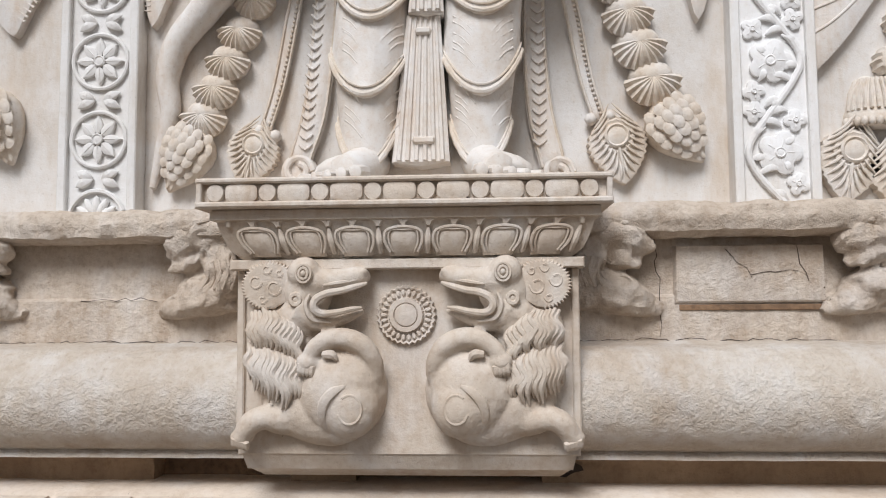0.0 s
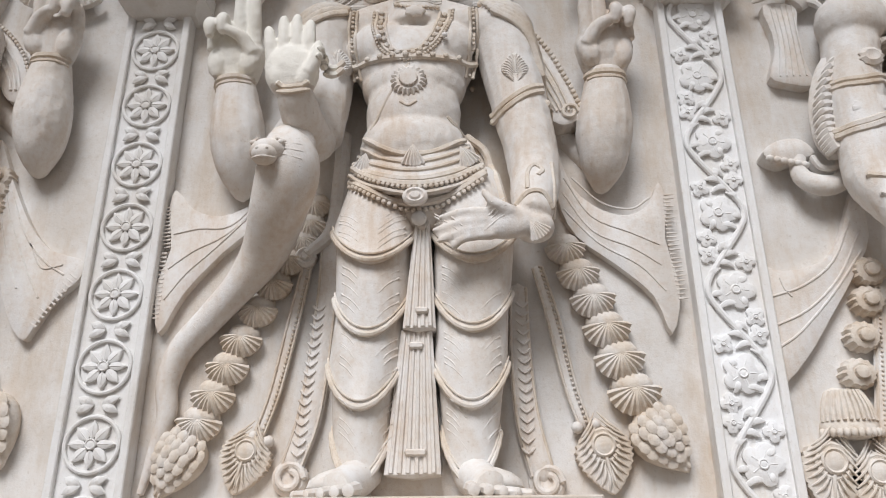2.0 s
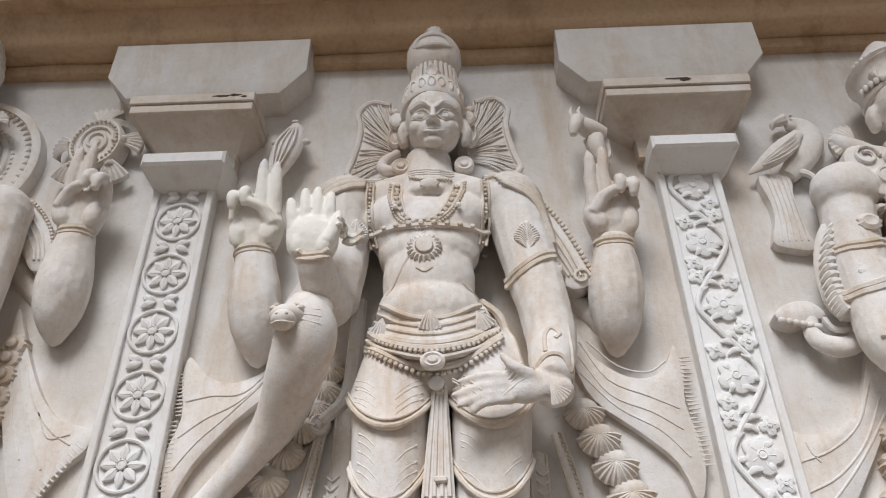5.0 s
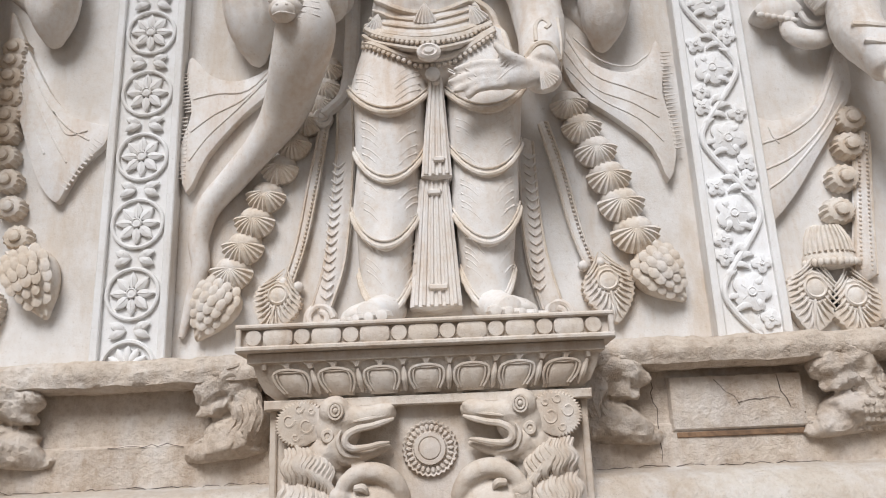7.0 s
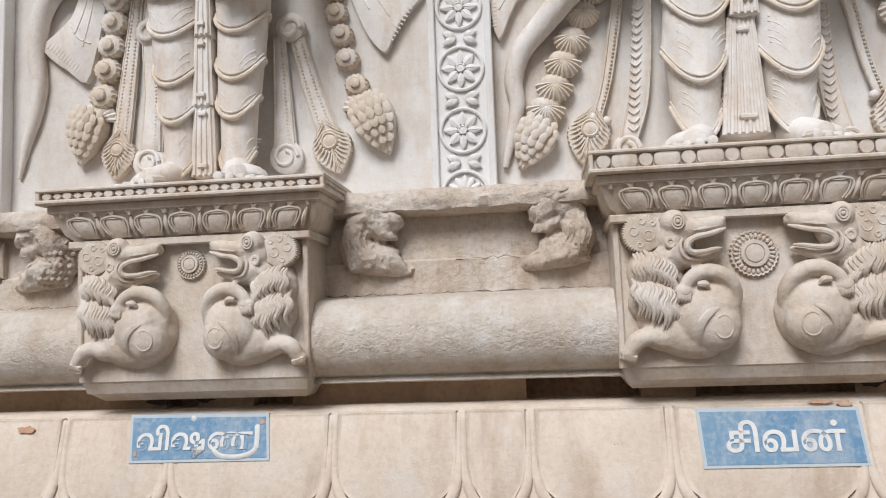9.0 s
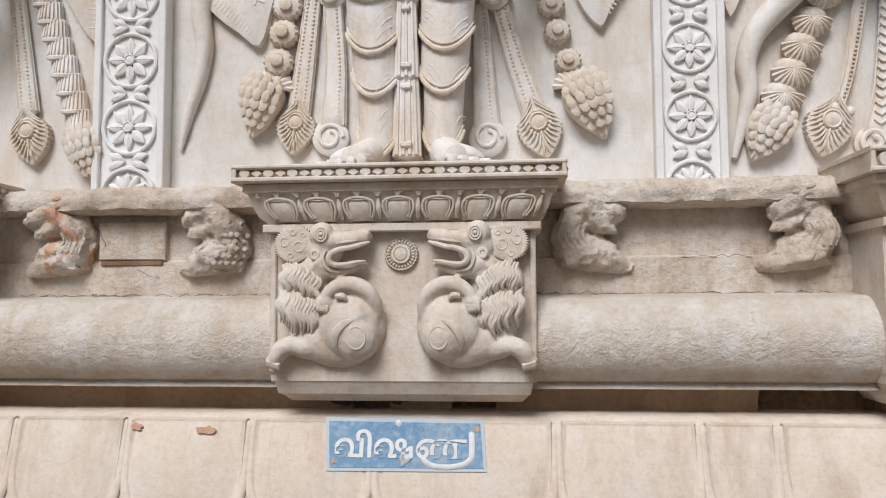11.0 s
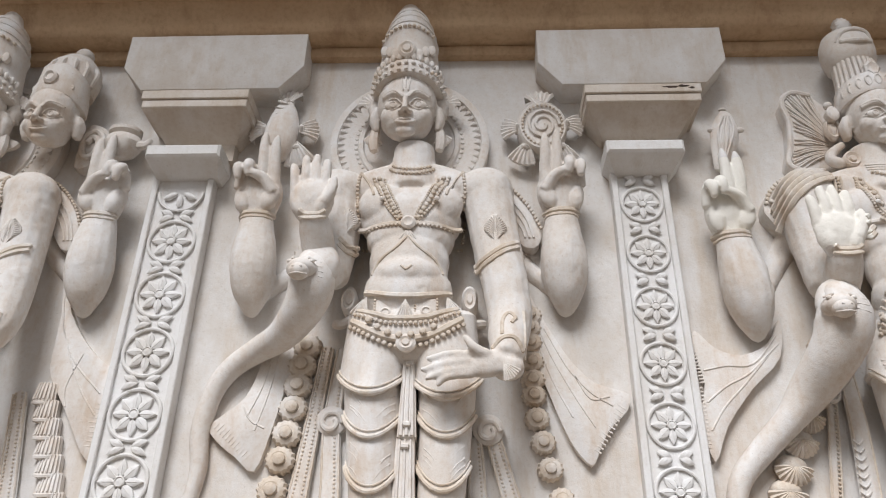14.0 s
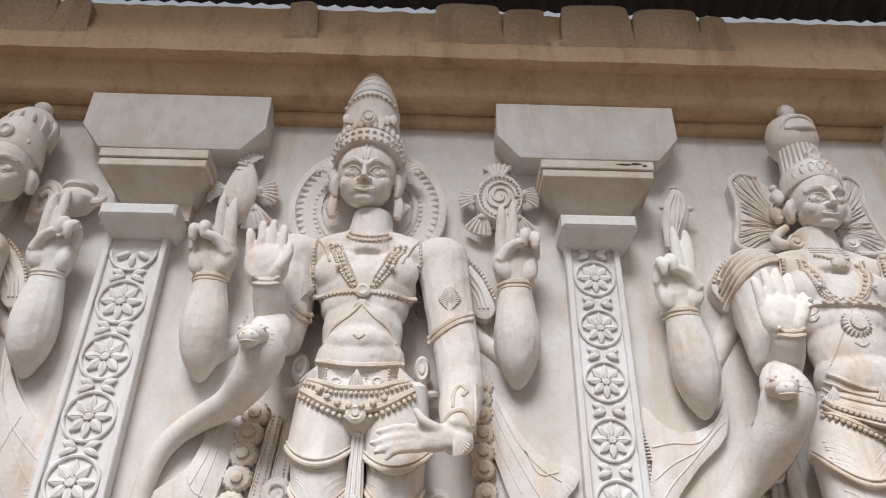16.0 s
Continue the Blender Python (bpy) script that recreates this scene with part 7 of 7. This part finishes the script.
def ledge_beast(x, e, scaly=False):
    """A crouching beast, its head against the ledge, snout towards e."""
    s = Sculpt((x, 0))
    s.ball((0, 1.555, 0.06), (0.13, 0.075, 0.10), 0, 16, 10)
    s.tube([(-e * 0.07, 1.53, 0.06), (-e * 0.09, 1.62, 0.08), (-e * 0.05, 1.72, 0.09), (0.0, 1.79, 0.08)], [0.08, 0.075, 0.07, 0.05], 12)
    s.ball((-e * 0.0, 1.745, 0.10), (0.10, 0.07, 0.075), 0, 14, 8)
    s.tube([(e * 0.02, 1.74, 0.11), (e * 0.10, 1.715, 0.12), (e * 0.15, 1.69, 0.11)], [0.06, 0.045, 0.028], 10)
    s.tube([(e * 0.01, 1.68, 0.10), (e * 0.07, 1.655, 0.115), (e * 0.125, 1.635, 0.10)], [0.045, 0.03, 0.016], 10)
    s.tube([(e * 0.02, 1.54, 0.09), (e * 0.12, 1.515, 0.09), (e * 0.19, 1.495, 0.06)], [0.06, 0.045, 0.02], 10)
    s.fuse(0.010, 2)
    s.v = [(x + (v[0] - x) * 0.82, v[1], v[2]) for v in s.v]
    s.v = [(v[0] + 0.018 * noise.fractal(Vector((v[0] * 14, v[1] * 14, v[2] * 14)), 0.9, 2.0, 4), v[1] + 0.012 - 0.024 * noise.fractal(Vector((v[0] * 12, v[1] * 12 + 5, v[2] * 12)), 0.9, 2.0, 5), v[2]) for v in s.v]
    s.settle()
    if scaly:
        for i in range(6):
            for k in range(7):
                u, z = -e * (0.14 - 0.022 * k), 1.50 + 0.027 * i
                s.ball((u + 0.01 * (i % 2), z, s.cast(u, z, -0.05) - 0.002), (0.014, 0.012, 0.007), 0, 6, 4)
    else:
        for k in range(5):
            s.drape([(-e * 0.10 + e * 0.02 * k, 1.67 - 0.004 * k), (-e * 0.115 + e * 0.022 * k, 1.62), (-e * 0.10 + e * 0.024 * k, 1.57)], 0.006, 0.0, 6, 4, 0.8, -0.05)
    s.ball((e * 0.04, 1.765, s.cast(e * 0.04, 1.765, 0.1)), (0.016, 0.012, 0.01), 0, 8, 5)
    s.drape([(-e * 0.05, 1.80), (e * 0.0, 1.785), (e * 0.06, 1.785)], 0.010, 0.0, 6, 4, 0.8, 0.1)
    return tagged(s.finish("ledge_beast", LEDGE), "worn limewashed crouching beast carved below the ledge" + (" with scaly body" if scaly else ""), "relief", "beasts below the ledge")


ledge_beast(-2.62, -1)
ledge_beast(-1.97, -1, True)
ledge_beast(-0.50, 1)
ledge_beast(0.28, -1)
ledge_beast(1.58, 1)
ledge_beast(2.40, -1, True)

# ---- frieze blocks, base petals, name panels, soot, parapet ----


def frieze_block(x0, x1, z0):
    s = Sculpt()
    box(s, x0, x1, z0, 1.70, -0.02, 0.068, 0.006)
    s.v = [(v[0] + random.uniform(-0.004, 0.004), v[1], v[2] + random.uniform(-0.003, 0.003)) for v in s.v]
    tagged(s.finish("trim_frieze_panel", LEDGE), "raised plaster panel with a shadowed lower edge", kind="structure")
    # Brown strip in front of the frieze: a groove's shade put into colour.
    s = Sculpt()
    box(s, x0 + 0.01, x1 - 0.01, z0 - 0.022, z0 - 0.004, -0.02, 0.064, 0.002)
    tagged(s.finish("trim_frieze_shade", BROWN), "brown strip giving the shade of a groove below the raised panel", kind="structure")


frieze_block(1.79, 2.25, 1.515)
frieze_block(-2.47, -2.19, 1.545)


def slope(z):
    """How far the sloping base stands out at height z."""
    return 0.285 - (z - 0.62) * 0.214


def base_petals():
    base = bpy.data.objects["wall_base"]
    edges = [-3.60, -3.10, -2.68, -2.24, -1.764, -1.303, -0.641, -0.139, 0.124, 0.638, 1.30, 1.76, 2.24, 2.70, 3.30]
    for x0, x1 in zip(edges, edges[1:]):
        w = x1 - x0
        gap = 0.016
        outline = [(gap, 0.94), (w - gap, 0.94), (w - gap, 0.78), (w - gap - 0.008, 0.70), (w - gap - 0.03, 0.645), (w - gap - 0.075, 0.607), (w - gap - 0.14, 0.59), (gap + 0.14, 0.59), (gap + 0.075, 0.607), (gap + 0.03, 0.645), (gap + 0.008, 0.70), (gap, 0.78)]
        if w < 0.35:
            outline = [(gap, 0.94), (w - gap, 0.94), (w - gap, 0.75), (w - gap - 0.02, 0.67), (w * 0.70, 0.60), (w * 0.3, 0.60), (gap + 0.02, 0.67), (gap, 0.75)]
        s = Sculpt()
        n = len(outline)
        cx, cz = w / 2, 0.80
        rings = []
        for shrink, lift in ((1.0, -0.012), (1.0, 0.004), (0.975, 0.013), (0.945, 0.010), (0.90, 0.014)):
            rings.append([W((x0 + cx + (u - cx) * (1 - (1 - shrink) * 0.5 / w), cz + (z - cz) * shrink, slope(cz + (z - cz) * shrink) + lift)) for u, z in outline])
        faces = [tuple(4 * n + k for k in reversed(range(n)))]
        for a in range(4):
            for k in range(n):
                q = (k + 1) % n
                faces.append((a * n + k, (a + 1) * n + k, (a + 1) * n + q, a * n + q))
        s.add([v for ring in rings for v in ring], faces)
        part("petal", s, LOTUS, base, smooth=60)
        for e in (-1, 1):
            s = Sculpt()
            s.tube([(x1 + e * q, z, slope(z) + d) for q, z, d in ((0.007, 0.93, 0.006), (0.009, 0.80, 0.008), (0.014, 0.71, 0.010), (0.034, 0.64, 0.012), (0.078, 0.588, 0.012))], [0.010, 0.013, 0.016, 0.020, 0.014], 10, 4, 0.55)
            part("petal_rim", s, LOTUS, base, smooth=60)
        s = Sculpt()
        q = [(x1, 0.70), (x1 + 0.022, 0.64), (x1 + 0.06, 0.585), (x1 - 0.06, 0.585), (x1 - 0.022, 0.64)]
        m = len(q)
        s.add([W((u, z, slope(z) - 0.01)) for u, z in q] + [W((u, z, slope(z) + 0.004)) for u, z in q], [tuple(range(2 * m - 1, m - 1, -1))] + [(a, m + a, m + (a + 1) % m, (a + 1) % m) for a in range(m)])
        part("petal_tip", s, LOTUS, base, smooth=50)
    run("trim_base_band", [(0.40, 0.34), (0.40, 0.372), (0.53, 0.37), (0.548, 0.35), (0.548, 0.3)], X0, X1, TERRACOTTA, 0.025, 0.008, 21.0, "chipped reddish band below the lotus petals")


base_petals()


def name_panel(x0, x1, z0, z1, words, size, shift, strokes=()):
    """A hand-painted blue rectangle with white lettering on the sloping base."""
    thing = tagged(new("painted_name_panel"), "faded blue painted rectangle with white Tamil lettering on the base", "painted sign", "painted name panels")
    s = Sculpt()
    for m, d0, mat, name in ((0.0, 0.0185, BLUEPALE, "border"), (0.012, 0.0205, BLUE, "field")):
        s = Sculpt()
        pts = [(x0 + m, z0 + m), (x1 - m, z0 + m + 0.004), (x1 - m - 0.012, z1 - m), (x0 + m - 0.01, z1 - m + 0.004)]
        verts = [W((u, z, slope(z) + 0.0)) for u, z in pts] + [W((u, z, slope(z) + d0)) for u, z in pts]
        s.add(verts, [(4, 5, 6, 7)] + [(k, (k + 1) % 4, 4 + (k + 1) % 4, 4 + k) for k in range(4)])
        part(name, s, mat, thing)
    for word, cx, dz in words:
        text = bpy.data.curves.new("lettering", "FONT")
        text.body, text.size, text.align_x, text.align_y = word, size, "CENTER", "BOTTOM_BASELINE"
        text.extrude, text.offset = 0.001, 0.0025
        text.materials.append(LETTER)
        ob = new("lettering", text)
        ob.parent = thing
        z = z0 + shift + dz
        ob.matrix_basis = Matrix.Translation(W((cx, z, slope(z) + 0.0225))) @ Euler((radians(78), 0, 0)).to_matrix().to_4x4()
    if strokes:
        for line, r in strokes:
            s = Sculpt()
            s.tube([(u, z, slope(z) + 0.0225) for u, z in line], r * 1.2, 6, 4, 0.3)
            part("brush_stroke", s, LETTER, thing)


BLUEPALE = plaster("pale blue brush edge", (0.42, 0.52, 0.60), (0.50, 0.56, 0.60), (0.62, 0.58, 0.50), 0.4, 0.2, 0.8)
name_panel(0.74, 1.31, 0.72, 0.925, [("\u0b9a\u0bbf\u0bb5\u0ba9\u0bcd", 1.03, 0.0)], 0.128, 0.058)
name_panel(-1.47, -0.89, 0.765, 0.945, [("\u0bb5\u0bbf", -1.372, 0.0), ("\u0bb7", -1.225, 0.0), ("\u0ba3", -1.055, 0.0)], 0.112, 0.05,
           [([(-1.215, 0.93), (-1.205, 0.932)], 0.01), ([(-0.945, 0.90), (-0.943, 0.85), (-0.945, 0.815)], 0.0085), ([(-1.12, 0.812), (-1.09, 0.79), (-1.03, 0.784), (-0.97, 0.795), (-0.945, 0.815)], 0.008)])


def parapet_stone(x, w, top, lean=0.0):
    s = Sculpt()
    out = [(x - w / 2, 5.0), (x + w / 2, 5.0), (x + w / 2 + 0.004, 5.1), (x + w / 2 - 0.01, top - 0.06), (x + w * 0.40 + lean, top - 0.012), (x + w * 0.1 + lean, top), (x - w * 0.25 + lean, top - 0.004), (x - w * 0.44 + lean, top - 0.02), (x - w / 2 + 0.005, top - 0.07), (x - w / 2 - 0.003, 5.1)]
    s.plate(out, -0.05, 0.318, 2, 0.014)
    s.v = [(v[0] + 0.006 * noise.noise(Vector(v) * 9), v[1] + 0.008 * noise.noise(Vector(v) * 11), v[2] + 0.006 * noise.noise(Vector(v) * 8)) for v in s.v]
    tagged(s.finish("parapet_stone", STONE), "rough brown weathered stone block on the cornice", "stone", "stones along the parapet")


for px, pw, pt, lean in ((-3.3, 0.5, 5.36, 0.0), (-2.95, 0.2, 5.30, 0.0), (-1.66, 0.17, 5.34, -0.01), (-0.73, 0.38, 5.36, 0.0), (-0.41, 0.24, 5.33, 0.01), (0.0, 0.40, 5.38, 0.0), (0.40, 0.38, 5.36, 0.01), (0.67, 0.16, 5.31, 0.0)):
    parapet_stone(px, pw, pt, lean)
run("trim_parapet", [(5.10, -0.3), (5.10, 0.255), (5.22, 0.255), (5.23, 0.235), (5.36, 0.235), (5.37, 0.21), (5.37, -0.3)], X0, X1, OCHRE, 0.05, 0.008, 31.0, "low ochre parapet strip behind the stones")


def thin_patch(name, x, z, w, h, d, material, label, seed, parent=None, sloped=False):
    """An irregular flake of paint or bare render."""
    rnd = random.Random(seed)
    pts = []
    for k in range(14):
        a = 2 * math.pi * k / 14
        q = rnd.uniform(0.55, 1.0)
        pts.append((x + w * q * math.cos(a), z + h * q * math.sin(a)))
    s = Sculpt()
    n = len(pts)
    verts = [W((u, v, (slope(v) + d) if sloped else d)) for u, v in pts] + [W((u, v, (slope(v) + d if sloped else d) - 0.006)) for u, v in pts]
    s.add(verts, [tuple(range(n))] + [(k, n + k, n + (k + 1) % n, (k + 1) % n) for k in range(n)])
    ob = s.finish(name, material, parent)
    return ob if parent else tagged(ob, label, kind="structure")


slabs = [o for o in bpy.data.objects if o.name.startswith("capital_slab")]
for x, z, w, h, seed in ((0.06, 4.238, 0.05, 0.008, 1), (0.12, 4.243, 0.03, 0.009, 2), (0.16, 4.232, 0.018, 0.007, 3), (2.10, 4.243, 0.055, 0.008, 4), (2.14, 4.236, 0.03, 0.013, 5)):
    near = min(slabs, key=lambda o: abs(sum(c[0] for c in o.bound_box) / 8 - x))
    thin_patch("paint_chip", x, z, w, h, 0.2635, SOOT, "", seed, near.parent)
for x, z, w, h, seed in ((1.17, 0.945, 0.05, 0.008, 6), (1.25, 0.937, 0.035, 0.014, 7), (-0.925, 0.915, 0.012, 0.014, 8), (-1.93, 0.90, 0.05, 0.018, 9), (-2.2, 0.91, 0.03, 0.014, 10), (-1.445, 0.80, 0.008, 0.016, 11)):
    thin_patch("trim_bare_patch", x, z, w, h, 0.0232, BRICK, "bare reddish render showing through the limewash", seed, None, True)


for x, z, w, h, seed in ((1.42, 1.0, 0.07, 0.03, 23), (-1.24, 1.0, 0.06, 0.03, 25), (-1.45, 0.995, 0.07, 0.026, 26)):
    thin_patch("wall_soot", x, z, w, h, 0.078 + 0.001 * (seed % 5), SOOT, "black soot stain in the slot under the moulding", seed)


def crack(x0, z0, x1, z1, d, r=0.0016, seed=0):
    rnd = random.Random(seed)
    n = max(4, int(math.hypot(x1 - x0, z1 - z0) / 0.025))
    s = Sculpt()
    s.tube([(x0 + (x1 - x0) * k / n + rnd.uniform(-0.008, 0.008), z0 + (z1 - z0) * k / n + rnd.uniform(-0.007, 0.007), d) for k in range(n + 1)], [r * rnd.uniform(0.4, 1.3) for _ in range(n + 1)], 5, 1)
    tagged(s.finish("trim_crack", SOOT), "thin dark crack in the old plaster", kind="structure")


for k, (x0, z0, x1, z1, d) in enumerate(((1.47, 1.402, 2.3, 1.398, 0.066), (-0.7, 1.402, 0.4, 1.40, 0.066), (-2.5, 1.402, -1.72, 1.40, 0.066), (1.73, 1.72, 1.74, 1.42, 0.062), (1.95, 1.69, 2.02, 1.60, 0.07), (2.02, 1.60, 2.16, 1.62, 0.07),
                                           (2.16, 1.69, 2.2, 1.58, 0.07), (-0.15, 1.542, 0.1, 1.54, 0.058), (-2.3, 1.50, -2.2, 1.47, 0.06), (-2.46, 1.68, -2.44, 1.6, 0.07), (-2.8, 1.405, -2.48, 1.40, 0.066))):
    crack(x0, z0, x1, z1, d, 0.0013, k)
first = next(o for o in bpy.data.objects if o.name == "ledge_beast")
first.data.materials.append(BRICK)
for poly in first.data.polygons:
    c = poly.center
    if c.x > -2.66 and noise.fractal(c * 16, 0.9, 2.0, 3) > 0.02:
        poly.material_index = 1
first["label"] = "worn crouching beast with bare reddish brick showing"
